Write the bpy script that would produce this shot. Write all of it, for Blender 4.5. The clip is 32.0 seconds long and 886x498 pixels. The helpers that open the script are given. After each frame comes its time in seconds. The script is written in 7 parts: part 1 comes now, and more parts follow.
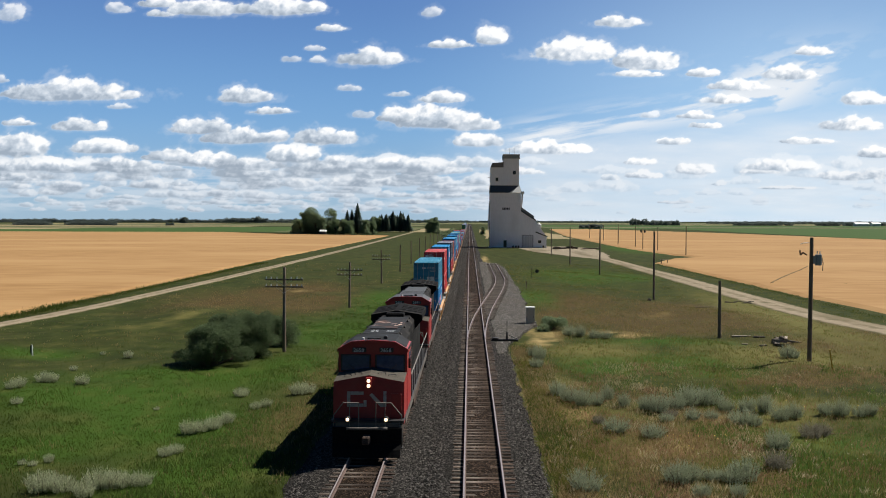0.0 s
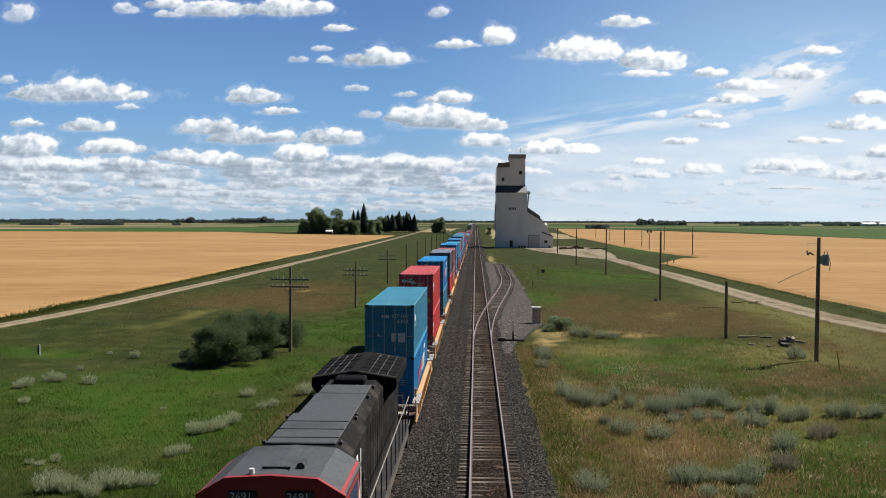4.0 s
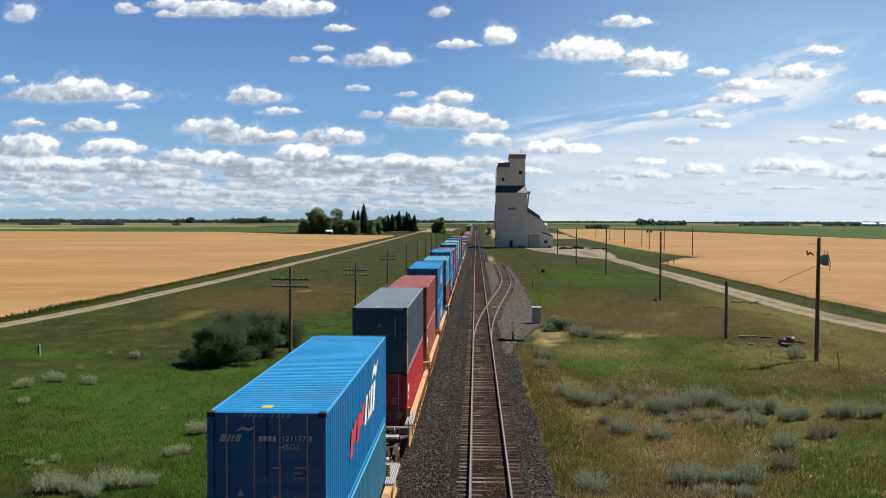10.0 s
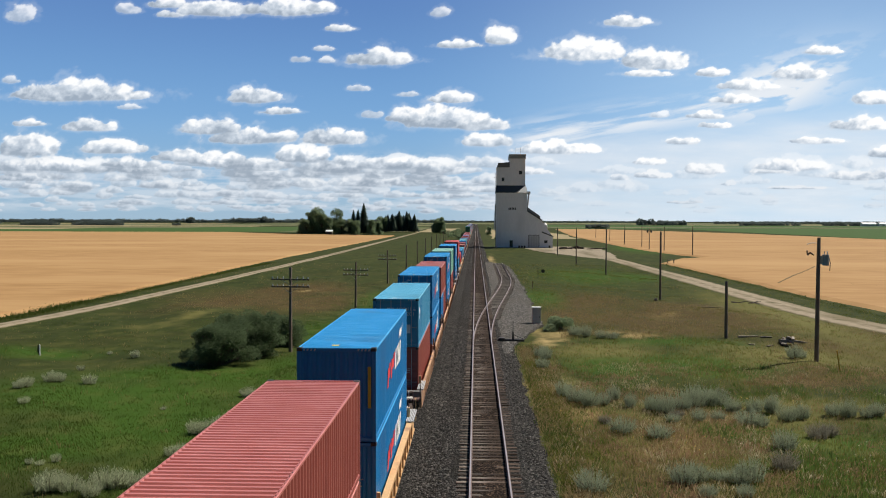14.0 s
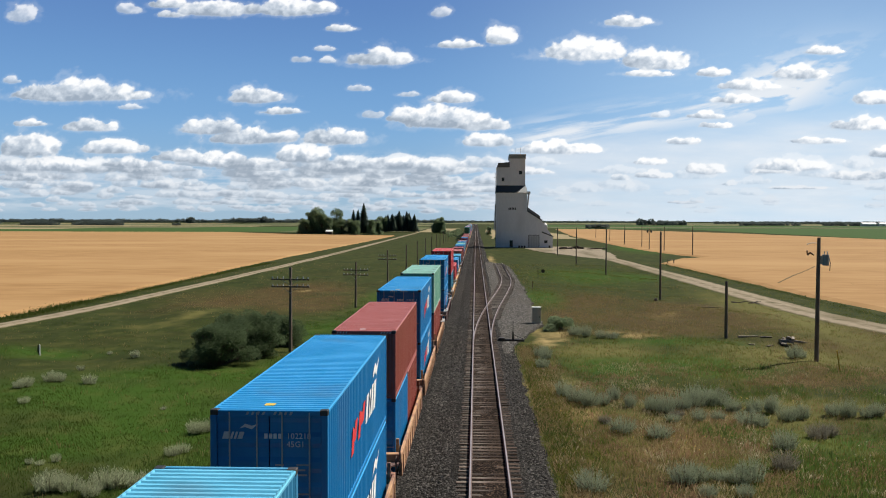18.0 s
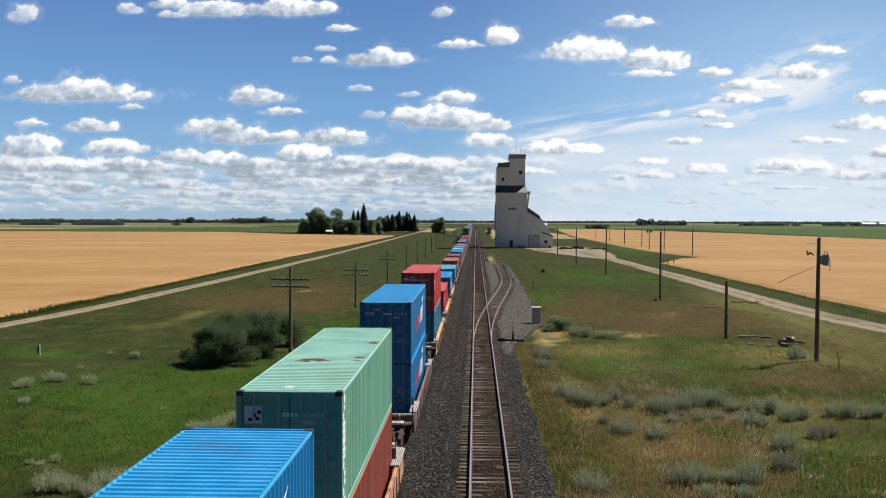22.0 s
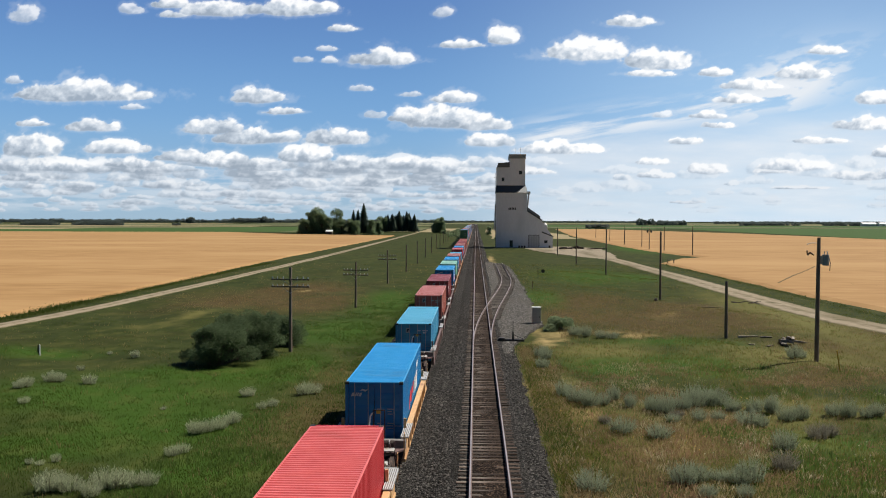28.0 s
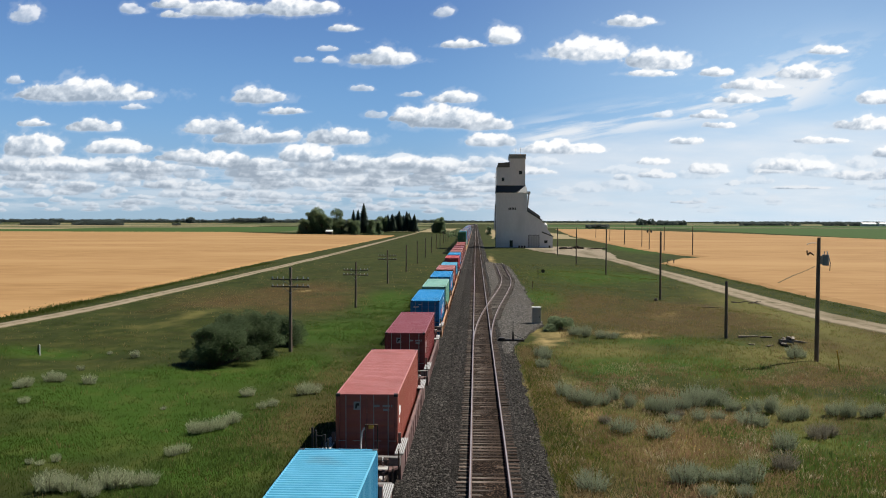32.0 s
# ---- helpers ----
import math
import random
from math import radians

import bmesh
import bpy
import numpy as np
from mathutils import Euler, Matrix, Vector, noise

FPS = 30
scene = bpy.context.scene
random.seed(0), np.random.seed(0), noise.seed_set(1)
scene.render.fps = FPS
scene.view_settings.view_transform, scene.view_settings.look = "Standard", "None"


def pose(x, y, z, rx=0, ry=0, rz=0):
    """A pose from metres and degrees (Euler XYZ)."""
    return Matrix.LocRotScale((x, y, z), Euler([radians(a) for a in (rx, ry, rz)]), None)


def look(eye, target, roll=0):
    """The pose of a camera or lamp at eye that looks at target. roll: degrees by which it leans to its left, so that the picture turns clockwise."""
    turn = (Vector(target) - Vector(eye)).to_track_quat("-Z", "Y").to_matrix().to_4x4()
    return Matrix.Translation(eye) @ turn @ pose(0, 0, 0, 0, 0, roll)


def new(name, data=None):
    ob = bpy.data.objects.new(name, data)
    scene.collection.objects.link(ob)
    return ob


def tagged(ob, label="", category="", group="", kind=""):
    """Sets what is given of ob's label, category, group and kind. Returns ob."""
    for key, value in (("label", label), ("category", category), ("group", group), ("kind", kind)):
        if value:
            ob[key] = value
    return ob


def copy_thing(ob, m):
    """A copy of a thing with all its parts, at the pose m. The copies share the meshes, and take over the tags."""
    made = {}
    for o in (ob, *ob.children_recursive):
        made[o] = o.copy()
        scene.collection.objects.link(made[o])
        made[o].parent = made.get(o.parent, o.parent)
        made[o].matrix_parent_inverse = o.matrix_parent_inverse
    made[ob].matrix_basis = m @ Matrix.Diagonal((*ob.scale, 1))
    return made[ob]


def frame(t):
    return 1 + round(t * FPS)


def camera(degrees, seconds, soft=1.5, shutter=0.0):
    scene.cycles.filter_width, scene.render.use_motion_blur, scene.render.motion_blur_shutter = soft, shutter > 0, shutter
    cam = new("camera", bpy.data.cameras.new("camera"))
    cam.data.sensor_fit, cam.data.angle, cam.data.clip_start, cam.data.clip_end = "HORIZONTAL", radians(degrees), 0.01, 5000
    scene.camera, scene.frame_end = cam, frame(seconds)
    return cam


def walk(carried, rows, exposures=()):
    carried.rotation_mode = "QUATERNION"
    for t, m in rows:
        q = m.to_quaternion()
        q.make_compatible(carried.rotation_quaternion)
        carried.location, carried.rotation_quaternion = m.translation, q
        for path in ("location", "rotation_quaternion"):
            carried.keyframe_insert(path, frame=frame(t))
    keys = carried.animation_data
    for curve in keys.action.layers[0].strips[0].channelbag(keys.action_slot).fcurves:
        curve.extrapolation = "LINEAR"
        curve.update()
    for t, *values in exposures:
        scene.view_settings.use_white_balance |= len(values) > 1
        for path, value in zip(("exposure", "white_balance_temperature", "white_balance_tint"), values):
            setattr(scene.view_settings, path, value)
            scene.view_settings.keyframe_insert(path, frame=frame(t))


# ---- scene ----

# ================= camera =================
cam = camera(52.2, 32.0, soft=1.0)


def eye_pose(turn):
    """The camera on the overpass rail: looks along the line, turned left by so many degrees."""
    return pose(0, 0, 9.95, 90 - 1.893, 0, turn) @ pose(0, 0, 0, 0, 0, 0.12)


walk(cam, [(0.0, eye_pose(1.685)), (0.3, eye_pose(1.70)), (0.5, eye_pose(1.75)), (0.6, eye_pose(1.98)),
           (0.8, eye_pose(2.05)), (1.0, eye_pose(2.072)), (8.0, eye_pose(2.072)), (32.0, eye_pose(2.072))])

# ================= light =================
SUN_AZ, SUN_EL = 58.0, 50.0      # degrees, azimuth from +y towards +x
sun_dir = Vector((math.sin(radians(SUN_AZ)) * math.cos(radians(SUN_EL)),
                  math.cos(radians(SUN_AZ)) * math.cos(radians(SUN_EL)), math.sin(radians(SUN_EL))))
sun = new("sun", bpy.data.lights.new("sun", "SUN"))
sun.data.energy, sun.data.angle, sun.data.color = 5.0, radians(0.53), (1.0, 0.95, 0.87)
sun.matrix_world = look(sun_dir * 100, (0, 0, 0))
world = bpy.data.worlds.new("sky")
scene.world = world
world.use_nodes = True
wt = world.node_tree
sky = wt.nodes.new("ShaderNodeTexSky")
sky.sky_type, sky.sun_disc = "NISHITA", False
sky.sun_elevation, sky.sun_rotation = radians(SUN_EL), radians(SUN_AZ)
sky.air_density, sky.dust_density, sky.ozone_density, sky.altitude = 1.0, 0.05, 3.0, 1500
rich = wt.nodes.new("ShaderNodeHueSaturation")
rich.inputs["Saturation"].default_value = 1.3
wt.links.new(sky.outputs[0], rich.inputs["Color"])
wt.links.new(rich.outputs[0], wt.nodes["Background"].inputs[0])
wt.nodes["Background"].inputs[1].default_value = 0.027
scene.view_settings.exposure = 0.48

# ================= plan =================
GZ = -0.5                # open ground below the rail heads
MAIN_X, TRAIN_X, SIDING_X = 0.57, -4.24, 5.2


# ================= materials =================
def nodes_of(m):
    m.use_nodes = True
    return m.node_tree, m.node_tree.nodes["Principled BSDF"]


def surf(name, c1, c2, size=0.5, rough=0.6, metal=0.0, bump=0.15, stain=None, amount=0.35, per=0.0, stretch=(1, 1, 1), fine=None):
    """A two-scale surface: fine grain between two colours, larger stains of a third, and a little relief.
    size: metres of the large variation; per: how far pieces differ from one another."""
    m = bpy.data.materials.new(name)
    t, p = nodes_of(m)
    n, l = t.nodes, t.links
    co = n.new("ShaderNodeTexCoord")
    mp = n.new("ShaderNodeMapping")
    mp.inputs["Scale"].default_value = stretch
    l.new(co.outputs["Object"], mp.inputs[0])
    big, small = n.new("ShaderNodeTexNoise"), n.new("ShaderNodeTexNoise")
    for tex, s, d in ((big, 1 / size, 4), (small, 1 / (fine or size / 9), 3)):
        tex.inputs["Scale"].default_value, tex.inputs["Detail"].default_value = s, d
        l.new(mp.outputs[0], tex.inputs[0])
    mix = n.new("ShaderNodeMix")
    mix.data_type = "RGBA"
    mix.inputs["A"].default_value, mix.inputs["B"].default_value = (*c1, 1), (*c2, 1)
    cr = n.new("ShaderNodeMapRange")
    cr.inputs[1].default_value, cr.inputs[2].default_value = 0.3, 0.7
    l.new(small.outputs[0], cr.inputs[0])
    l.new(cr.outputs[0], mix.inputs["Factor"])
    out = mix.outputs["Result"]
    if stain:
        mr = n.new("ShaderNodeMapRange")
        mr.inputs[1].default_value, mr.inputs[2].default_value = 0.62 - 0.3 * amount, 0.80 - 0.3 * amount
        l.new(big.outputs[0], mr.inputs[0])
        m2 = n.new("ShaderNodeMix")
        m2.data_type = "RGBA"
        m2.inputs["B"].default_value = (*stain, 1)
        l.new(out, m2.inputs["A"])
        l.new(mr.outputs[0], m2.inputs["Factor"])
        out = m2.outputs["Result"]
    if per:
        oi = n.new("ShaderNodeObjectInfo")
        geo = n.new("ShaderNodeNewGeometry")
        ad = n.new("ShaderNodeMath")
        ad.operation = "ADD"
        fr = n.new("ShaderNodeMath")
        fr.operation = "FRACT"
        l.new(oi.outputs["Random"], ad.inputs[0])
        l.new(geo.outputs["Random Per Island"], ad.inputs[1])
        l.new(ad.outputs[0], fr.inputs[0])
        rr = n.new("ShaderNodeMapRange")
        rr.inputs[3].default_value, rr.inputs[4].default_value = 1 - per, 1 + per
        l.new(fr.outputs[0], rr.inputs[0])
        hs = n.new("ShaderNodeHueSaturation")
        l.new(rr.outputs[0], hs.inputs["Value"])
        l.new(out, hs.inputs["Color"])
        out = hs.outputs[0]
    l.new(out, p.inputs["Base Color"])
    p.inputs["Roughness"].default_value, p.inputs["Metallic"].default_value = rough, metal
    if rough >= 0.8:
        p.inputs["Specular IOR Level"].default_value = 0.08
    if bump:
        b = n.new("ShaderNodeBump")
        b.inputs["Strength"].default_value, b.inputs["Distance"].default_value = bump, 0.05
        l.new(small.outputs[0], b.inputs["Height"])
        l.new(b.outputs[0], p.inputs["Normal"])
    return m


def leafy(name, c1, c2, per=0.25, through_light=0.25):
    """Leaves and grass: each blade its own shade, with some light shining through."""
    m = bpy.data.materials.new(name)
    t, p = nodes_of(m)
    n, l = t.nodes, t.links
    geo, ramp = n.new("ShaderNodeNewGeometry"), n.new("ShaderNodeMix")
    ramp.data_type = "RGBA"
    ramp.inputs["A"].default_value, ramp.inputs["B"].default_value = (*c1, 1), (*c2, 1)
    l.new(geo.outputs["Random Per Island"], ramp.inputs["Factor"])
    l.new(ramp.outputs["Result"], p.inputs["Base Color"])
    p.inputs["Roughness"].default_value = 0.7
    p.inputs["Specular IOR Level"].default_value = 0.1
    tr, mx = n.new("ShaderNodeBsdfTranslucent"), n.new("ShaderNodeMixShader")
    l.new(ramp.outputs["Result"], tr.inputs[0])
    mx.inputs[0].default_value = through_light
    l.new(p.outputs[0], mx.inputs[1])
    l.new(tr.outputs[0], mx.inputs[2])
    l.new(mx.outputs[0], n["Material Output"].inputs[0])
    return m


def glow(name, c, s):
    m = bpy.data.materials.new(name)
    _, p = nodes_of(m)
    p.inputs["Base Color"].default_value = (*c, 1)
    p.inputs["Emission Color"].default_value, p.inputs["Emission Strength"].default_value = (*c, 1), s
    return m


# ================= mesh helpers =================
def part(name, bm, material, parent=None, label="", at=None):
    """Links a bmesh (or a ready mesh) as one mesh object under a thing or a part."""
    if isinstance(bm, bmesh.types.BMesh):
        me = bpy.data.meshes.new(name)
        bm.to_mesh(me)
        bm.free()
    else:
        me = bm
    if not me.materials:
        me.materials.append(None)
    ob = new(name, me)
    ob.material_slots[0].link = "OBJECT"
    ob.material_slots[0].material = material
    if parent:
        ob.parent = parent
    if at:
        ob.matrix_basis = at
    if label:
        tagged(ob, label)
    return ob


def box(bm, x0, x1, y0, y1, z0, z1, bevel=0.0):
    """A box between two corners, its edges bevelled."""
    r = bmesh.ops.create_cube(bm, size=1)
    for v in r["verts"]:
        v.co = Vector(((x0 + x1) / 2 + v.co.x * (x1 - x0), (y0 + y1) / 2 + v.co.y * (y1 - y0), (z0 + z1) / 2 + v.co.z * (z1 - z0)))
    if bevel:
        es = list({e for v in r["verts"] for e in v.link_edges})
        bmesh.ops.bevel(bm, geom=es, offset=bevel, segments=1, affect="EDGES")
    return bm


def boxed(*a, bevel=0.0):
    return box(bmesh.new(), *a, bevel=bevel)


def tube(bm, p, q, r, r2=None, seg=8):
    """A round bar from p to q."""
    p, q = Vector(p), Vector(q)
    d = q - p
    m = Matrix.Translation((p + q) / 2) @ d.to_track_quat("Z", "Y").to_matrix().to_4x4()
    bmesh.ops.create_cone(bm, cap_ends=True, segments=seg, radius1=r, radius2=r if r2 is None else r2, depth=d.length, matrix=m)
    return bm


def tubes(points, r, seg=6):
    bm = bmesh.new()
    for a, b in zip(points[:-1], points[1:]):
        tube(bm, a, b, r, seg=seg)
    return bm


def prism(bm, outline, x0, x1, axis="x"):
    """An outline in (y, z) drawn out along x, or in (x, z) along y, or in (x, y) along z."""
    def at(a, b, c):
        return (c, a, b) if axis == "x" else (a, c, b) if axis == "y" else (a, b, c)
    lo = [bm.verts.new(at(a, b, x0)) for a, b in outline]
    hi = [bm.verts.new(at(a, b, x1)) for a, b in outline]
    bm.faces.new(lo), bm.faces.new(hi[::-1])
    n = len(outline)
    for i in range(n):
        bm.faces.new((lo[i], hi[i], hi[(i + 1) % n], lo[(i + 1) % n]))
    bmesh.ops.recalc_face_normals(bm, faces=bm.faces[:])
    return bm


def prismed(outline, x0, x1, axis="x"):
    return prism(bmesh.new(), outline, x0, x1, axis)


def mesh_of(name, verts, faces):
    me = bpy.data.meshes.new(name)
    me.from_pydata(verts, [], faces)
    me.update()
    return me


def thing(name, label, category, group="", at=None, kind=""):
    e = new(name)
    e.empty_display_size = 0.3
    if at:
        e.matrix_basis = at
    return tagged(e, label, category, group, kind)


def words(text, size, material, parent, at, name="lettering", squeeze=1.0):
    """Raised paint lettering in the built-in font."""
    cu = bpy.data.curves.new(name, "FONT")
    cu.body, cu.size, cu.extrude, cu.resolution_u = text, size, 0.002, 2
    tmp = bpy.data.objects.new("tmp", cu)
    scene.collection.objects.link(tmp)
    bpy.context.view_layer.update()
    me = bpy.data.meshes.new_from_object(tmp.evaluated_get(bpy.context.evaluated_depsgraph_get()))
    bpy.data.objects.remove(tmp)
    me.materials.clear()
    return part(name, me, material, parent, at=at @ Matrix.Diagonal((squeeze, 1, 1, 1)))

# ---------------- ground, fields and roads ----------------
def ground_material():
    """Prairie grass: greens, dry straw and brown patches from a few metres to tens of metres."""
    m = bpy.data.materials.new("prairie")
    t, p = nodes_of(m)
    n, l = t.nodes, t.links
    co = n.new("ShaderNodeTexCoord")
    def noise_at(scale, detail=4, stretch=(1, 1, 1)):
        mp, tx = n.new("ShaderNodeMapping"), n.new("ShaderNodeTexNoise")
        mp.inputs["Scale"].default_value = stretch
        tx.inputs["Scale"].default_value, tx.inputs["Detail"].default_value = scale, detail
        l.new(co.outputs["Object"], mp.inputs[0])
        l.new(mp.outputs[0], tx.inputs[0])
        return tx.outputs[0]
    def layer(base, colour, fac, lo, hi):
        mr, mx = n.new("ShaderNodeMapRange"), n.new("ShaderNodeMix")
        mr.inputs[1].default_value, mr.inputs[2].default_value = lo, hi
        mx.data_type = "RGBA"
        l.new(fac, mr.inputs[0])
        l.new(mr.outputs[0], mx.inputs["Factor"])
        mx.inputs["B"].default_value = (*colour, 1)
        if isinstance(base, tuple):
            mx.inputs["A"].default_value = (*base, 1)
        else:
            l.new(base, mx.inputs["A"])
        return mx.outputs["Result"]
    def grown(kind, grain, spread):
        """Where a kind of growth prevails, broken up by noise."""
        at, ad, ml = n.new("ShaderNodeAttribute"), n.new("ShaderNodeMath"), n.new("ShaderNodeMath")
        at.attribute_name = kind
        ml.operation, ml.inputs[1].default_value = "MULTIPLY_ADD", spread
        l.new(grain, ml.inputs[0])
        l.new(at.outputs["Fac"], ml.inputs[2])
        return ml.outputs[0]
    coarse, mid = noise_at(0.11, 6, (1, 0.6, 1)), noise_at(0.6, 6, (1, 0.7, 1))
    c = layer((0.023, 0.031, 0.0078), (0.037, 0.046, 0.0112), noise_at(0.35, 7), 0.35, 0.65)
    c = layer(c, (0.063, 0.045, 0.0170), grown("brown", coarse, 0.9), 0.46, 0.92)
    c = layer(c, (0.033, 0.068, 0.0085), grown("lush", coarse, 0.8), 0.48, 0.98)
    c = layer(c, (0.105, 0.098, 0.030), grown("gold", mid, 0.9), 0.45, 1.0)
    c = layer(c, (0.29, 0.215, 0.095), grown("straw", mid, 0.9), 0.68, 1.1)
    c = layer(c, (0.115, 0.088, 0.036), noise_at(0.5, 6), 0.66, 0.92)
    c = layer(c, (0.030, 0.036, 0.0085), noise_at(5.0, 5), 0.58, 1.05)
    l.new(c, p.inputs["Base Color"])
    p.inputs["Roughness"].default_value = 0.9
    p.inputs["Specular IOR Level"].default_value = 0.05
    b = n.new("ShaderNodeBump")
    b.inputs["Strength"].default_value, b.inputs["Distance"].default_value = 0.22, 0.2
    l.new(noise_at(2.5, 6), b.inputs["Height"])
    l.new(b.outputs[0], p.inputs["Normal"])
    return m


prairie = ground_material()
wheat = surf("ripe_wheat", (0.272, 0.153, 0.062), (0.342, 0.208, 0.090), 38, 0.9, bump=0.5, stain=(0.365, 0.225, 0.100), amount=0.55, stretch=(0.42, 1, 1), fine=3.4)
gravel_road = surf("gravel_road", (0.21, 0.172, 0.12), (0.275, 0.23, 0.165), 6, 0.95, bump=0.4, stain=(0.12, 0.10, 0.06), amount=0.4, stretch=(1, 0.15, 1), fine=0.4)
far_green = surf("far_crop_green", (0.036, 0.072, 0.014), (0.05, 0.088, 0.020), 60, 0.9, bump=0)
far_pale = surf("far_crop_pale", (0.24, 0.19, 0.10), (0.28, 0.23, 0.13), 60, 0.9, bump=0)
far_olive = surf("far_pasture", (0.08, 0.09, 0.04), (0.12, 0.12, 0.055), 80, 0.9, bump=0, stain=(0.18, 0.16, 0.08))


def swell(x, y):
    """Gentle unevenness of the open ground, flat near the line and on the roads."""
    a = min(1.0, max(0.0, (abs(x + 2) - 9) / 12)) * min(1.0, max(0.0, (400 - y) / 300))
    return a * (0.22 * math.sin(x * 0.21 + 1.3) * math.cos(y * 0.13) + 0.13 * math.sin(x * 0.53 + y * 0.31)) * (0.0 if 32 < x < 56 or -60 < x < -40 else 1.0)


# patches of growth: x, y, half width, half depth
BROWN = [(-30.5, 114, 7, 10), (-26, 130, 7, 14), (-9.2, 46, 2.4, 5), (-9, 60, 2, 6), (-20, 112, 6, 10),
         (17, 96, 6, 9), (13, 114, 6, 11), (24.7, 104, 6, 12), (29.6, 93, 6, 9), (27, 64, 5, 4), (30, 76, 5, 7), (21.5, 60, 5, 2.5), (7.1, 39.7, 3, 3.5), (4.3, 46, 1.8, 7), (12.1, 46, 2.5, 2), (20, 88, 8, 5), (11, 98, 4, 8), (36, 84, 4, 9)]
LUSH = [(-22, 52, 9, 6), (-16, 45, 7, 6), (-18.5, 59.5, 10, 3.5), (-12.5, 63, 3, 7), (-34, 69, 5, 3), (-13, 84, 5, 12), (-11.5, 36, 3, 5), (-11, 112, 4, 20), (-20, 40, 4, 4),
        (20, 169, 8, 24), (29, 164, 4, 14), (14.3, 65.5, 7, 5), (9.5, 65, 3, 6), (17.4, 62.5, 4, 3), (17.3, 43.3, 4, 2.6), (15.1, 37.8, 4, 2.8), (16.7, 76.5, 6, 3), (5.2, 41, 1.2, 4), (56, 320, 8, 40), (9, 120, 3, 12)]
STRAW = [(4.5, 58, 0.9, 5), (4.9, 66, 1.0, 4), (5.2, 48, 1.2, 4), (7.0, 82, 1.4, 4), (6.2, 77, 1.0, 3), (14.8, 81.3, 2.0, 2.6), (11.2, 83.6, 1.5, 2), (20.9, 101.6, 1.2, 4), (11.8, 47.7, 1.4, 1.3), (13.8, 49.6, 1.6, 0.9), (8.4, 40.3, 1.0, 1.6), (9.8, 42.5, 1.6, 2.2),
         (-24, 130, 2, 2), (3.6, 235, 1.0, 30)]
GOLD = [(-31.5, 86, 0.7, 3), (-30.2, 95, 0.7, 5), (-29, 104, 0.7, 5), (9.5, 42, 3, 3), (13, 45, 4, 3), (18, 50, 4, 2), (5, 55, 1.8, 5), (16, 52, 6, 1.5), (6.5, 47, 2, 3), (10, 72, 4, 4), (33, 100, 3, 30), (24, 70, 6, 5)]


def growth(x, y, patches):
    return max(math.exp(-((x - a) / b) ** 2 - ((y - c) / d) ** 2) for a, c, b, d in patches)


def ground_sheet():
    xs = sorted(set([-4700, -2000, -900, -400, -200, -120] + list(range(-84, 91, 2)) + [130, 200, 400, 900, 2000, 4700]))
    ys = sorted(set([-600, -200, -60, 0] + list(range(15, 110, 2)) + list(range(110, 200, 4)) + list(range(200, 420, 20)) + [500, 700, 1000, 1800, 3000, 4750]))
    vs = [(x, y, GZ + swell(x, y)) for y in ys for x in xs]
    w = len(xs)
    fs = [(j * w + i, j * w + i + 1, (j + 1) * w + i + 1, (j + 1) * w + i) for j in range(len(ys) - 1) for i in range(w - 1)]
    g = part("ground", mesh_of("ground", vs, fs), prairie)
    for kind, patches in (("brown", BROWN), ("lush", LUSH), ("straw", STRAW), ("gold", GOLD)):
        g.data.attributes.new(kind, "FLOAT", "POINT").data.foreach_set("value", [growth(x, y, patches) * 0.75 for x, y, z in vs])
    for f in g.data.polygons:
        f.use_smooth = True
    return tagged(g, "flat prairie with mixed green and dry brown grass", "ground", kind="structure")


ground_sheet()


def slab(name, outline, z0, z1, material, label, category):
    return tagged(part(name, prismed(outline, z0, z1, "z"), material), label, category, kind="structure")


def ragged(pts, step=4.0, amp=0.5, seed=1):
    """An outline with its long sides broken into small uneven steps."""
    rnd, out = random.Random(seed), []
    for (a, b), (c, d) in zip(pts, pts[1:] + pts[:1]):
        k = max(1, min(90, int(math.hypot(c - a, d - b) / step)))
        out += [(a + (c - a) * i / k + rnd.uniform(-amp, amp), b + (d - b) * i / k + rnd.uniform(-amp, amp)) for i in range(k)]
    return out


FT = GZ + 0.28     # top of the standing crop
def crop(name, pts, seed, label):
    """A standing crop: its top is one even sheet, its edge falls away to the ground."""
    low = ragged(pts, 5, 0.45, seed)
    cx = 400 if pts[0][0] > 0 else -400
    high = [(x + (1.6 if x < cx else -1.6), y + (1.2 if y < 300 else -1.2)) for x, y in low]
    n = len(low)
    vs = [(x, y, GZ - 0.08) for x, y in low] + [(x, y, FT) for x, y in high]
    fs = [(i, (i + 1) % n, n + (i + 1) % n, n + i) for i in range(n)] + [tuple(range(n, 2 * n))]
    bm = bmesh.new()
    b = [bm.verts.new(v) for v in vs]
    for f in fs:
        bm.faces.new([b[i] for i in f])
    bmesh.ops.triangulate(bm, faces=[f for f in bm.faces if len(f.verts) > 4])
    bmesh.ops.recalc_face_normals(bm, faces=bm.faces[:])
    return tagged(part(name, bm, wheat), label, "field", kind="structure")


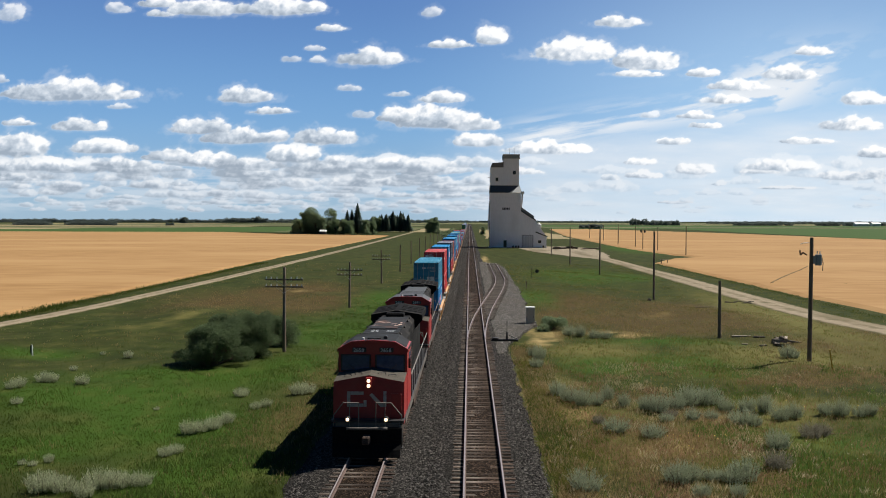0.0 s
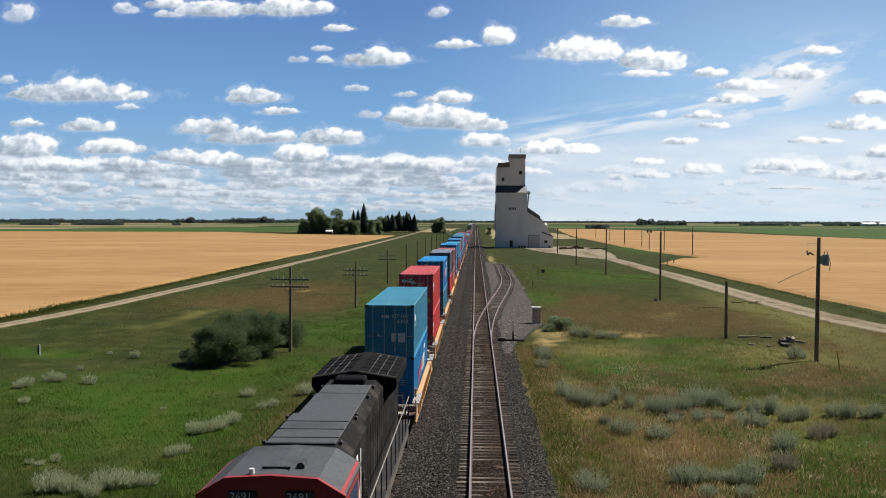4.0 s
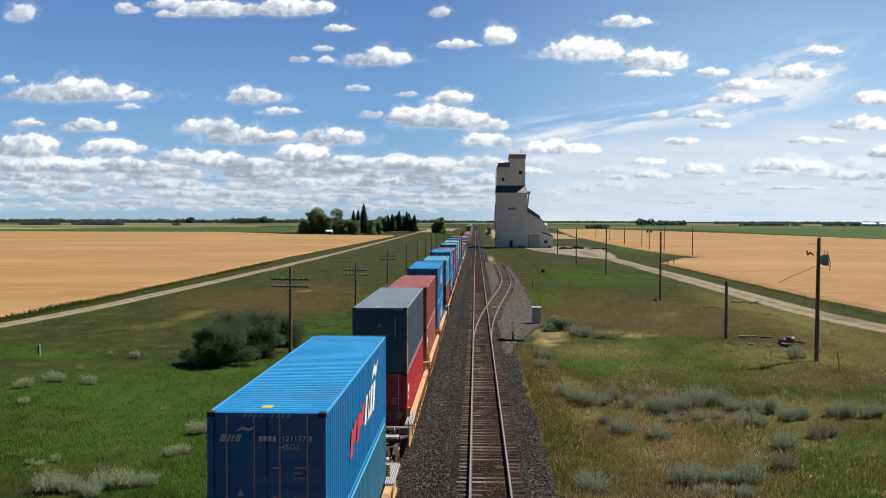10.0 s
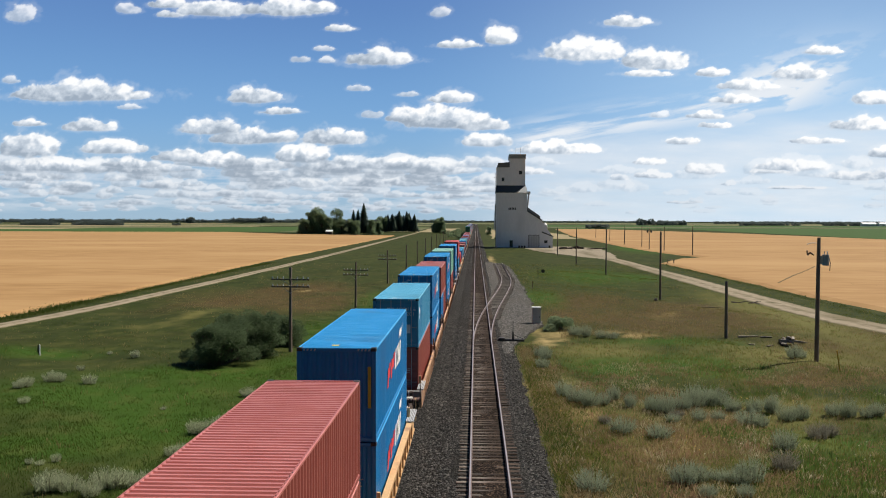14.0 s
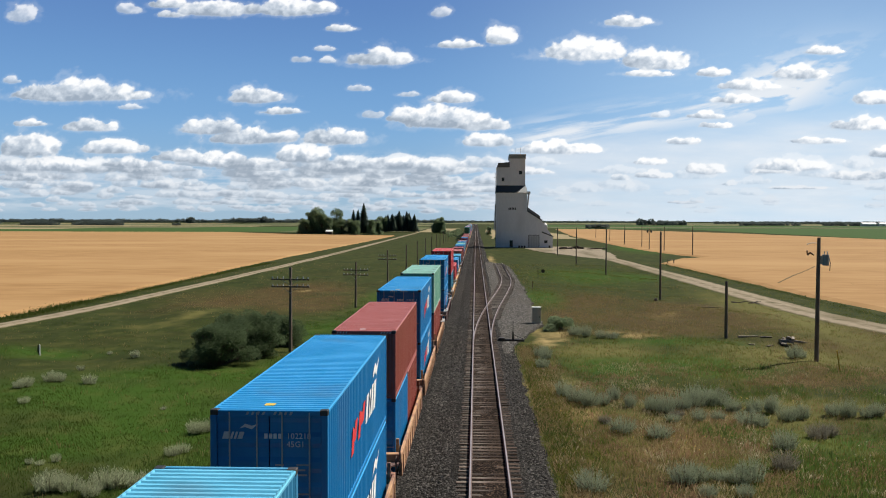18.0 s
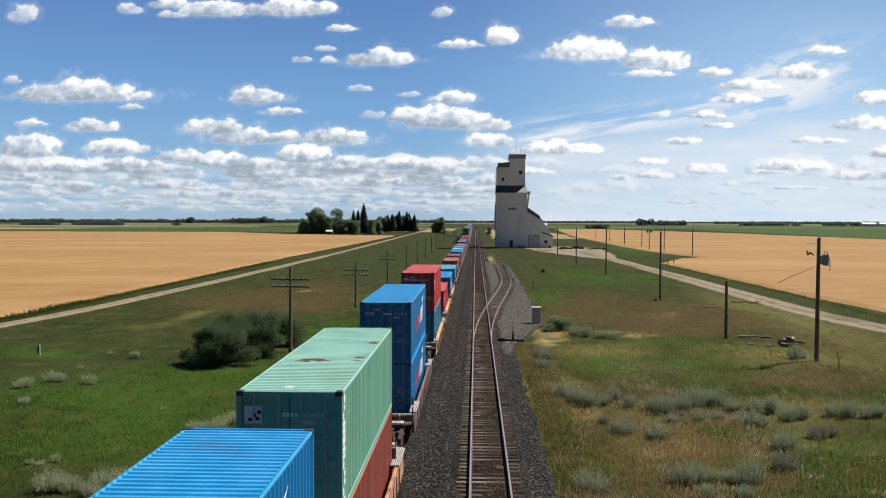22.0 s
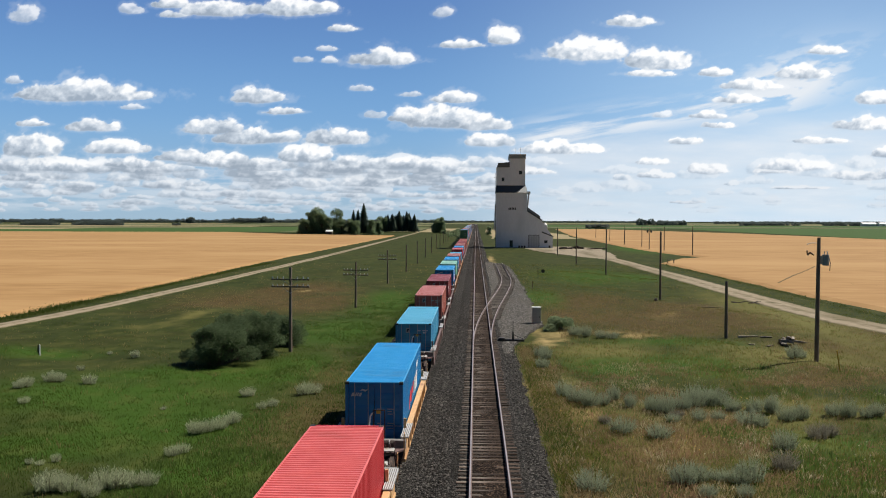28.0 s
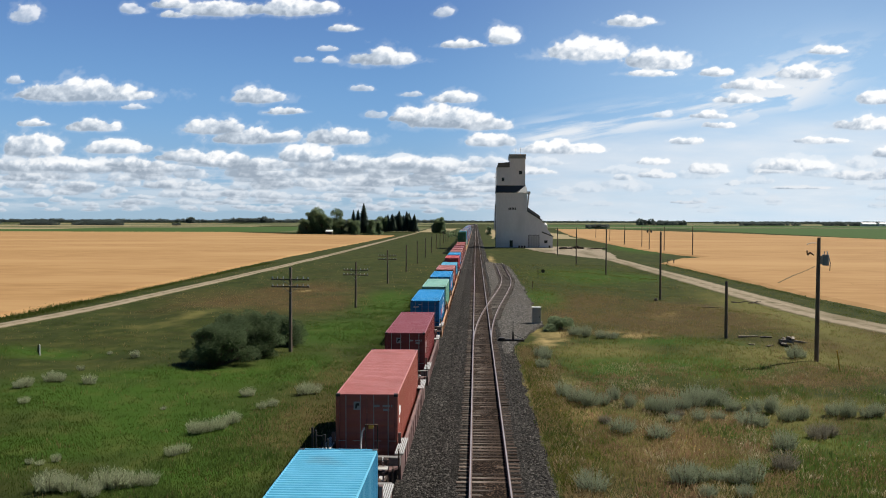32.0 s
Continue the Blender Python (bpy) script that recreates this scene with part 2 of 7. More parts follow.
crop("wheat_field_1", [(-50.5, 60), (-49.4, 100), (-48.8, 130), (-50.0, 180), (-51.0, 240), (-50.0, 330), (-49.5, 560), (-120, 600), (-190, 690), (-1500, 690), (-1500, 60)], 2, "ripe golden wheat field beside a gravel road")
crop("wheat_field_2", [(48, 40), (47.2, 90), (45.6, 107), (44.8, 122), (44.4, 150), (44.0, 180), (43.6, 215), (52, 238), (63.4, 250), (59.8, 269), (57.0, 297), (55.6, 346), (59, 560), (84, 960), (130, 955), (194, 678), (214, 472), (230, 40)], 3, "ripe golden wheat field with a stepped edge")


def road_material():
    """Gravel in the wheel tracks, dusty and weedy between them and on the verges."""
    m = surf("gravel_road_tracks", (0.215, 0.172, 0.118), (0.285, 0.235, 0.165), 6, 0.95, bump=0.4, stain=(0.13, 0.105, 0.06), amount=0.35, stretch=(1, 0.15, 1), fine=0.4)
    t = m.node_tree
    n, l = t.nodes, t.links
    p = n["Principled BSDF"]
    old = p.inputs["Base Color"].links[0].from_socket
    at, no, ad, mr, mx, co = n.new("ShaderNodeAttribute"), n.new("ShaderNodeTexNoise"), n.new("ShaderNodeMath"), n.new("ShaderNodeMapRange"), n.new("ShaderNodeMix"), n.new("ShaderNodeTexCoord")
    at.attribute_name = "wear"
    no.inputs["Scale"].default_value, no.inputs["Detail"].default_value = 0.8, 6
    ad.operation = "ADD"
    l.new(co.outputs["Object"], no.inputs["Vector"])
    l.new(at.outputs["Fac"], ad.inputs[0])
    l.new(no.outputs[0], ad.inputs[1])
    mr.inputs[1].default_value, mr.inputs[2].default_value = 0.75, 1.15
    l.new(ad.outputs[0], mr.inputs[0])
    mx.data_type = "RGBA"
    l.new(mr.outputs[0], mx.inputs["Factor"])
    mx.inputs["A"].default_value = (0.082, 0.074, 0.034, 1)
    l.new(old, mx.inputs["B"])
    l.new(mx.outputs["Result"], p.inputs["Base Color"])
    return m


road_mat = road_material()
tie_dust = surf("trodden_stubble", (0.10, 0.07, 0.035), (0.15, 0.105, 0.05), 2.0, 0.9, bump=0.2)
ACROSS = ((-1, -0.12, 0.0), (-0.82, 0.04, 0.35), (-0.55, 0.03, 0.9), (-0.25, 0.05, 0.62), (0, 0.08, 0.45), (0.25, 0.05, 0.62), (0.55, 0.03, 0.9), (0.82, 0.04, 0.35), (1, -0.12, 0.0))


def ribbon(name, line, width, z, material, label, category="road", seed=4):
    """A road with wheel tracks and uneven verges along a line of (x, y)."""
    rnd, vs, fs, pts, wear = random.Random(seed), [], [], [], []
    for (a, b), (c, d) in zip(line, line[1:]):
        k = max(1, int(math.hypot(c - a, d - b) / 4))
        pts += [(a + (c - a) * i / k, b + (d - b) * i / k) for i in range(k)]
    pts.append(line[-1])
    n = len(ACROSS)
    for i, (x, y) in enumerate(pts):
        a, b = pts[max(0, i - 1)], pts[min(len(pts) - 1, i + 1)]
        d = Vector((b[0] - a[0], b[1] - a[1])).normalized()
        for s, h, q in ACROSS:
            w = width / 2 * s + (rnd.uniform(-0.3, 0.3) if abs(s) == 1 else 0)
            vs.append((x + d.y * w, y - d.x * w, z + h))
            wear.append(q)
    for i in range(len(pts) - 1):
        fs += [(i * n + j, i * n + j + 1, i * n + j + n + 1, i * n + j + n) for j in range(n - 1)]
    me = mesh_of(name, vs, fs)
    me.attributes.new("wear", "FLOAT", "POINT").data.foreach_set("value", wear)
    for f in me.polygons:
        f.use_smooth = True
    return tagged(part(name, me, material), label, category, kind="structure")


ribbon("road_west", [(-49, 20), (-47.2, 78), (-45.3, 93), (-44.2, 106), (-43.7, 127), (-43.0, 154), (-42.5, 198), (-42.0, 266), (-43.3, 487), (-46, 800)], 3.1, GZ, road_mat, "narrow pale gravel road beside a wheat field")
ribbon("road_east", [(46, 20), (40.6, 80), (38.6, 92), (37.5, 102), (37.1, 130), (36.9, 166), (36.4, 190), (36.1, 226), (35.0, 262), (30.5, 284), (26.5, 303), (22.5, 327)], 5.2, GZ, road_mat, "curving pale gravel road to the grain elevator", seed=5)
ribbon("field_path", [(48.6, 147), (57, 165), (66, 183), (74, 200)], 0.2, FT + 0.05, tie_dust, "thin dark trodden line through the wheat", "path", seed=6)
slab("elevator_yard", ragged([(17.5, 329), (18.5, 312), (20.5, 290), (25, 270), (31, 244), (36, 234), (39, 252), (42, 285), (44, 325), (38, 345), (24, 348), (20.5, 331)], 3, 0.5, 6), GZ - 0.1, GZ + 0.075, gravel_road, "bare gravel yard in front of the grain elevator", "yard")

# distant crops, one behind another to the horizon
def far_fields():
    rows = ((-700, -60, 705, 1150, far_green), (-1500, -420, 860, 1000, far_pale), (-1500, -330, 1010, 1180, far_olive), (-900, -300, 1200, 1330, far_pale), (-1700, -60, 1350, 1700, far_olive), (-900, -500, 1710, 1900, far_pale),
            (-160, -52, 715, 1100, far_olive), (-48, -14, 720, 1000, far_pale), (10, 58, 480, 900, far_pale), (-500, 60, 1900, 2700, far_olive),
            (236, 700, 30, 480, far_olive), (220, 900, 490, 1100, far_green), (92, 214, 970, 1100, far_green), (90, 1500, 1110, 1250, far_olive), (90, 1600, 1260, 1620, far_green), (300, 2600, 1660, 1780, far_pale), (0, 2600, 1850, 2600, far_olive))
    for k, (x0, x1, y0, y1, m) in enumerate(rows):
        slab(f"far_field_{k + 1}", ragged([(x0, y0), (x1, y0), (x1, y1), (x0, y1)], 60, 3, k), GZ - 0.2, GZ + 0.03 + 0.007 * k, m, "distant strip of crop or pasture", "field")


far_fields()

# ---------------- ballast and track ----------------
def stone_material(name, dark, light, tint, cell=0.13):
    """Crushed stone: every piece its own grey, dark gaps between, dusty brown streaks along the line."""
    m = bpy.data.materials.new(name)
    t, p = nodes_of(m)
    n, l = t.nodes, t.links
    co, vo, vd, no = n.new("ShaderNodeTexCoord"), n.new("ShaderNodeTexVoronoi"), n.new("ShaderNodeTexVoronoi"), n.new("ShaderNodeTexNoise")
    mp = n.new("ShaderNodeMapping")
    mp.inputs["Scale"].default_value = (1, 0.12, 1)
    vo.inputs["Scale"].default_value = vd.inputs["Scale"].default_value = 1 / cell
    vd.feature = "DISTANCE_TO_EDGE"
    no.inputs["Scale"].default_value, no.inputs["Detail"].default_value = 0.9, 5
    for v in (vo, vd):
        l.new(co.outputs["Object"], v.inputs["Vector"])
    l.new(co.outputs["Object"], mp.inputs[0])
    l.new(mp.outputs[0], no.inputs["Vector"])
    sp, pw, mx, m2, gap, m3 = n.new("ShaderNodeSeparateColor"), n.new("ShaderNodeMath"), n.new("ShaderNodeMix"), n.new("ShaderNodeMix"), n.new("ShaderNodeMapRange"), n.new("ShaderNodeMix")
    l.new(vo.outputs["Color"], sp.inputs[0])
    pw.operation, pw.inputs[1].default_value = "POWER", 3.4
    l.new(sp.outputs[0], pw.inputs[0])
    mx.data_type = m2.data_type = m3.data_type = "RGBA"
    mx.inputs["A"].default_value, mx.inputs["B"].default_value = (*dark, 1), (*light, 1)
    l.new(pw.outputs[0], mx.inputs["Factor"])
    mr = n.new("ShaderNodeMapRange")
    mr.inputs[1].default_value, mr.inputs[2].default_value, mr.inputs[4].default_value = 0.42, 0.68, 0.6
    l.new(no.outputs[0], mr.inputs[0])
    l.new(mr.outputs[0], m2.inputs["Factor"])
    l.new(mx.outputs["Result"], m2.inputs["A"])
    m2.inputs["B"].default_value = (*tint, 1)
    gap.inputs[1].default_value, gap.inputs[2].default_value, gap.inputs[3].default_value, gap.inputs[4].default_value = 0.0, 0.16, 0.85, 0.0
    l.new(vd.outputs["Distance"], gap.inputs[0])
    l.new(gap.outputs[0], m3.inputs["Factor"])
    l.new(m2.outputs["Result"], m3.inputs["A"])
    m3.inputs["B"].default_value = (dark[0] * 0.3, dark[1] * 0.3, dark[2] * 0.3, 1)
    # brake dust and rust between the rails
    fo, m4 = n.new("ShaderNodeAttribute"), n.new("ShaderNodeMix")
    fo.attribute_name, m4.data_type, m4.blend_type = "fouled", "RGBA", "MULTIPLY"
    l.new(fo.outputs["Fac"], m4.inputs["Factor"])
    l.new(m3.outputs["Result"], m4.inputs["A"])
    m4.inputs["B"].default_value = (0.95, 0.70, 0.54, 1)
    l.new(m4.outputs["Result"], p.inputs["Base Color"])
    p.inputs["Roughness"].default_value = 0.9
    p.inputs["Specular IOR Level"].default_value = 0.06
    b = n.new("ShaderNodeBump")
    b.inputs["Strength"].default_value, b.inputs["Distance"].default_value = 1.0, 0.06
    l.new(vd.outputs["Distance"], b.inputs["Height"])
    l.new(b.outputs[0], p.inputs["Normal"])
    return m


ballast_mat = stone_material("ballast", (0.010, 0.009, 0.008), (0.170, 0.155, 0.138), (0.018, 0.0165, 0.0135), 0.062)
pale_ballast = stone_material("pale_ballast", (0.050, 0.046, 0.041), (0.31, 0.29, 0.265), (0.105, 0.092, 0.074))
tie_pale = surf("dusty_tie", (0.10, 0.085, 0.07), (0.16, 0.14, 0.12), 0.6, 0.9, bump=0.4, per=0.3, stretch=(0.25, 1, 1))
tie_mat = surf("weathered_tie", (0.038, 0.027, 0.021), (0.078, 0.056, 0.043), 0.5, 0.9, bump=0.5, stain=(0.19, 0.165, 0.14), amount=0.22, per=0.55, stretch=(0.25, 1, 1))
rail_mat = surf("rusty_rail", (0.060, 0.034, 0.026), (0.105, 0.063, 0.050), 0.8, 0.75, bump=0.1)
rail_top = surf("worn_rail_head", (0.30, 0.26, 0.255), (0.40, 0.36, 0.355), 2.0, 0.45, metal=0.4, bump=0.02, stretch=(1, 0.1, 1))


def ballast_bed(name, profile, y0, y1, material, label, seed):
    """A gravel bed whose edges wander a little."""
    rnd, vs, fs, foul = random.Random(seed), [], [], []
    ys = [y0]
    while ys[-1] < y1:
        ys.append(min(y1, ys[-1] + (1.5 if ys[-1] < 150 else 20)))
    for y in ys:
        for k, (x, z) in enumerate(profile):
            e = 0.22 if k in (0, len(profile) - 1) else 0.05
            vs.append((x + rnd.uniform(-e, e), y, z + rnd.uniform(-0.016, 0.016)))
            foul.append(1.0 if min(abs(x - T), abs(x - M)) < 0.74 else 0.0)
    w = len(profile)
    for j in range(len(ys) - 1):
        fs += [(j * w + i, j * w + i + 1, (j + 1) * w + i + 1, (j + 1) * w + i) for i in range(w - 1)]
    me = mesh_of(name, vs, fs)
    me.attributes.new("fouled", "FLOAT", "POINT").data.foreach_set("value", foul)
    return tagged(part(name, me, material), label, "ballast", kind="structure")


T, M = TRAIN_X, MAIN_X
ballast_bed("ballast_main", [(T - 3.0, GZ - 0.05), (T - 1.9, -0.24), (T - 1.2, -0.200), (T - 0.76, -0.198), (T - 0.72, -0.183), (T, -0.180), (T + 0.72, -0.183), (T + 0.76, -0.198), (T + 1.2, -0.200), (T + 1.9, -0.26), (-1.8, -0.34), (M - 1.9, -0.26), (M - 1.2, -0.200), (M - 0.76, -0.198), (M - 0.72, -0.183), (M, -0.180), (M + 0.72, -0.183), (M + 0.76, -0.198), (M + 1.2, -0.200), (M + 1.7, -0.26), (M + 2.75, GZ - 0.05)],
            -60, 1900, ballast_mat, "grey crushed stone track bed", 7)
slab("ballast_siding", ragged([(M + 1.3, 66), (M + 1.7, 67), (2.8, 71), (3.7, 75.5), (4.9, 81), (6.4, 88), (6.9, 110), (7.2, 150), (7.2, 190), (6.4, 208), (3.6, 214), (M + 1.3, 215)], 1.2, 0.28, 8), GZ - 0.1, -0.252, pale_ballast, "pale crushed stone beside the siding", "ballast")


def rail_mesh(path):
    """A flat-bottomed rail along points (x, y); the worn running surface is a strip of its own."""
    prof = [(-0.07, -0.17), (0.07, -0.17), (0.07, -0.155), (0.012, -0.13), (0.012, -0.045), (0.035, -0.035), (0.035, -0.004), (-0.035, -0.004), (-0.035, -0.035), (-0.012, -0.045), (-0.012, -0.13), (-0.07, -0.155)]
    vs, fs, n = [], [], len(prof)
    for x, y in path:
        vs += [(x + a, y, b) for a, b in prof]
    for j in range(len(path) - 1):
        fs += [(j * n + i, j * n + (i + 1) % n, (j + 1) * n + (i + 1) % n, (j + 1) * n + i) for i in range(n)]
    head = [(x + s * 0.027, y, 0.0) for x, y in path for s in (-1, 1)]
    hf = [(2 * j, 2 * j + 1, 2 * j + 3, 2 * j + 2) for j in range(len(path) - 1)]
    return mesh_of("rail", vs, fs), mesh_of("rail_head", head, hf)


def siding_x(y):
    """Centre of the diverging track."""
    k = min(1, max(0, (y - 72) / 86))
    return M + (SIDING_X - M) * (k * k * (3 - 2 * k))


def track(name, centre, y0, y1, label, skip=None):
    th = thing(name, label, "railway track", kind="structure")
    step = 400 if centre(y0) == centre(y1) else 3
    for s in (-1, 1):
        ys = [y0 + (y1 - y0) * i / max(1, int((y1 - y0) / step)) for i in range(max(1, int((y1 - y0) / step)) + 1)]
        r, h = rail_mesh([(centre(y) + s * 0.753, y) for y in ys])
        ro = part("rail", r, rail_mat, th, "rust-brown steel rail")
        part("running_surface", h, rail_top, ro, "worn bright steel")
    return th


track_a = track("track_train", lambda y: T, -60, 2200, "straight railway track on wooden ties under the train")
track_b = track("track_main", lambda y: M, -60, 2200, "straight railway track with rusty rails and worn wooden ties")
track_c = track("track_siding", siding_x, 76, 205, "diverging siding track, partly overgrown")


def far_ties(x_of, y0, y1, parent, mat=None):
    vs, fs, y = [], [], y0
    rnd = random.Random(9)
    while y < y1:
        x, j = x_of(y), len(vs)
        h = 1.3 + rnd.uniform(-0.1, 0.1)
        vs += [(x - h, y - 0.11, -0.19), (x + h, y - 0.11, -0.19), (x + h, y + 0.11, -0.19), (x - h, y + 0.11, -0.19), (x - h, y - 0.11, -0.3), (x + h, y - 0.11, -0.3)]
        fs += [(j, j + 1, j + 2, j + 3), (j + 4, j + 5, j + 1, j)]
        y += 0.54
    tagged(part("ties", mesh_of("ties", vs, fs), mat or tie_mat, parent), "weathered wooden ties", kind="stuff")

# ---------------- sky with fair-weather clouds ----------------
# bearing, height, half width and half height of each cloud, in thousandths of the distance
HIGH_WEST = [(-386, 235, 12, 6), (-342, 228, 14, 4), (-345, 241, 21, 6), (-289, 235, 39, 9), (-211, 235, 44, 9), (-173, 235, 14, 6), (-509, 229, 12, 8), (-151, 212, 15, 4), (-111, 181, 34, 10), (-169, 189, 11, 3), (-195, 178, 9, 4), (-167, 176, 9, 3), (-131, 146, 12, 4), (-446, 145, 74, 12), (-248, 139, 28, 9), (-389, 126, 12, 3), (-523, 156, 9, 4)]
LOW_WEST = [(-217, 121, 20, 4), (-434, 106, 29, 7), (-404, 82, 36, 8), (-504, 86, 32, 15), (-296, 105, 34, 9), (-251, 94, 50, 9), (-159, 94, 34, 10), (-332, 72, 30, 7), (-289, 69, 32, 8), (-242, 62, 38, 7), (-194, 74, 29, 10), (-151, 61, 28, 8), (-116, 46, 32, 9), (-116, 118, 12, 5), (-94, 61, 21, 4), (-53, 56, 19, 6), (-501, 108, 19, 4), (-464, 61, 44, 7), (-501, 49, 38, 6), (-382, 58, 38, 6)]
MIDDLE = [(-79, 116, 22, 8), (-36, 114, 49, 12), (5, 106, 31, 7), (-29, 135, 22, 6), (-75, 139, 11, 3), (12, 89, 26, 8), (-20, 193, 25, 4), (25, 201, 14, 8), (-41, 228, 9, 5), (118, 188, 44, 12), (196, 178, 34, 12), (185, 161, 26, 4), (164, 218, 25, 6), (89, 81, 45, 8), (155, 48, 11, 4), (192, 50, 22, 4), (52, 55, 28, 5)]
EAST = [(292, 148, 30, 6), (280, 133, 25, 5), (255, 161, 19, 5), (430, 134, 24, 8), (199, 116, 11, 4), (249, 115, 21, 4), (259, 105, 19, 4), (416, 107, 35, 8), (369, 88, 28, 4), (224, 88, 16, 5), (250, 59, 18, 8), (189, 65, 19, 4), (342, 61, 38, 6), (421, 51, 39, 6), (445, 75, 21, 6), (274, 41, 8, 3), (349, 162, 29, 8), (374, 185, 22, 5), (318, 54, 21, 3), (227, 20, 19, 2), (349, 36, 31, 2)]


def value_noise(x, y, seed):
    """Smooth lattice noise on arrays, 0 to 1."""
    tab = np.random.RandomState(seed).rand(256, 256)
    xi, yi = np.floor(x).astype(int), np.floor(y).astype(int)
    fx, fy = x - xi, y - yi
    fx, fy = fx * fx * (3 - 2 * fx), fy * fy * (3 - 2 * fy)
    g = lambda i, j: tab[(xi + i) % 256, (yi + j) % 256]
    return (g(0, 0) * (1 - fx) + g(1, 0) * fx) * (1 - fy) + (g(0, 1) * (1 - fx) + g(1, 1) * fx) * fy


def fbm(x, y, seed, octaves=5):
    out, a, tot = 0, 1.0, 0.0
    for k in range(octaves):
        out, tot = out + a * value_noise(x * 2 ** k + 17.3 * k, y * 2 ** k + 5.1 * k, seed + k), tot + a
        a *= 0.55
    return out / tot


def smooth(a, lo, hi):
    k = np.clip((a - lo) / (hi - lo), 0, 1)
    return k * k * (3 - 2 * k)


def cloud_dome():
    u, v = np.meshgrid(np.concatenate([np.arange(-720, -560, 5), np.arange(-560, 480, 1.15), np.arange(480, 721, 5)]),
                       np.concatenate([np.arange(-3, 262, 0.9), np.arange(262, 372, 4)]))
    wx, wy = 14 * (fbm(u / 40, v / 30, 5, 4) - 0.5), 9 * (fbm(u / 40, v / 30, 15, 4) - 0.5)
    n1, n2 = fbm((u + wx) / 15, (v + wy) / 11, 11), fbm((u + wx) / 6, (v + wy) / 5, 31, 4)
    lump = 0.62 * n1 + 0.38 * n2 - 0.5
    west = smooth(-u, -160, 40)
    # thin veils in the east, streaks, and haze towards the horizon
    veil = 0.66 * smooth(u, -70, 120) * (1 - smooth(v, 62 + u * 0.07, 104 + u * 0.09)) * (0.62 + 0.9 * (fbm(u / 90, v / 16, 91) - 0.4))
    slant = v - (90 + 0.17 * (u - 60))
    wisp = fbm(u / 90 + slant / 60, slant / 9, 101, 5)
    streak = 0.80 * smooth(wisp, 0.36, 0.68) * np.exp(-(slant / 17) ** 2) * smooth(u, 10, 70) * (1 - smooth(u, 330, 420))
    slant2 = v - (136 + 0.30 * (u - 300))
    feather = 1.1 * smooth(fbm(u / 30 + slant2 / 40, slant2 / 11, 121, 5), 0.40, 0.62) * np.exp(-((u - 325) / 72) ** 2 - (slant2 / 30) ** 2)
    total = np.clip(1.15 * np.maximum.reduce([veil, streak, feather, np.zeros(u.shape)]), 0, 0.9)
    rows = 0.5 * fbm(u / 60, v / 7, 51, 5) + 0.5 * fbm((u + wx) / 30, (v + 0.3 * wy) / 3.6, 71, 5)
    deck = smooth(rows, 0.39, 0.57) * (1 - smooth(v, 34, 82)) * (0.16 + 0.26 * west) * smooth(v, 3, 18)
    total = 1 - (1 - total) * (1 - deck)
    shade = 0.66 * (1 - deck) + deck * np.clip(0.20 + 2.4 * (rows - 0.5), 0.0, 0.56)
    # each cumulus is a flat-based heap of billows; the farthest are laid first
    rnd = random.Random(6)
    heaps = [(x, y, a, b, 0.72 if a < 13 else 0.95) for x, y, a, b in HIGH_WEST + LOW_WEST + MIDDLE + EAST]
    for k in range(330):
        y = 9 + 56 * rnd.random() ** 1.1
        x = rnd.uniform(-700, 30) if k < 270 else rnd.uniform(-60, 700)
        heaps.append((x, y, (5 + 0.29 * y) * rnd.uniform(0.6, 1.5), (1.3 + 0.085 * y) * rnd.uniform(0.7, 1.4), 0.74 if x < 20 else 0.42))
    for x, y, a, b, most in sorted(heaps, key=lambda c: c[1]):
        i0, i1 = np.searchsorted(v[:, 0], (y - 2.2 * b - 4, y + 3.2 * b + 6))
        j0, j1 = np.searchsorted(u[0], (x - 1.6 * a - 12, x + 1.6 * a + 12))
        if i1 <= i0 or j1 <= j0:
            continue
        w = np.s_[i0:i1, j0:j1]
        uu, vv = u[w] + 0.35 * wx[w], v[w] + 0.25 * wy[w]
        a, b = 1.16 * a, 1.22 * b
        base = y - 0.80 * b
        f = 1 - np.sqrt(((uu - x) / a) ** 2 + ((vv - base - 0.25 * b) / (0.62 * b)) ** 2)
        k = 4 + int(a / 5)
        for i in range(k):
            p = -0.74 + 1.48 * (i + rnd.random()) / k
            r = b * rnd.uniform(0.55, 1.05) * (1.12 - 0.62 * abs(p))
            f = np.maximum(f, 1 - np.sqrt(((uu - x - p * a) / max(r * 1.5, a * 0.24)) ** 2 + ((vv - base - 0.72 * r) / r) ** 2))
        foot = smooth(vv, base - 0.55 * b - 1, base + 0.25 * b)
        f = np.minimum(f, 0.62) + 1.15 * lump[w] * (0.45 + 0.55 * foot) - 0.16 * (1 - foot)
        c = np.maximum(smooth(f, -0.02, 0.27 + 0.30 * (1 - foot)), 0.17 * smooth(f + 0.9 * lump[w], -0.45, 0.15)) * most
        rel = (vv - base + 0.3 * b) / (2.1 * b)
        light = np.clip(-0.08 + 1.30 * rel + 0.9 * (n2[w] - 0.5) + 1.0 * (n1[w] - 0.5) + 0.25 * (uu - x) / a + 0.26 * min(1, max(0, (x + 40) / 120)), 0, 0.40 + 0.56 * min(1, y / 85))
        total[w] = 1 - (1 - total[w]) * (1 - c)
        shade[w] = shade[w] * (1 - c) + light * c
    haze = 0.18 * (1 - smooth(v, 2, 80)) + 0.50 * smooth(u, -120, 380) * (1 - smooth(v, 120, 420))
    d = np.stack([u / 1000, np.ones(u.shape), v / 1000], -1)
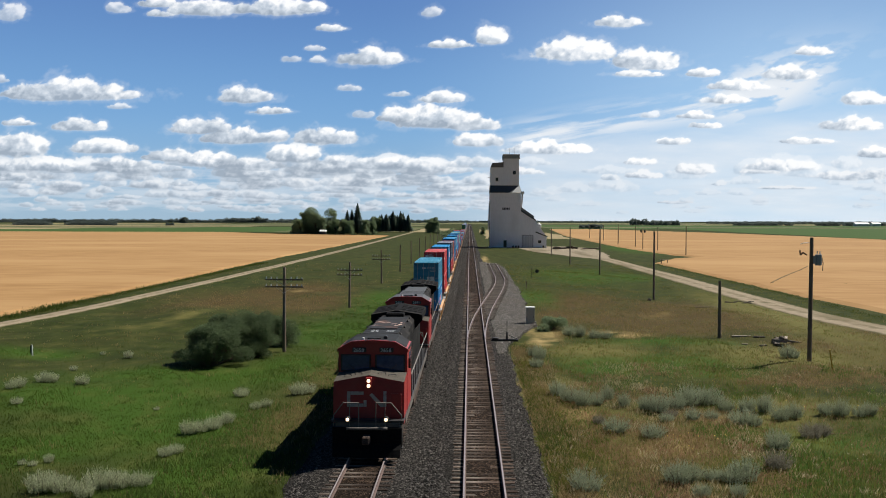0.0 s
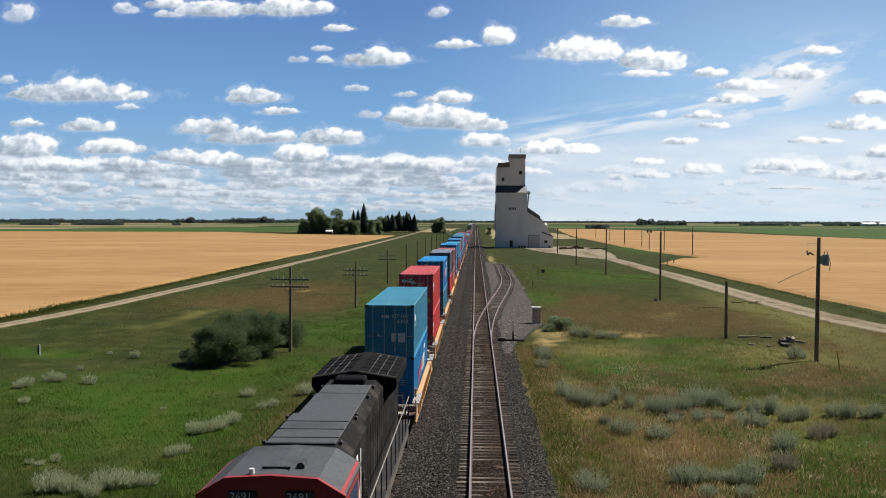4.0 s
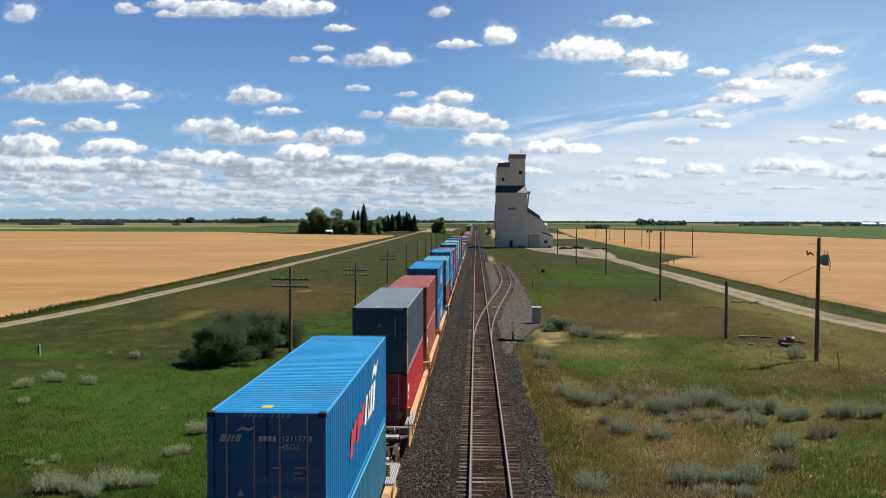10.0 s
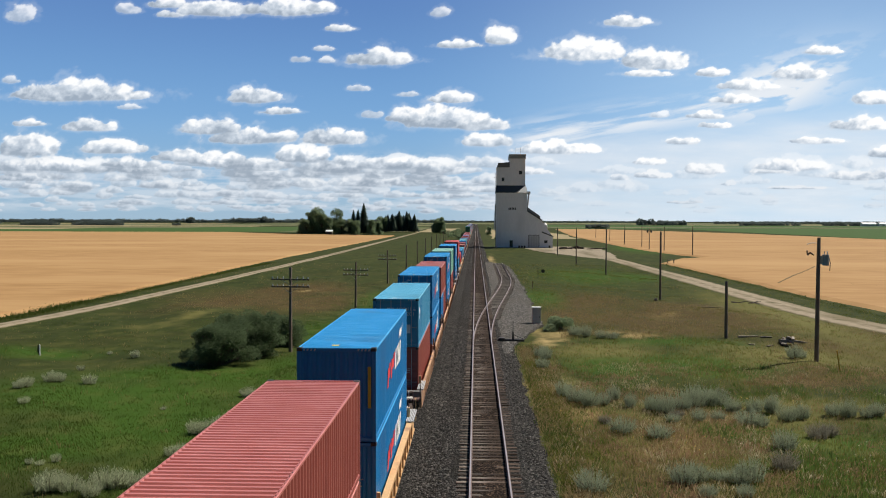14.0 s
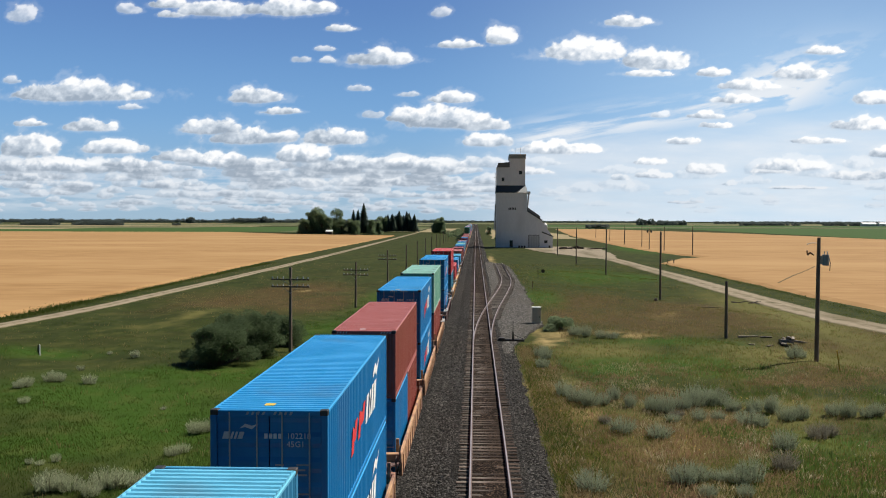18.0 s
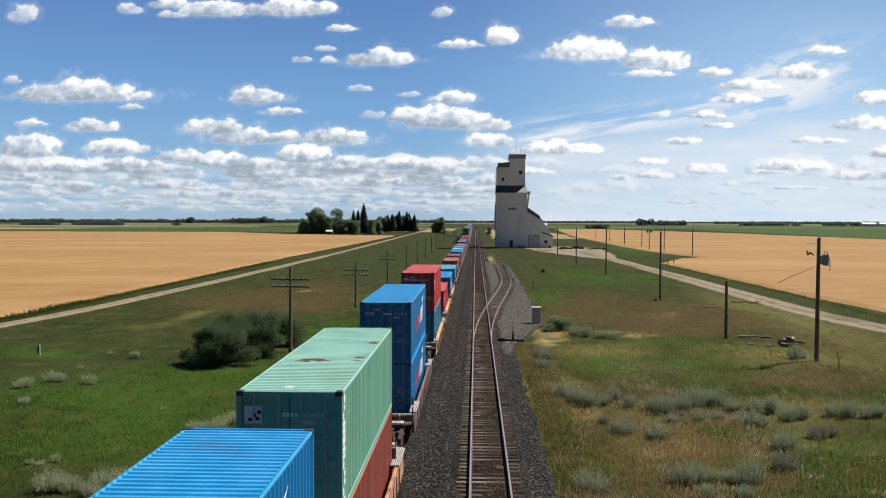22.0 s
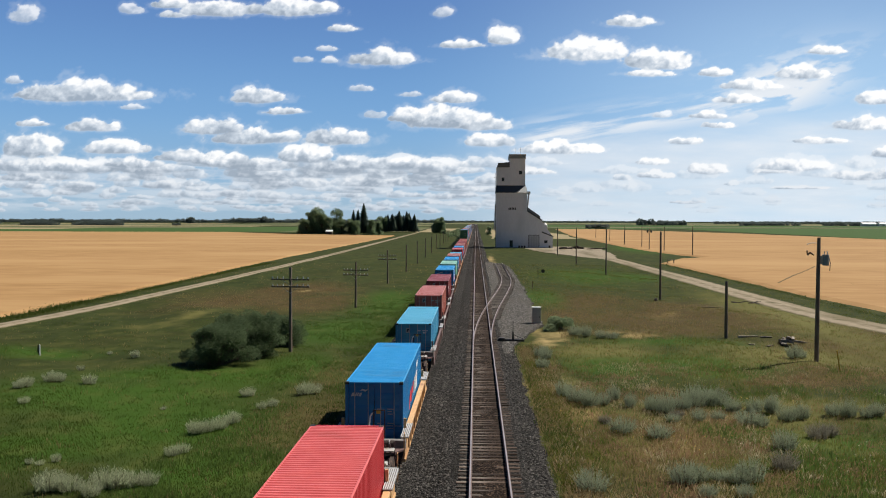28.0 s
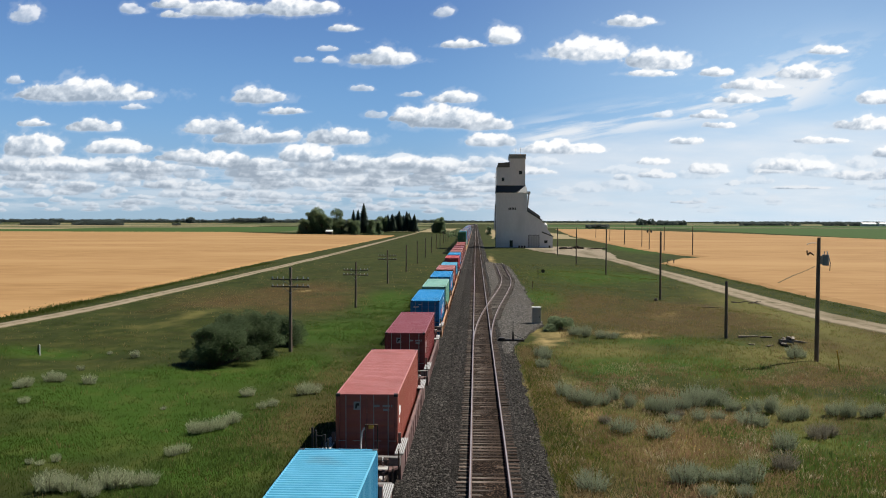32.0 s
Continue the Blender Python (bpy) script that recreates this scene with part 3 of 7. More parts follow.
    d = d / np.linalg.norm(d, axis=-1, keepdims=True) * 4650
    h, w = u.shape
    idx = np.arange(h * w).reshape(h, w)
    faces = np.stack([idx[:-1, :-1], idx[:-1, 1:], idx[1:, 1:], idx[1:, :-1]], -1).reshape(-1, 4)
    me = bpy.data.meshes.new("clouds")
    me.vertices.add(h * w)
    me.vertices.foreach_set("co", d.reshape(-1))
    me.loops.add(faces.size)
    me.loops.foreach_set("vertex_index", faces.reshape(-1))
    me.polygons.add(len(faces))
    me.polygons.foreach_set("loop_start", np.arange(0, faces.size, 4))
    me.polygons.foreach_set("use_smooth", np.ones(len(faces), bool))
    me.update()
    for name, arr in (("cover", total), ("lightness", shade), ("haze", haze)):
        at = me.attributes.new(name, "FLOAT", "POINT")
        at.data.foreach_set("value", arr.reshape(-1).astype(np.float32))
    m = bpy.data.materials.new("cloud_layer")
    m.use_nodes = True
    t = m.node_tree
    n, l = t.nodes, t.links
    n.remove(n["Principled BSDF"])
    ac, al = n.new("ShaderNodeAttribute"), n.new("ShaderNodeAttribute")
    ac.attribute_name, al.attribute_name = "cover", "lightness"
    ramp = n.new("ShaderNodeValToRGB")
    ramp.color_ramp.elements[0].position, ramp.color_ramp.elements[0].color = 0.0, (0.25, 0.30, 0.365, 1)
    ramp.color_ramp.elements[1].position, ramp.color_ramp.elements[1].color = 0.85, (0.765, 0.77, 0.775, 1)
    el = ramp.color_ramp.elements.new(0.45)
    el.color = (0.46, 0.51, 0.57, 1)
    co, sep, mr = n.new("ShaderNodeTexCoord"), n.new("ShaderNodeSeparateXYZ"), n.new("ShaderNodeMapRange")
    air = n.new("ShaderNodeValToRGB")
    air.color_ramp.interpolation = "B_SPLINE"
    e0, e1 = air.color_ramp.elements
    e0.position, e0.color = 0.0, (0.225, 0.310, 0.385, 1)
    e1.position, e1.color = 0.62, (0.078, 0.162, 0.375, 1)
    for pos, c in ((0.10, (0.225, 0.355, 0.485, 1)), (0.30, (0.148, 0.315, 0.545, 1))):
        air.color_ramp.elements.new(pos).color = c
    mr.inputs[2].default_value = 1700
    ah, mh = n.new("ShaderNodeAttribute"), n.new("ShaderNodeMix")
    ah.attribute_name, mh.data_type = "haze", "RGBA"
    mh.inputs["B"].default_value = (0.43, 0.61, 0.77, 1)
    l.new(ah.outputs["Fac"], mh.inputs["Factor"])
    l.new(air.outputs[0], mh.inputs["A"])
    mx, em = n.new("ShaderNodeMix"), n.new("ShaderNodeEmission")
    mx.data_type = "RGBA"
    l.new(co.outputs["Object"], sep.inputs[0])
    l.new(sep.outputs[2], mr.inputs[0])
    l.new(mr.outputs[0], air.inputs[0])
    l.new(al.outputs["Fac"], ramp.inputs[0])
    l.new(ac.outputs["Fac"], mx.inputs["Factor"])
    l.new(mh.outputs["Result"], mx.inputs["A"])
    l.new(ramp.outputs[0], mx.inputs["B"])
    l.new(mx.outputs["Result"], em.inputs[0])
    em.inputs[1].default_value = 0.97
    l.new(em.outputs[0], n["Material Output"].inputs[0])
    return tagged(part("backdrop", me, m), "white cumulus clouds drifting in a blue sky", "clouds", kind="structure")


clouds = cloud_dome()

# ---------------- the container train ----------------
MOVING = []          # (thing, x, y at the start, z)


def paint(name, c, fade=None, rust=(0.20, 0.075, 0.035), amount=0.12):
    """Container paint: sun-faded, with a little rust and grime."""
    f = fade or tuple(min(1, v * 1.18 + 0.012) for v in c)
    return surf(name, c, f, 2.2, 0.38, bump=0.04, stain=tuple(a * 0.75 + b * 0.25 for a, b in zip(c, rust)), amount=amount, stretch=(1, 1, 0.35), fine=0.6)


PAINT = {
    "blue": paint("paint_blue", (0.005, 0.175, 0.43), (0.008, 0.20, 0.48)),
    "sky_blue": paint("paint_sky_blue", (0.045, 0.265, 0.45), (0.085, 0.33, 0.50), rust=(0.004, 0.10, 0.36), amount=0.5),
    "sea_blue": paint("paint_sea_blue", (0.026, 0.205, 0.340), (0.060, 0.265, 0.405), amount=0.3),
    "teal": paint("paint_teal", (0.022, 0.165, 0.28), (0.05, 0.205, 0.31), amount=0.25),
    "red": paint("paint_red", (0.46, 0.036, 0.043)),
    "brown": paint("paint_brown", (0.26, 0.062, 0.050), (0.32, 0.085, 0.065), amount=0.2),
    "salmon": paint("paint_salmon", (0.36, 0.105, 0.080), (0.41, 0.13, 0.10), amount=0.2),
    "maroon": paint("paint_maroon", (0.20, 0.035, 0.038), amount=0.2),
    "navy": paint("paint_navy", (0.040, 0.072, 0.118), (0.085, 0.125, 0.175), amount=0.25),
    "mint": paint("paint_mint", (0.16, 0.39, 0.29), (0.21, 0.44, 0.33), amount=0.15),
    "green": paint("paint_green", (0.02, 0.15, 0.06)),
    "grey": paint("paint_grey", (0.42, 0.44, 0.42)),
}
ROOF = {}            # lighter copies of the side paints: faded, and with sun sheen painted in
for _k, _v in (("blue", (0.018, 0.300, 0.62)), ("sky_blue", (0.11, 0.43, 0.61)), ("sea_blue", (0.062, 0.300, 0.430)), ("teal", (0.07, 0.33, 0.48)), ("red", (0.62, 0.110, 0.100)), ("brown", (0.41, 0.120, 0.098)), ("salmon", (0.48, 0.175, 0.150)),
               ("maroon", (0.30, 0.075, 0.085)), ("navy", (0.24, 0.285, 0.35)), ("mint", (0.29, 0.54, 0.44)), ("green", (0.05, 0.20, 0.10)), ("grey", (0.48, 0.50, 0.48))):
    ROOF[_k] = paint("lit_faded_" + _k, _v, tuple(min(1, q * 1.1 + 0.03) for q in _v), amount=0.1)
TRUE = {"blue": "bright blue", "sky_blue": "weathered light blue", "sea_blue": "streaked sea blue", "teal": "faded teal blue", "red": "bright red", "brown": "brown-red", "salmon": "faded salmon red",
        "maroon": "dark maroon", "navy": "dark slate blue", "mint": "pale mint green", "green": "dark green", "grey": "light grey"}
white_paint = surf("white_paint", (0.72, 0.72, 0.70), (0.80, 0.80, 0.78), 0.4, 0.6, bump=0)
dull_white = surf("dull_lettering", (0.58, 0.60, 0.61), (0.66, 0.68, 0.69), 0.3, 0.6, bump=0)
dim_letter = surf("dim_lettering", (0.34, 0.36, 0.38), (0.42, 0.44, 0.45), 0.3, 0.6, bump=0)
red_paint = surf("logo_red", (0.62, 0.03, 0.035), (0.68, 0.05, 0.05), 0.4, 0.5, bump=0)
yellow_paint = surf("label_yellow", (0.60, 0.38, 0.04), (0.66, 0.45, 0.07), 0.4, 0.6, bump=0)
black_steel = surf("black_steel", (0.012, 0.012, 0.013), (0.030, 0.028, 0.028), 0.8, 0.55, bump=0.1, stain=(0.07, 0.055, 0.045), amount=0.3)
dirty_steel = surf("dirty_steel", (0.045, 0.035, 0.03), (0.09, 0.07, 0.06), 0.5, 0.8, bump=0.3, stain=(0.16, 0.10, 0.07), amount=0.4)
galvanised = surf("galvanised", (0.40, 0.40, 0.40), (0.52, 0.52, 0.51), 0.3, 0.55, metal=0.1, bump=0.05)
sill_yellow = surf("sill_yellow", (0.48, 0.275, 0.115), (0.56, 0.345, 0.165), 1.2, 0.6, bump=0.08, stain=(0.30, 0.15, 0.07), amount=0.25)
sill_worn = surf("sill_worn", (0.36, 0.18, 0.085), (0.46, 0.27, 0.14), 0.8, 0.7, bump=0.1, stain=(0.17, 0.08, 0.055), amount=0.55)
sill_brown = surf("sill_brown", (0.125, 0.070, 0.062), (0.18, 0.105, 0.092), 1.0, 0.7, bump=0.1, stain=(0.09, 0.05, 0.045), amount=0.35)
walk_grey = surf("walkway_grey", (0.14, 0.13, 0.12), (0.21, 0.20, 0.185), 0.4, 0.7, bump=0.1, stain=(0.14, 0.11, 0.09), amount=0.3)
deck_pale = surf("deck_pale", (0.36, 0.34, 0.31), (0.46, 0.44, 0.40), 0.5, 0.7, bump=0.05, stain=(0.22, 0.17, 0.13), amount=0.4)
rust_patch = surf("rust_patch", (0.085, 0.042, 0.028), (0.17, 0.088, 0.052), 0.3, 0.9, bump=0.3)

CL, CW = 12.19, 2.438
CACHE = {}


def cached(key, make):
    if key not in CACHE:
        bm = make()
        me = bpy.data.meshes.new(key[0])
        bm.to_mesh(me)
        bm.free()
        CACHE[key] = me
    return CACHE[key]


def wave(n0, n1, pitch, depth):
    """The trapezoid line of pressed steel sheet: (position, how far it stands back)."""
    k = int((n1 - n0) / pitch)
    p, out = (n1 - n0) / k, [(n0, 0)]
    for i in range(k):
        a = n0 + i * p
        out += [(a + 0.18 * p, 0), (a + 0.36 * p, depth), (a + 0.74 * p, depth), (a + 0.92 * p, 0)]
    return out + [(n1, 0)]


def sheet(line, at, lo, hi):
    bm = bmesh.new()
    a = [(bm.verts.new(at(s, d, lo)), bm.verts.new(at(s, d, hi))) for s, d in line]
    for (p, q), (r, s) in zip(a, a[1:]):
        bm.faces.new((p, r, s, q))
    return bm


def container(top, h, colour, doors=True, length=CL, far=False, marks=""):
    """A shipping container in pressed steel. marks: 'brand' for the red and white side shapes, and so on."""
    m, w = PAINT[colour], CW / 2
    what = "stacked on another container" if top else "low in a well car"
    c = thing("shipping_container", f"{TRUE[colour]} corrugated steel shipping container {what}", "container", "containers on the train")
    for s in (-1, 1):
        part("side_panel", cached(("side_panel", s, h, length), lambda: sheet(wave(0.16, length - 0.16, 0.278, 0.036), lambda y, d, z: (s * (w - 0.012 - d), y, z), 0.14, h - 0.05)), m, c)
        # the rail takes the roof's lighter paint, its highlight painted in
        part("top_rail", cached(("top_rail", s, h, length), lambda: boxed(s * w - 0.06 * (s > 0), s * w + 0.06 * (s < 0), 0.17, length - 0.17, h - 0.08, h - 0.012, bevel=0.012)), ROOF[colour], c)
        part("bottom_rail", cached(("bottom_rail", s, length), lambda: boxed(s * w - 0.05 * (s > 0), s * w + 0.05 * (s < 0), 0.17, length - 0.17, 0.02, 0.16, bevel=0.01)), m, c)
    part("roof_panel", cached(("roof_panel", h, length), lambda: sheet(wave(0.12, length - 0.12, 0.209, -0.042), lambda y, d, x: (x, y, h - 0.054 - d), -w + 0.03, w - 0.03)), ROOF[colour], c, "faded corrugated roof with sun sheen painted in")
    for y in (0.0, length):
        part("end_header", cached(("end_header", h, y > 0, length), lambda: boxed(-w + 0.16, w - 0.16, y - 0.09 * (y > 0), y + 0.09 * (y == 0), h - 0.13, h - 0.008, bevel=0.01)), m, c)
        part("end_sill", cached(("end_sill", y > 0, length), lambda: boxed(-w + 0.16, w - 0.16, y - 0.09 * (y > 0), y + 0.09 * (y == 0), 0.02, 0.15, bevel=0.01)), m, c)
        for s in (-1, 1):
            post = part("corner_post", cached(("corner_post", h, s, y > 0, length), lambda: boxed(s * w - 0.13 * (s > 0), s * w + 0.13 * (s < 0), y - 0.15 * (y > 0), y + 0.15 * (y == 0), 0.1, h - 0.1, bevel=0.01)), m, c)
            if not far:
                for z in (0.0, h - 0.118):
                    part("corner_casting", cached(("corner_casting", h, s, y > 0, z > 0, length), lambda: boxed(s * w - 0.165 * (s > 0) + 0.002 * s, s * w + 0.165 * (s < 0) + 0.002 * s, y - 0.178 * (y > 0) + (0.003 if y else -0.003), y + 0.178 * (y == 0) + (0.003 if y else -0.003), z, z + 0.121, bevel=0.012)), black_steel if z else m, post)
    part("end_panel", cached(("end_panel", h, length), lambda: sheet(wave(-w + 0.1, w - 0.1, 0.25, 0.04), lambda x, d, z: (x, length - 0.03 - d, z), 0.12, h - 0.1)), m, c)
    if doors:
        for s in (-1, 1):
            x0, x1 = (0.012, w - 0.14) if s > 0 else (-w + 0.14, -0.012)
            leaf = lambda: sheet(wave(0.15, h - 0.13, 0.52, 0.028), lambda z, d, x: (x, 0.042 + d, z), x0, x1)
            d = part("door", cached(("door", s, h), leaf), m, c)
            if not far:
                for k, x in enumerate((x0 + 0.26, x1 - 0.24)):
                    part("locking_rod", cached(("locking_rod", round(x, 2), h), lambda: tube(tube(tube(bmesh.new(), (x, 0.012, 0.06), (x, 0.012, h - 0.05), 0.017), (x, 0.005, 1.05), (x + s * 0.3, 0.0, 1.05), 0.014), (x, 0.0, 0.35), (x, 0.0, 0.45), 0.04)), galvanised, d, "galvanised steel rod")
    else:
        part("front_panel", cached(("front_panel", h), lambda: sheet(wave(-w + 0.1, w - 0.1, 0.25, 0.04), lambda x, d, z: (x, 0.03 + d, z), 0.12, h - 0.1)), m, c)
    # paint marks on the near end and the sides
    if "brand" in marks:
        for s in (-1, 1):
            x = s * (w + 0.0015)
            poly = lambda pts: (lambda bm: (bm.faces.new([bm.verts.new((x, y, z * h)) for y, z in pts]), bm)[1])(bmesh.new())
            for y0, z0, z1, y1 in ((3.5, 0.34, 0.60, 4.5), (4.75, 0.38, 0.64, 6.1)):
                part("emblem", poly([(y0, z0), (y0 + 0.45, z0), (y0 + 0.55, z0 + 0.09), (y1 - 0.1, z0 + 0.09), (y1 + 0.25, z1), (y1 - 0.2, z1), (y1 - 0.35, z1 - 0.07), (y0 + 0.35, z1 - 0.02)]), red_paint, c, "red painted shape")
            for y0, y1, z1 in ((6.35, 6.75, 0.66), (7.05, 7.4, 0.66), (7.6, 8.0, 0.68), (8.2, 8.7, 0.68)):
                part("emblem", poly([(y0, 0.40), (y1, 0.40), (y1 + 0.35, z1), (y0 + 0.35, z1)]), white_paint, c, "white painted slanted bar")
            part("emblem", poly([(7.3, 0.40), (7.62, 0.40), (7.5, 0.62), (7.3, 0.62)]), white_paint, c, "white painted shape")
            part("emblem", poly([(8.1, 0.73), (8.7, 0.77), (9.1, 0.71), (9.9, 0.88), (9.2, 0.80), (8.8, 0.86), (8.4, 0.82)]), white_paint, c, "white painted wing shape")
    if "patch" in marks:
        x = w + 0.002
        for z0, z1 in ((0.56, 0.80),):
            bm = bmesh.new()
            for a, b, u, v in ((0.55, 0.95, z0 + 0.1, z1), (0.95, 1.3, z0 + 0.1, z1 - 0.03), (0.55, 0.85, z0, z0 + 0.07)):
                bm.faces.new([bm.verts.new((x, y, z * h)) for y, z in ((a, u), (b, u), (b, v), (a, v))])
            part("emblem", bm, white_paint, c, "white painted shape")
    ys = 0.030 if doors else 0.024
    def plate(name, x0, x1, z0, z1, mat, lab=""):
        return part(name, boxed(x0, x1, ys - 0.003, ys, z0, z1), mat, c, lab)
    if "placard" in marks:
        plate("placard", 0.10, 0.34, h * 0.30, h * 0.30 + 0.42, white_paint, "white data placard")
        plate("placard", 0.42, 0.78, h * 0.29, h * 0.29 + 0.46, white_paint, "white data placard")
    if "yellow" in marks:
        plate("warning_label", 0.72, 0.98, h * 0.30, h * 0.30 + 0.32, yellow_paint, "yellow warning label")
    if "orange" in marks:
        plate("warning_label", -1.06, -0.62, h * 0.26, h * 0.26 + 0.26, yellow_paint, "yellow warning label")
        plate("warning_label", -0.52, -0.14, h * 0.28, h * 0.28 + 0.2, yellow_paint, "yellow warning label")
    if "bar" in marks:
        plate("warning_label", 0.96, 1.06, h * 0.36, h * 0.80, yellow_paint, "yellow vertical label")
    if "square" in marks:
        q = plate("plate_mark", -0.52, -0.26, h - 0.64, h - 0.31, dim_letter, "small grey square mark")
        part("plate_mark", prismed([(-0.47, h - 0.58), (-0.40, h - 0.58), (-0.37, h - 0.48), (-0.29, h - 0.46), (-0.30, h - 0.37), (-0.44, h - 0.38)], ys - 0.006, ys - 0.003, "y"), black_steel, c, "dark painted shape")
        for x0, x1, z in ((0.26, 0.50, 0.43), (0.62, 0.90, 0.43), (0.95, 1.0, 0.43), (0.64, 0.88, 0.58)):
            plate("data_line", x0, x1, h - z - 0.09, h - z, dull_white if "pale" in marks else dim_letter)
    if "poster" in marks:
        plate("placard", -1.04, -0.63, h - 0.75, h - 0.34, white_paint, "white placard with a dark drawing")
        for k, (a, b) in enumerate(((-0.95, 0.62), (-0.85, 0.52), (-0.78, 0.60), (-0.74, 0.45))):
            part("placard_mark", boxed(a, a + 0.09, ys - 0.006, ys - 0.003, h - b - 0.08, h - b), black_steel, c)
        rnd = random.Random(23)
        z = h - 0.12
        while z > 0.25:
            g = rnd.uniform(0.10, 0.20)
            y0, y1 = rnd.choice(((0.10, 0.46), (0.10, 0.28), (0.22, 0.46), (0.10, 0.46)))
            part("side_lettering", boxed(w, w + 0.003, y0, y1, z - g, z), white_paint, c, "white illegible lettering bar")
            z -= g + rnd.uniform(0.03, 0.06)
    if "wide" in marks:
        for k, (a, b) in enumerate(((-0.42, -0.30), (-0.26, -0.08), (-0.04, 0.16), (0.20, 0.38))):
            part("roof_lettering", boxed(a, b, 0.06, 0.13, h - 0.0105, h - 0.005), white_paint, c, "white illegible roof lettering")
    if "strip" in marks:
        for k, (a, b) in enumerate(((0.90, 0.84), (0.82, 0.74), (0.72, 0.66), (0.63, 0.60), (0.57, 0.50), (0.48, 0.46))):
            part("strip_mark", boxed(w + 0.003, w + 0.005, 0.07, 0.17, h * b, h * a), black_steel, c, "black bar on the strip")
        part("warning_triangle", prismed([(-0.09, h - 0.86), (0.07, h - 0.86), (-0.01, h - 0.68)], ys - 0.003, ys, "y"), yellow_paint, c, "yellow warning triangle")
        part("warning_strip", boxed(w, w + 0.003, 0.03, 0.22, h * 0.08, h * 0.96), yellow_paint, c, "yellow height strip")
    if "sign" in marks:
        tone = white_paint if "bold" in marks else dull_white
        def slanted(x0, z0, w, t, lean=0.05):
            part("emblem", prismed([(x0, h * z0), (x0 + w, h * z0), (x0 + w + lean, h * z0 + t), (x0 + lean, h * z0 + t)], ys - 0.003, ys, "y"), tone, c, "white painted shape")
        if "bold" in marks:
            for x0, w in ((-1.02, 0.05), (-0.97, 0.10), (-0.80, 0.12), (-0.63, 0.05)):
                slanted(x0, 0.80, w, 0.20, 0.0)
        for x0, w in ((-0.56, 0.13), (-0.40, 0.05), (-0.32, 0.05), (-0.24, 0.10)):
            slanted(x0 - (0.42 if "bold" not in marks else 0), 0.79, w, 0.15)
        part("emblem", prismed([(-0.62, h * 0.865), (-0.50, h * 0.875), (-0.36, h * 0.860), (-0.22, h * 0.90), (-0.36, h * 0.885), (-0.50, h * 0.90)], ys - 0.003, ys, "y"), tone, c, "white painted shape")
    if "data" in marks:
        rnd = random.Random(int(h * 100) + len(marks))
        for i in range(6):
            z = h * (0.60 if i < 3 else 0.50) - i * 0.105
            plate("data_line", 0.56, 0.56 + rnd.uniform(0.18, 0.28), z, z + 0.035, dim_letter)
            if i % 3 == 0:
                plate("data_line", 0.12, 0.12 + rnd.uniform(0.16, 0.26), z, z + 0.035, dim_letter)
    if top and doors:
        part("warning_triangle", prismed([(-0.62, h * 0.40), (-0.46, h * 0.40), (-0.54, h * 0.40 + 0.15)], ys - 0.003, ys, "y"), yellow_paint if "bold" in marks else dull_white, c, "small warning triangle")
    if top:
        part("roof_mark", boxed(-0.22, 0.0, 0.5, 0.72, h - 0.0105, h - 0.006), yellow_paint if colour in ("blue", "red") else dull_white, c, "small painted roof mark")
        for s in (-1, 1):
            bm = bmesh.new()
            for k in range(4):
                x0 = s * (w - 0.22 - 0.11 * k) - 0.03
                bm.faces.new([bm.verts.new(v) for v in ((x0, -0.0015, h - 0.10), (x0 + 0.05, -0.0015, h - 0.10), (x0 + 0.08, -0.0015, h - 0.035), (x0 + 0.03, -0.0015, h - 0.035))])
            part("hazard_stripe", bm, dim_letter, c, "striped height warning")
    if "rust" in marks:
        rnd = random.Random(5)
        for y, x, n in ((4.6, -0.3, 9), (5.0, 0.95, 3), (8.2, 1.0, 3)):
            for _ in range(n):
                a, b = x + rnd.uniform(-0.35, 0.35) * (n > 4), y + rnd.uniform(-0.35, 0.35)
                r = rnd.uniform(0.07, 0.20)
                bm = bmesh.new()
                bm.faces.new([bm.verts.new((a + 1.3 * r * rnd.uniform(0.5, 1.4) * math.cos(k), b + 0.6 * r * rnd.uniform(0.5, 1.4) * math.sin(k), h - 0.009 + 0.0004 * _)) for k in (0, 0.7, 1.4, 2.1, 2.8, 3.5, 4.2, 4.9, 5.6)])
                part("rust_patch", bm, rust_patch, c, "brown rust patch")
    return c


def number(c, text, x, z, size=0.17, mat=None, vertical=False):
    """Painted numbers on the near end of a container."""
    at = Matrix.Translation((x, 0.026, z)) @ Matrix.Rotation(radians(90), 4, "X")
    if vertical:
        text = "\n".join(text)
    else:
        for k in range(4):
            part("code_bar", boxed(x - 0.46 + 0.095 * k, x - 0.39 + 0.095 * k, 0.024, 0.027, z, z + size * 0.62), mat or white_paint, c)
    words(text, size, mat or white_paint, c, at)


WHEEL_R = 0.42


SPIN = []             # (wheelset, its y on the car, radius, whether it turns)


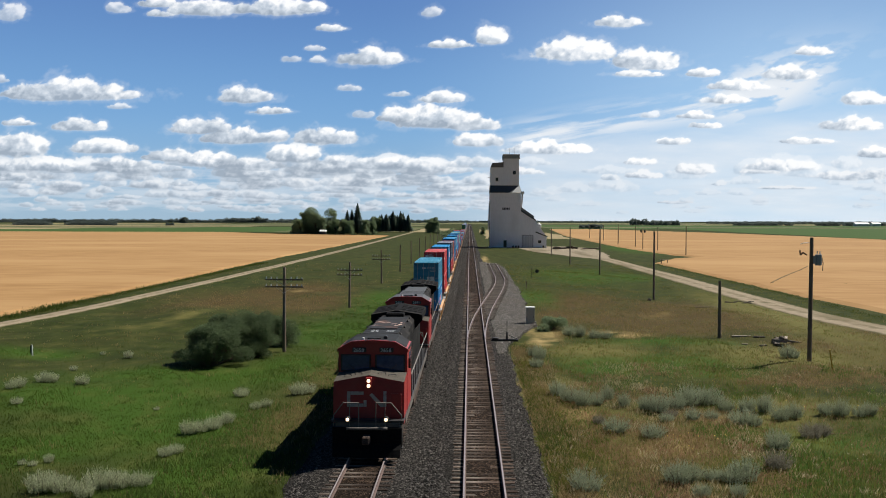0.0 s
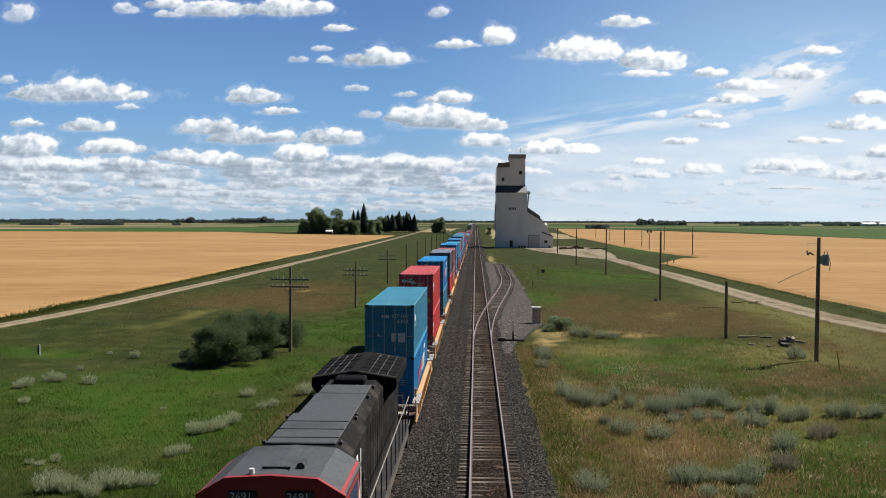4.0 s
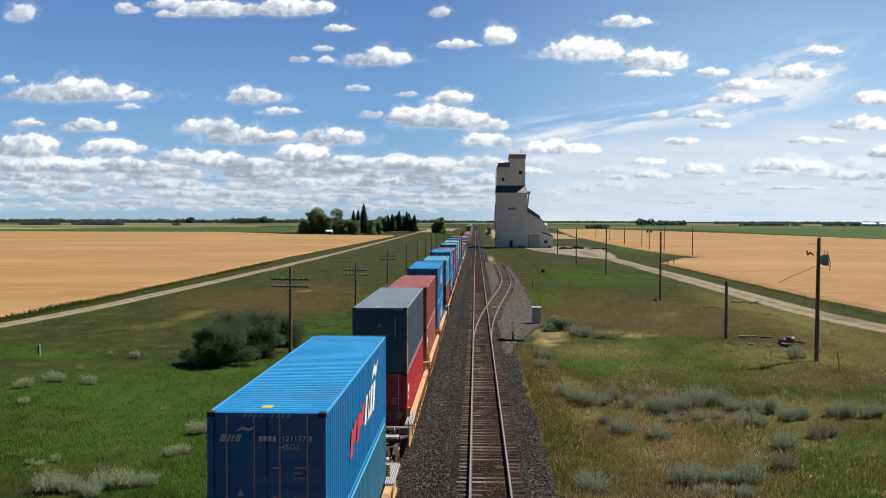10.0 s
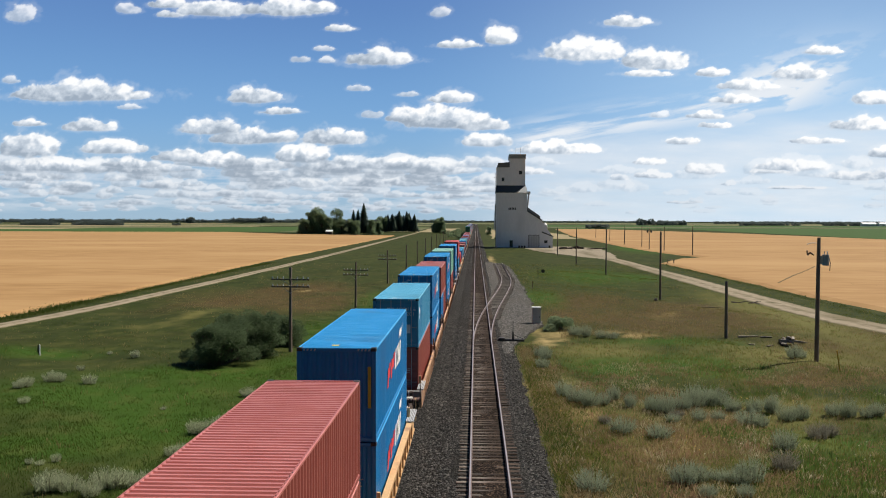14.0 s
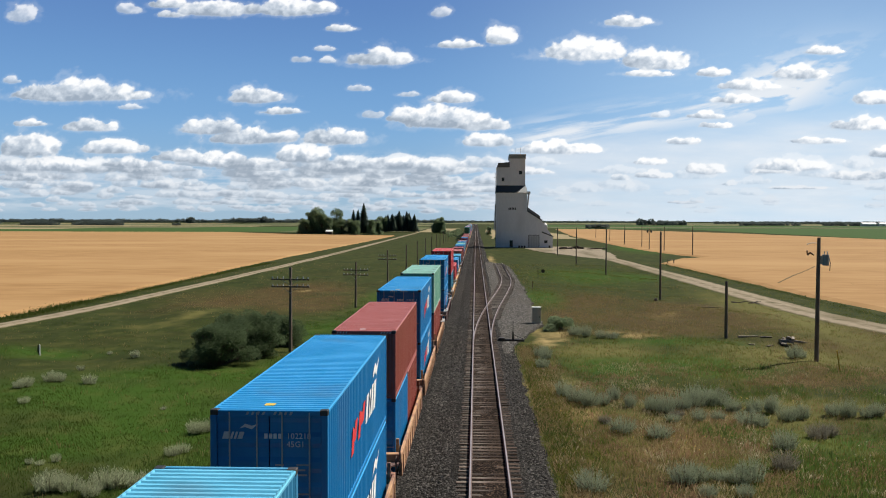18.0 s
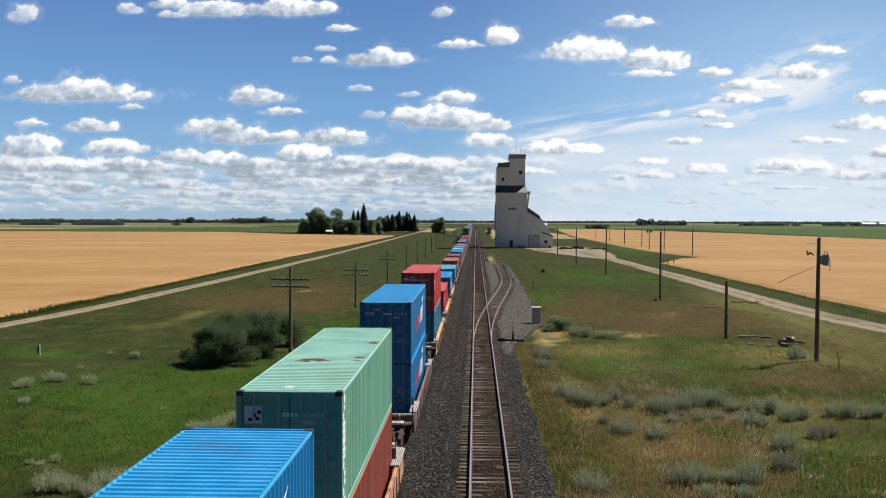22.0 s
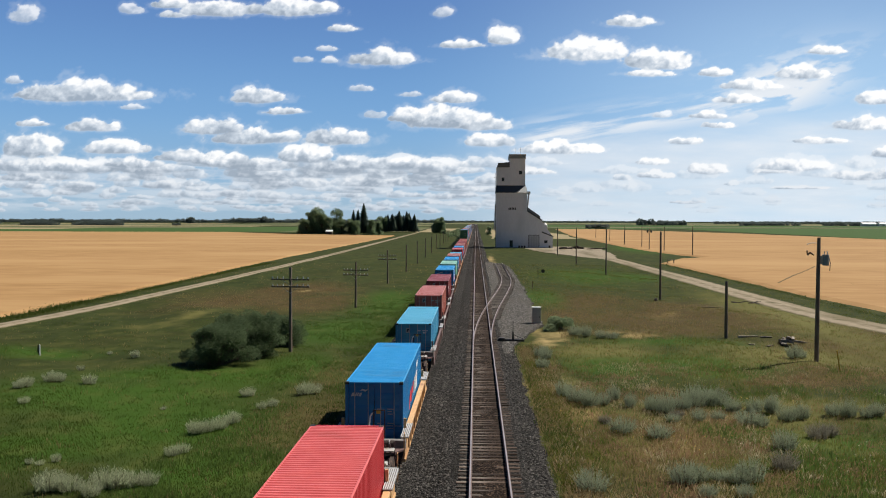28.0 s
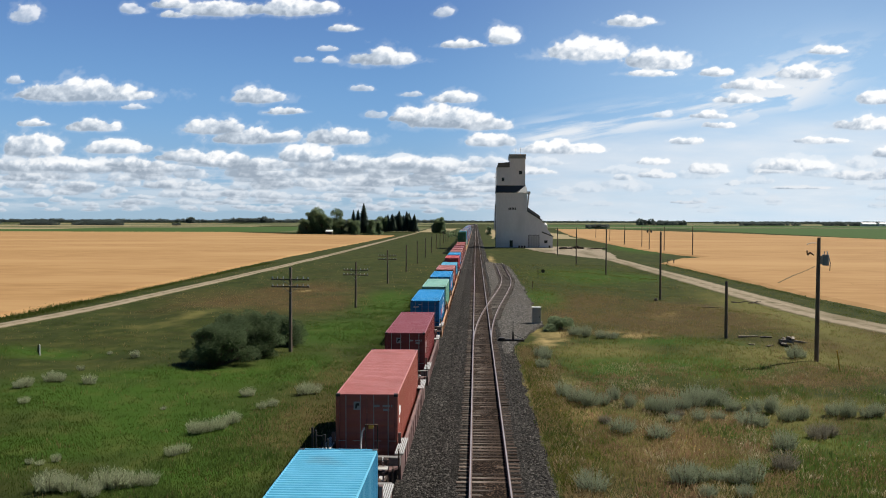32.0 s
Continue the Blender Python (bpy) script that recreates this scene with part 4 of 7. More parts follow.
def truck(parent, y, rolls=True):
    """A four-wheel bogie."""
    for s in (-1, 1):
        bm = prismed([(y - 1.25, 0.30), (y - 1.1, 0.62), (y - 0.4, 0.72), (y + 0.4, 0.72), (y + 1.1, 0.62), (y + 1.25, 0.30), (y + 0.95, 0.30), (y + 0.45, 0.16), (y - 0.45, 0.16), (y - 0.95, 0.30)], s * 1.02 - 0.07, s * 1.02 + 0.07)
        part("side_frame", bm, dirty_steel, parent)
    part("bolster", boxed(-0.98, 0.98, y - 0.22, y + 0.22, 0.38, 0.70, bevel=0.03), dirty_steel, parent)
    for dy in (-0.88, 0.88):
        SPIN.append((part("wheelset", cached(("wheelset",), lambda: wheelset_mesh(WHEEL_R, 0.95)), dirty_steel, parent, at=pose(0, y + dy, WHEEL_R)), y + dy, WHEEL_R, rolls))


def wheelset_mesh(r, half):
    """Two flanged wheels on an axle, centred on it, with holes' worth of relief in the webs."""
    bm = tube(bmesh.new(), (-half, 0, 0), (half, 0, 0), 0.08, seg=8)
    for s in (-1, 1):
        tube(bm, (s * 0.68, 0, 0), (s * 0.80, 0, 0), r, seg=20)
        tube(bm, (s * 0.67, 0, 0), (s * 0.70, 0, 0), r + 0.028, seg=20)
        tube(bm, (s * 0.80, 0, 0), (s * 0.84, 0, 0), r * 0.35, seg=10)
        tube(bm, (s * 0.80, 0, r * 0.6), (s * 0.812, 0, r * 0.6), r * 0.12, seg=6)
    return bm


def well_car(before, after, sill, label, far=False):
    """One well of an intermodal car, its container's near end at y = 0. before/after: length of the ends beyond the well."""
    c = thing("well_car", label, "rail car", "well cars of the train")
    w, solid = 1.50, sill is not sill_yellow
    y0 = -1.75 if before > 3.2 else -0.3
    y1 = CL + (1.75 if after > 3.2 else 0.3)
    for s in (-1, 1):
        def side():
            bm = bmesh.new()
            if solid:
                box(bm, min(s * 1.38, s * w), max(s * 1.38, s * w), y0, y1, 0.24, 1.15, bevel=0.02)
            else:
                box(bm, min(s * 1.27, s * w), max(s * 1.27, s * w), y0, y1, 0.98, 1.15, bevel=0.015)
                box(bm, s * 1.40 - 0.02, s * 1.40 + 0.02, y0, y1, 0.30, 0.985)
                box(bm, s * 1.38 - 0.08, s * 1.38 + 0.08, y0, y1, 0.22, 0.34)
            return bm
        sb = part("side_sill", cached(("side_sill", s, round(y0, 1), round(y1, 1), solid), side), sill, c)
        if not far:
            for k in range(11):
                part("sill_stiffener", cached(("sill_stiffener", s, solid), lambda: boxed(min(s * 1.42, s * (1.53 if solid else 1.49)), max(s * 1.42, s * (1.53 if solid else 1.49)), 0, 0.08, 0.30, 0.985)), sill, sb, at=pose(0, 0.1 + k * 1.18, 0))
    part("well_floor", boxed(-1.25, 1.25, y0, y1, 0.14, 0.205), dirty_steel, c)
    for sgn, y, n in ((-1, y0, before + y0 + 0.25), (1, y1, after - (y1 - CL) + 0.25)):
        e = y + sgn * (n - 0.25)
        big = n > 1.9 and (before if sgn < 0 else after) > 3.2
        bm = prismed([(y, 0.30), (y, 0.95), (e, 0.95), (e, 0.62), (y + sgn * 0.5, 0.55)], -0.42, 0.42)
        part("end_platform", bm, dirty_steel, c)
        part("cross_beam", boxed(-1.48, 1.48, min(y, y + sgn * 0.3), max(y, y + sgn * 0.3), 0.80, 1.16, bevel=0.02), sill if not big else walk_grey, c)
        for s in (-1, 1):
            part("shear_plate", prismed([(s * 1.45, y), (s * 0.42, y), (s * 0.42, y + sgn * min(1.6, n - 0.3)), (s * 0.62, y + sgn * min(1.6, n - 0.3)), (s * 1.45, y + sgn * 0.5)], 0.80, 0.86, "z"), sill_brown, c)
            if not far:
                part("corner_guide", boxed(s * 1.30 - 0.06, s * 1.30 + 0.06, -0.15 if sgn < 0 else CL + 0.03, -0.03 if sgn < 0 else CL + 0.15, 1.12, 1.62, bevel=0.01), sill, c)
                part("grab_iron", tubes([(s * 1.46, y + sgn * 0.5, 0.55), (s * 1.46, y + sgn * 0.5, 1.55), (s * 1.46, y + sgn * 0.85, 1.55), (s * 1.46, y + sgn * 0.85, 0.55)], 0.016), dirty_steel if solid else sill, c)
                if big:
                    lo, hi = (y + 0.05, 0.8) if sgn < 0 else (CL - 0.8, y - 0.05)
                    g = part("step_grating", boxed(s * 1.41 - 0.17, s * 1.41 + 0.17, lo, hi, 1.165, 1.20, bevel=0.008), walk_grey, c, "grey steel tread grating")
                    for k in range(5):
                        part("tread_bar", boxed(s * 1.41 - 0.16 + 0.07 * k, s * 1.41 - 0.13 + 0.07 * k, lo + 0.03, hi - 0.03, 1.204, 1.225), galvanised, g)
        if not far and big:
            for k, (x, dy, z) in enumerate(((-0.25, 0.55, 1.02), (-0.15, 1.25, 0.97))):
                t = part("tread", boxed(x - 0.3, x + 0.3, min(y + sgn * dy, y + sgn * (dy + 0.35)), max(y + sgn * dy, y + sgn * (dy + 0.35)), z, z + 0.05), walk_grey, c, "grey steel tread")
                for j in range(5):
                    part("tread_bar", boxed(x - 0.28 + 0.125 * j, x - 0.24 + 0.125 * j, min(y + sgn * dy, y + sgn * (dy + 0.35)), max(y + sgn * dy, y + sgn * (dy + 0.35)), z + 0.052, z + 0.07), galvanised, t)
            part("brake_cylinder", tube(bmesh.new(), (0.15, y + sgn * 0.5, 1.05), (1.05, y + sgn * 0.5, 1.05), 0.17, seg=14), dirty_steel, c)
            for x in (0.35, 0.85):
                part("strap", tube(bmesh.new(), (x, y + sgn * 0.5, 1.05), (x + 0.04, y + sgn * 0.5, 1.05), 0.18, seg=14), galvanised, c)
            part("deck_plate", boxed(0.30, 1.12, min(y + sgn * 0.95, y + sgn * 1.45), max(y + sgn * 0.95, y + sgn * 1.45), 1.0, 1.04, bevel=0.008), deck_pale, c, "pale painted steel deck plate")
            if sgn > 0 and sill is sill_brown:
                for x, top in ((-1.42, 2.7), (-1.30, 2.6), (-1.0, 2.45), (-0.88, 2.3)):
                    part("end_post", boxed(x - 0.035, x + 0.035, y + 1.48, y + 1.56, 0.9, top, bevel=0.008), black_steel, c, "dark upright post")
                for z in (1.4, 1.9, 2.4):
                    part("rung", tubes([(-1.42, y + 1.52, z), (-1.0, y + 1.52, z)], 0.018), black_steel, c)
            part("valve_box", boxed(-1.25, -0.7, min(y + sgn * 0.5, y + sgn * 1.0), max(y + sgn * 0.5, y + sgn * 1.0), 0.84, 1.06, bevel=0.03), dirty_steel, c)
            part("lever_bar", tubes([(-1.2, y + sgn * 0.45, 1.08), (-0.6, y + sgn * 0.7, 1.02)], 0.04), dirty_steel, c)
            if sgn < 0:
                part("brake_pipe", tubes([(0.05, y - 0.15, 0.95), (0.0, y - 0.1, 1.6), (0.05, y - 0.05, 2.05), (0.14, y, 2.2)], 0.035), white_paint, c, "pale bent pipe")
                f = part("hand_brake_frame", tubes([(0.16, y, 1.1), (0.16, y, 2.3), (0.62, y, 2.3), (0.62, y, 1.1)], 0.025), dirty_steel, c)
                part("brake_plate", boxed(0.28, 0.46, y - 0.02, y + 0.02, 2.16, 2.3), yellow_paint, f, "small yellow plate")
            for k in range(3):
                part("hose_stub", tubes([(0.75 + 0.18 * k, y + sgn * 1.0, 0.6), (0.75 + 0.18 * k, y + sgn * 1.0, 1.12 + 0.08 * k)], 0.035), sill_brown, c)
        if big:
            truck(c, y + sgn * 1.5, not far)
            part("coupler", boxed(-0.13, 0.13, min(e, e + sgn * 0.3), max(e, e + sgn * 0.3), 0.62, 0.9, bevel=0.03), dirty_steel, c)
        elif sgn > 0:
            truck(c, e, not far)
    return c


# colour of the upper and lower box, gap to the next car, sill, and marks
Y1, Y2, Y3 = (sill_yellow, "yellow-sided"), (sill_worn, "rust-streaked orange"), (sill_brown, "dull brown")
CONSIST = [
    ("sea_blue", "blue", 19.9, Y1), ("red", "red", 20.1, Y1), ("blue", "teal", 21.7, Y1), ("navy", "red", 16.05, Y1), ("brown", "salmon", 16.0, Y1), ("blue", "blue", 20.5, Y1),
    ("sky_blue", "brown", 15.3, Y2), ("blue", "blue", 15.75, Y2), ("brown", "halves", 15.6, Y2), ("blue", "blue", 15.8, Y2), ("mint", "brown", 22.0, Y2), ("blue", "blue", 23.7, Y3),
    ("red", "teal", 19.7, Y1), ("", "red", 20.1, Y1), ("", "blue", 23.9, Y1), ("", "sky_blue", 19.4, Y3), ("", "salmon", 19.1, Y3), ("", "maroon", 21.5, Y3),
    ("", "blue", 15.7, Y2), ("", "mint", 15.7, Y2), ("", "blue", 15.7, Y2), ("", "salmon", 15.7, Y2), ("", "sky_blue", 20.5, Y2), ("", "red", 15.7, Y3),
    ("", "blue", 15.7, Y3), ("", "salmon", 15.7, Y3), ("", "salmon", 15.7, Y3), ("", "maroon", 20.5, Y3), ("", "salmon", 15.7, Y3), ("", "brown", 15.7, Y3), ("green", "green", 20.0, Y1)]
TAIL = ["grey", "mint", "navy", "blue", "red", "brown", "sky_blue", "blue", "grey", "red", "navy", "blue", "salmon", "mint", "blue", "brown", "blue", "red", "sky_blue", "blue"]
LOW = (0, 4, 6, 8)         # cars whose upper box is of the lower kind
CODES = {0: ("437 102\n    42G1", 0.08, 1.95, 0.26), 1: ("424284\n45G1", 0.10, 2.2, 0.15), 2: ("121177 8\n45G1", 0.30, 2.3, 0.17), 6: ("4405 11 6\n      42G1", 0.0, 1.95, 0.26), 7: ("102218\n45G1", 0.36, 2.3, 0.17),
         9: ("113240 3\n45G1", 0.36, 2.3, 0.17), 10: ("604456\n4561", 0.30, 2.3, 0.17), 11: ("111772 8\n4501", 0.36, 2.3, 0.17), 12: ("425330 6\n4561", 0.30, 2.3, 0.15)}


def build_train():
    y, base, last = 88.05, 0.215, 8.6
    for k, (up, low, gap, (sill, word)) in enumerate(CONSIST):
        far = k > 23
        before = min(last / 2, 6.0) if k else 5.5
        car = well_car(before, (gap - CL) / 2, sill, f"{word} well car carrying " + ("two stacked containers" if up else "a single container"), far)
        MOVING.append((car, TRAIN_X, y, 0))
        last = gap - CL
        if low == "halves":
            for j, col in enumerate(("blue", "brown")):
                c = container(False, 2.59 + 0.30, col, True, 6.06, far)
                MOVING.append((c, TRAIN_X, y + j * 6.12, base))
            lh = 2.89
        else:
            lh = 2.59 if low == "sky_blue" and not up else 2.896
            marks = "brand data sign orange" if low == "blue" else "patch square" if not up and low in ("salmon", "maroon") else "patch data yellow" if low in ("red", "salmon") else "square pale" if not up and low == "sky_blue" else "data placard" if low in ("teal", "sky_blue") else "data"
            c = container(False, lh, low, k not in (0, 5), CL, far, marks)
            MOVING.append((c, TRAIN_X, y, base))
        if up:
            uh = 2.59 if k in LOW else 2.896
            marks = {"blue": "brand data sign orange", "red": "patch data yellow sign bold", "sky_blue": "placard patch", "sea_blue": "placard patch", "navy": "strip", "brown": "data", "mint": "rust data poster", "green": "data"}[up]
            if k in (6, 9):
                marks += " wide"
            if k == 5:
                marks = "brand bar"
            c = container(True, uh, up, k not in (3, 4, 5, 8), CL, far, marks)
            if k in CODES:
                text, x, z, size = CODES[k]
                number(c, text, x, z, size)
            if k == 3:
                number(c, "4034977", 0.66, 2.45, 0.15, vertical=True)
            MOVING.append((c, TRAIN_X, y, base + lh + 0.012))
        y += gap
    for k, col in enumerate(TAIL):
        car = well_car(2.0, 2.0, (sill_yellow, sill_worn, sill_brown)[k % 3], "distant well car carrying stacked containers", True)
        MOVING.append((car, TRAIN_X, y, 0))
        for j in range(2):
            c = container(j == 1, 2.896, TAIL[(k + 7 * j) % len(TAIL)], True, CL, True)
            MOVING.append((c, TRAIN_X, y, base + j * 2.908))
        y += 16.4


build_train()

# ---------------- the locomotives ----------------
loco_red = surf("loco_red", (0.285, 0.018, 0.018), (0.33, 0.025, 0.024), 1.5, 0.45, bump=0.03, stain=(0.28, 0.04, 0.03), amount=0.3)
loco_roof = surf("loco_roof_grey", (0.024, 0.026, 0.029), (0.038, 0.041, 0.045), 1.2, 0.82, bump=0.06, stain=(0.017, 0.0165, 0.016), amount=0.5)
clean_roof = surf("clean_roof_grey", (0.042, 0.046, 0.052), (0.062, 0.067, 0.075), 1.2, 0.75, bump=0.05, stain=(0.030, 0.031, 0.033), amount=0.4)
nose_top = surf("anti_slip_deck", (0.062, 0.056, 0.047), (0.10, 0.09, 0.075), 0.8, 0.9, bump=0.3, stain=(0.10, 0.085, 0.07), amount=0.4)
hood_black = surf("hood_black", (0.009, 0.0088, 0.0086), (0.018, 0.0176, 0.0172), 1.0, 0.82, bump=0.05, stain=(0.045, 0.039, 0.035), amount=0.42)
peeled = surf("peeled_roof", (0.026, 0.027, 0.030), (0.042, 0.043, 0.046), 0.9, 0.82, bump=0.05, stain=(0.10, 0.058, 0.048), amount=0.5)
flake = surf("bare_primer", (0.46, 0.30, 0.24), (0.56, 0.40, 0.33), 0.3, 0.7, bump=0.05, stain=(0.30, 0.19, 0.15), amount=0.3)
sooty = surf("sooty_black", (0.006, 0.006, 0.006), (0.014, 0.0135, 0.013), 1.0, 0.85, bump=0.1, stain=(0.03, 0.027, 0.024), amount=0.2)
grille = surf("radiator_grille", (0.004, 0.004, 0.004), (0.008, 0.008, 0.008), 0.3, 0.85, bump=0.3)
# blue base colour stands in for the sky mirrored in the panes
sky_painted_glass = surf("cab_glass", (0.028, 0.056, 0.115), (0.042, 0.078, 0.15), 1.0, 0.08, bump=0)
handrail_mat = surf("handrail", (0.17, 0.15, 0.13), (0.26, 0.235, 0.20), 0.5, 0.5, bump=0)
worn_white = surf("worn_white_paint", (0.36, 0.31, 0.28), (0.46, 0.41, 0.37), 0.4, 0.7, bump=0, stain=(0.25, 0.10, 0.08), amount=0.2)
lamp_glow = glow("headlight_glow", (1.0, 0.74, 0.42), 2.2)
frame_grey = surf("dusty_frame", (0.11, 0.098, 0.086), (0.17, 0.152, 0.135), 1.0, 0.85, bump=0.1, stain=(0.10, 0.085, 0.075), amount=0.4)


def locomotive(digits, scarred):
    """A six-axle diesel with a wide nose; y = 0 is its front coupler face, and it is 22.3 m long."""
    lo = thing("locomotive", "red and black diesel freight locomotive, " + ("peeling roof paint" if scarred else "clean grey roof"), "locomotive", "locomotives of the train")
    L, DECK = 22.3, 1.55
    roof_mat = loco_roof if scarred else clean_roof
    part("underframe", boxed(-1.35, 1.35, 0.55, L - 0.55, 1.12, 1.46, bevel=0.03), frame_grey, lo)
    part("walkway", boxed(-1.53, 1.53, 0.55, L - 0.5, 1.46, DECK, bevel=0.015), black_steel, lo)
    for s in (-1, 1):
        part("skirt", boxed(s * 1.50 - 0.025, s * 1.50 + 0.025, 1.7, L - 1.6, 1.16, 1.50), frame_grey, lo, "dusty pale side sill")
    bm = prismed([(-1.45, 0.55), (-1.30, 0.35), (1.30, 0.35), (1.45, 0.55), (1.45, 1.1), (-1.45, 1.1)], 8.6, 14.0, "y")
    part("fuel_tank", bm, dirty_steel, lo)
    # pilot, plough and steps
    part("pilot", boxed(-1.45, 1.45, 0.42, 0.60, 0.45, 1.28, bevel=0.02), sooty, lo)
    part("snow_plough", prismed([(0.05, 0.12), (0.35, 0.12), (0.5, 0.55), (0.42, 0.62), (0.2, 0.40)], -1.40, 1.40), sooty, lo)
    part("coupler", boxed(-0.16, 0.16, -0.15, 0.5, 0.68, 1.0, bevel=0.04), dirty_steel, lo)
    part("anticlimber", boxed(-0.85, 0.85, 0.22, 0.45, 1.22, 1.31, bevel=0.02), frame_grey, lo, "pale worn step plate")
    for s in (-1, 1):
        for k in range(4):
            part("step", boxed(s * 1.45 - 0.25 * (s > 0), s * 1.45 + 0.25 * (s < 0), 0.62 + 0.06 * k, 1.05, 0.35 + 0.32 * k, 0.39 + 0.32 * k), black_steel, lo)
        dl = part("ditch_light", tube(bmesh.new(), (s * 0.80, 0.30, 1.64), (s * 0.80, 0.48, 1.64), 0.11, seg=16), black_steel, lo)
        part("lens", tube(bmesh.new(), (s * 0.80, 0.285, 1.64), (s * 0.80, 0.30, 1.64), 0.07, seg=16), lamp_glow, dl, "lit warm white lens")
        part("end_rail", tubes([(s * 0.36, 0.50, 1.3), (s * 0.36, 0.50, 2.3), (s * 1.00, 0.50, 2.3), (s * 1.42, 0.62, 1.75), (s * 1.47, 0.66, 0.55)], 0.02), handrail_mat, lo)
        part("end_rail", tubes([(s * 0.74, 0.50, 1.3), (s * 0.74, 0.50, 2.3)], 0.018), handrail_mat, lo)
    # nose: sloped front, roof that falls to the sides
    def nose():
        bm = bmesh.new()
        pts = {}
        for tag, y in (("f", 0.98), ("b", 2.75)):
            for s in (-1, 1):
                pts[tag, s, 0] = bm.verts.new((s * 1.50, y, 1.30))
                pts[tag, s, 1] = bm.verts.new((s * 1.50, y + (0.14 if tag == "f" else 0), 3.06 if tag == "f" else 3.20))
            pts[tag, 0, 1] = bm.verts.new((0, y + (0.16 if tag == "f" else 0), 3.34 if tag == "f" else 3.42))
        for s in (-1, 1):
            bm.faces.new((pts["f", s, 0], pts["b", s, 0], pts["b", s, 1], pts["f", s, 1]))
        for tag in "fb":
            bm.faces.new((pts[tag, -1, 0], pts[tag, 1, 0], pts[tag, 1, 1], pts[tag, 0, 1], pts[tag, -1, 1]))
        bmesh.ops.recalc_face_normals(bm, faces=bm.faces[:])
        return bm
    ns = part("nose", nose(), loco_red, lo, "bright red nose")
    bm = bmesh.new()
    a = [bm.verts.new(v) for v in ((-1.50, 1.12, 3.066), (0, 1.14, 3.346), (1.50, 1.12, 3.066), (1.50, 2.75, 3.206), (0, 2.75, 3.426), (-1.50, 2.75, 3.206))]
    bm.faces.new((a[0], a[1], a[4], a[5])), bm.faces.new((a[1], a[2], a[3], a[4]))
    part("nose_top", bm, nose_top, ns, "dusty grey-brown anti-slip deck")
    part("nose_door", boxed(0.95, 1.4, 0.965, 1.0, 1.4, 2.6, bevel=0.01), loco_red, ns)
    hl = part("headlight_housing", boxed(-0.14, 0.14, 0.99, 1.16, 2.80, 3.26, bevel=0.03), loco_red, ns)
    for z in (2.92, 3.13):
        part("lens", tube(bmesh.new(), (0, 0.972, z), (0, 0.99, z), 0.075, seg=16), lamp_glow, hl, "lit warm white lens")
    for s in (-1, 1):
        for k in range(2):
            part("grab_iron", tubes([(s * (0.35 + 0.45 * k), 1.6, 3.22 - 0.07 * k), (s * (0.35 + 0.45 * k), 1.6, 3.36 - 0.07 * k), (s * (0.65 + 0.45 * k), 1.75, 3.36 - 0.07 * k), (s * (0.65 + 0.45 * k), 1.75, 3.18 - 0.07 * k)], 0.014), black_steel, ns)
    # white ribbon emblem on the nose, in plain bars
    def slope(z):
        return 0.98 + 0.14 * (z - 1.30) / 1.76
    def bar(pts):
        bm = bmesh.new()
        bm.faces.new([bm.verts.new((x, slope(z) - 0.006, z)) for x, z in pts])
        part("emblem", bm, worn_white, ns, "worn white painted bar")
    for x0, x1, z0, z1 in ((-0.92, -0.78, 2.02, 2.66), (-0.775, -0.22, 2.52, 2.66), (-0.775, -0.22, 2.02, 2.16), (-0.215, -0.09, 2.02, 2.30), (0.62, 0.75, 2.02, 2.68)):
        bar([(x0, z0), (x1, z0), (x1, z1), (x0, z1)])
    bar([(0.02, 2.52), (0.14, 2.60), (0.60, 2.14), (0.60, 2.02), (0.50, 2.02)])
    # cab
    CY0, CY1, EV, RF = 2.75, 5.2, 4.24, 4.54
    sec = [(-1.52, DECK), (1.52, DECK), (1.52, EV), (0.98, RF - 0.02), (0, RF), (-0.98, RF - 0.02), (-1.52, EV)]
    cab = part("cab", prismed(sec, CY0, CY1, "y"), loco_red, lo, "red cab with grey roof")
    rf = [(-1.56, EV - 0.10), (-0.97, RF - 0.03), (0, RF + 0.035), (0.97, RF - 0.03), (1.56, EV - 0.10), (1.56, EV - 0.03), (0.98, RF + 0.02), (0, RF + 0.08), (-0.98, RF + 0.02), (-1.56, EV - 0.03)]
    part("roof", prismed(rf, CY0 + 0.06, CY1 + 0.1, "y"), roof_mat, cab, "grey steel cab roof")
    part("front_frame", prismed([(-1.57, EV - 0.14), (-0.98, RF - 0.05), (0, RF + 0.02), (0.98, RF - 0.05), (1.57, EV - 0.14), (1.57, EV - 0.02), (0.98, RF + 0.03), (0, RF + 0.09), (-0.98, RF + 0.03), (-1.57, EV - 0.02)], CY0 - 0.06, CY0 + 0.055, "y"), loco_red, cab)
    for s in (-1, 1):
        fr = part("window_frame", boxed(s * 0.10 if s > 0 else -1.42, 1.42 if s > 0 else s * 0.10, CY0 - 0.035, CY0, 3.24, 3.99, bevel=0.015), black_steel, cab)
        part("windscreen", boxed(s * 0.17 if s > 0 else -1.35, 1.35 if s > 0 else s * 0.17, CY0 - 0.045, CY0 - 0.036, 3.30, 3.94), sky_painted_glass, fr, "dark windscreen with sky reflection painted in")
        nb = part("number_board", boxed(s * 0.60 - 0.31, s * 0.60 + 0.31, CY0 - 0.05, CY0 + 0.02, 4.08, 4.29, bevel=0.02), black_steel, cab)
        words(digits, 0.24, dull_white, nb, Matrix.Translation((s * 0.60 - 0.26, CY0 - 0.055, 4.10)) @ Matrix.Rotation(radians(90), 4, "X"))
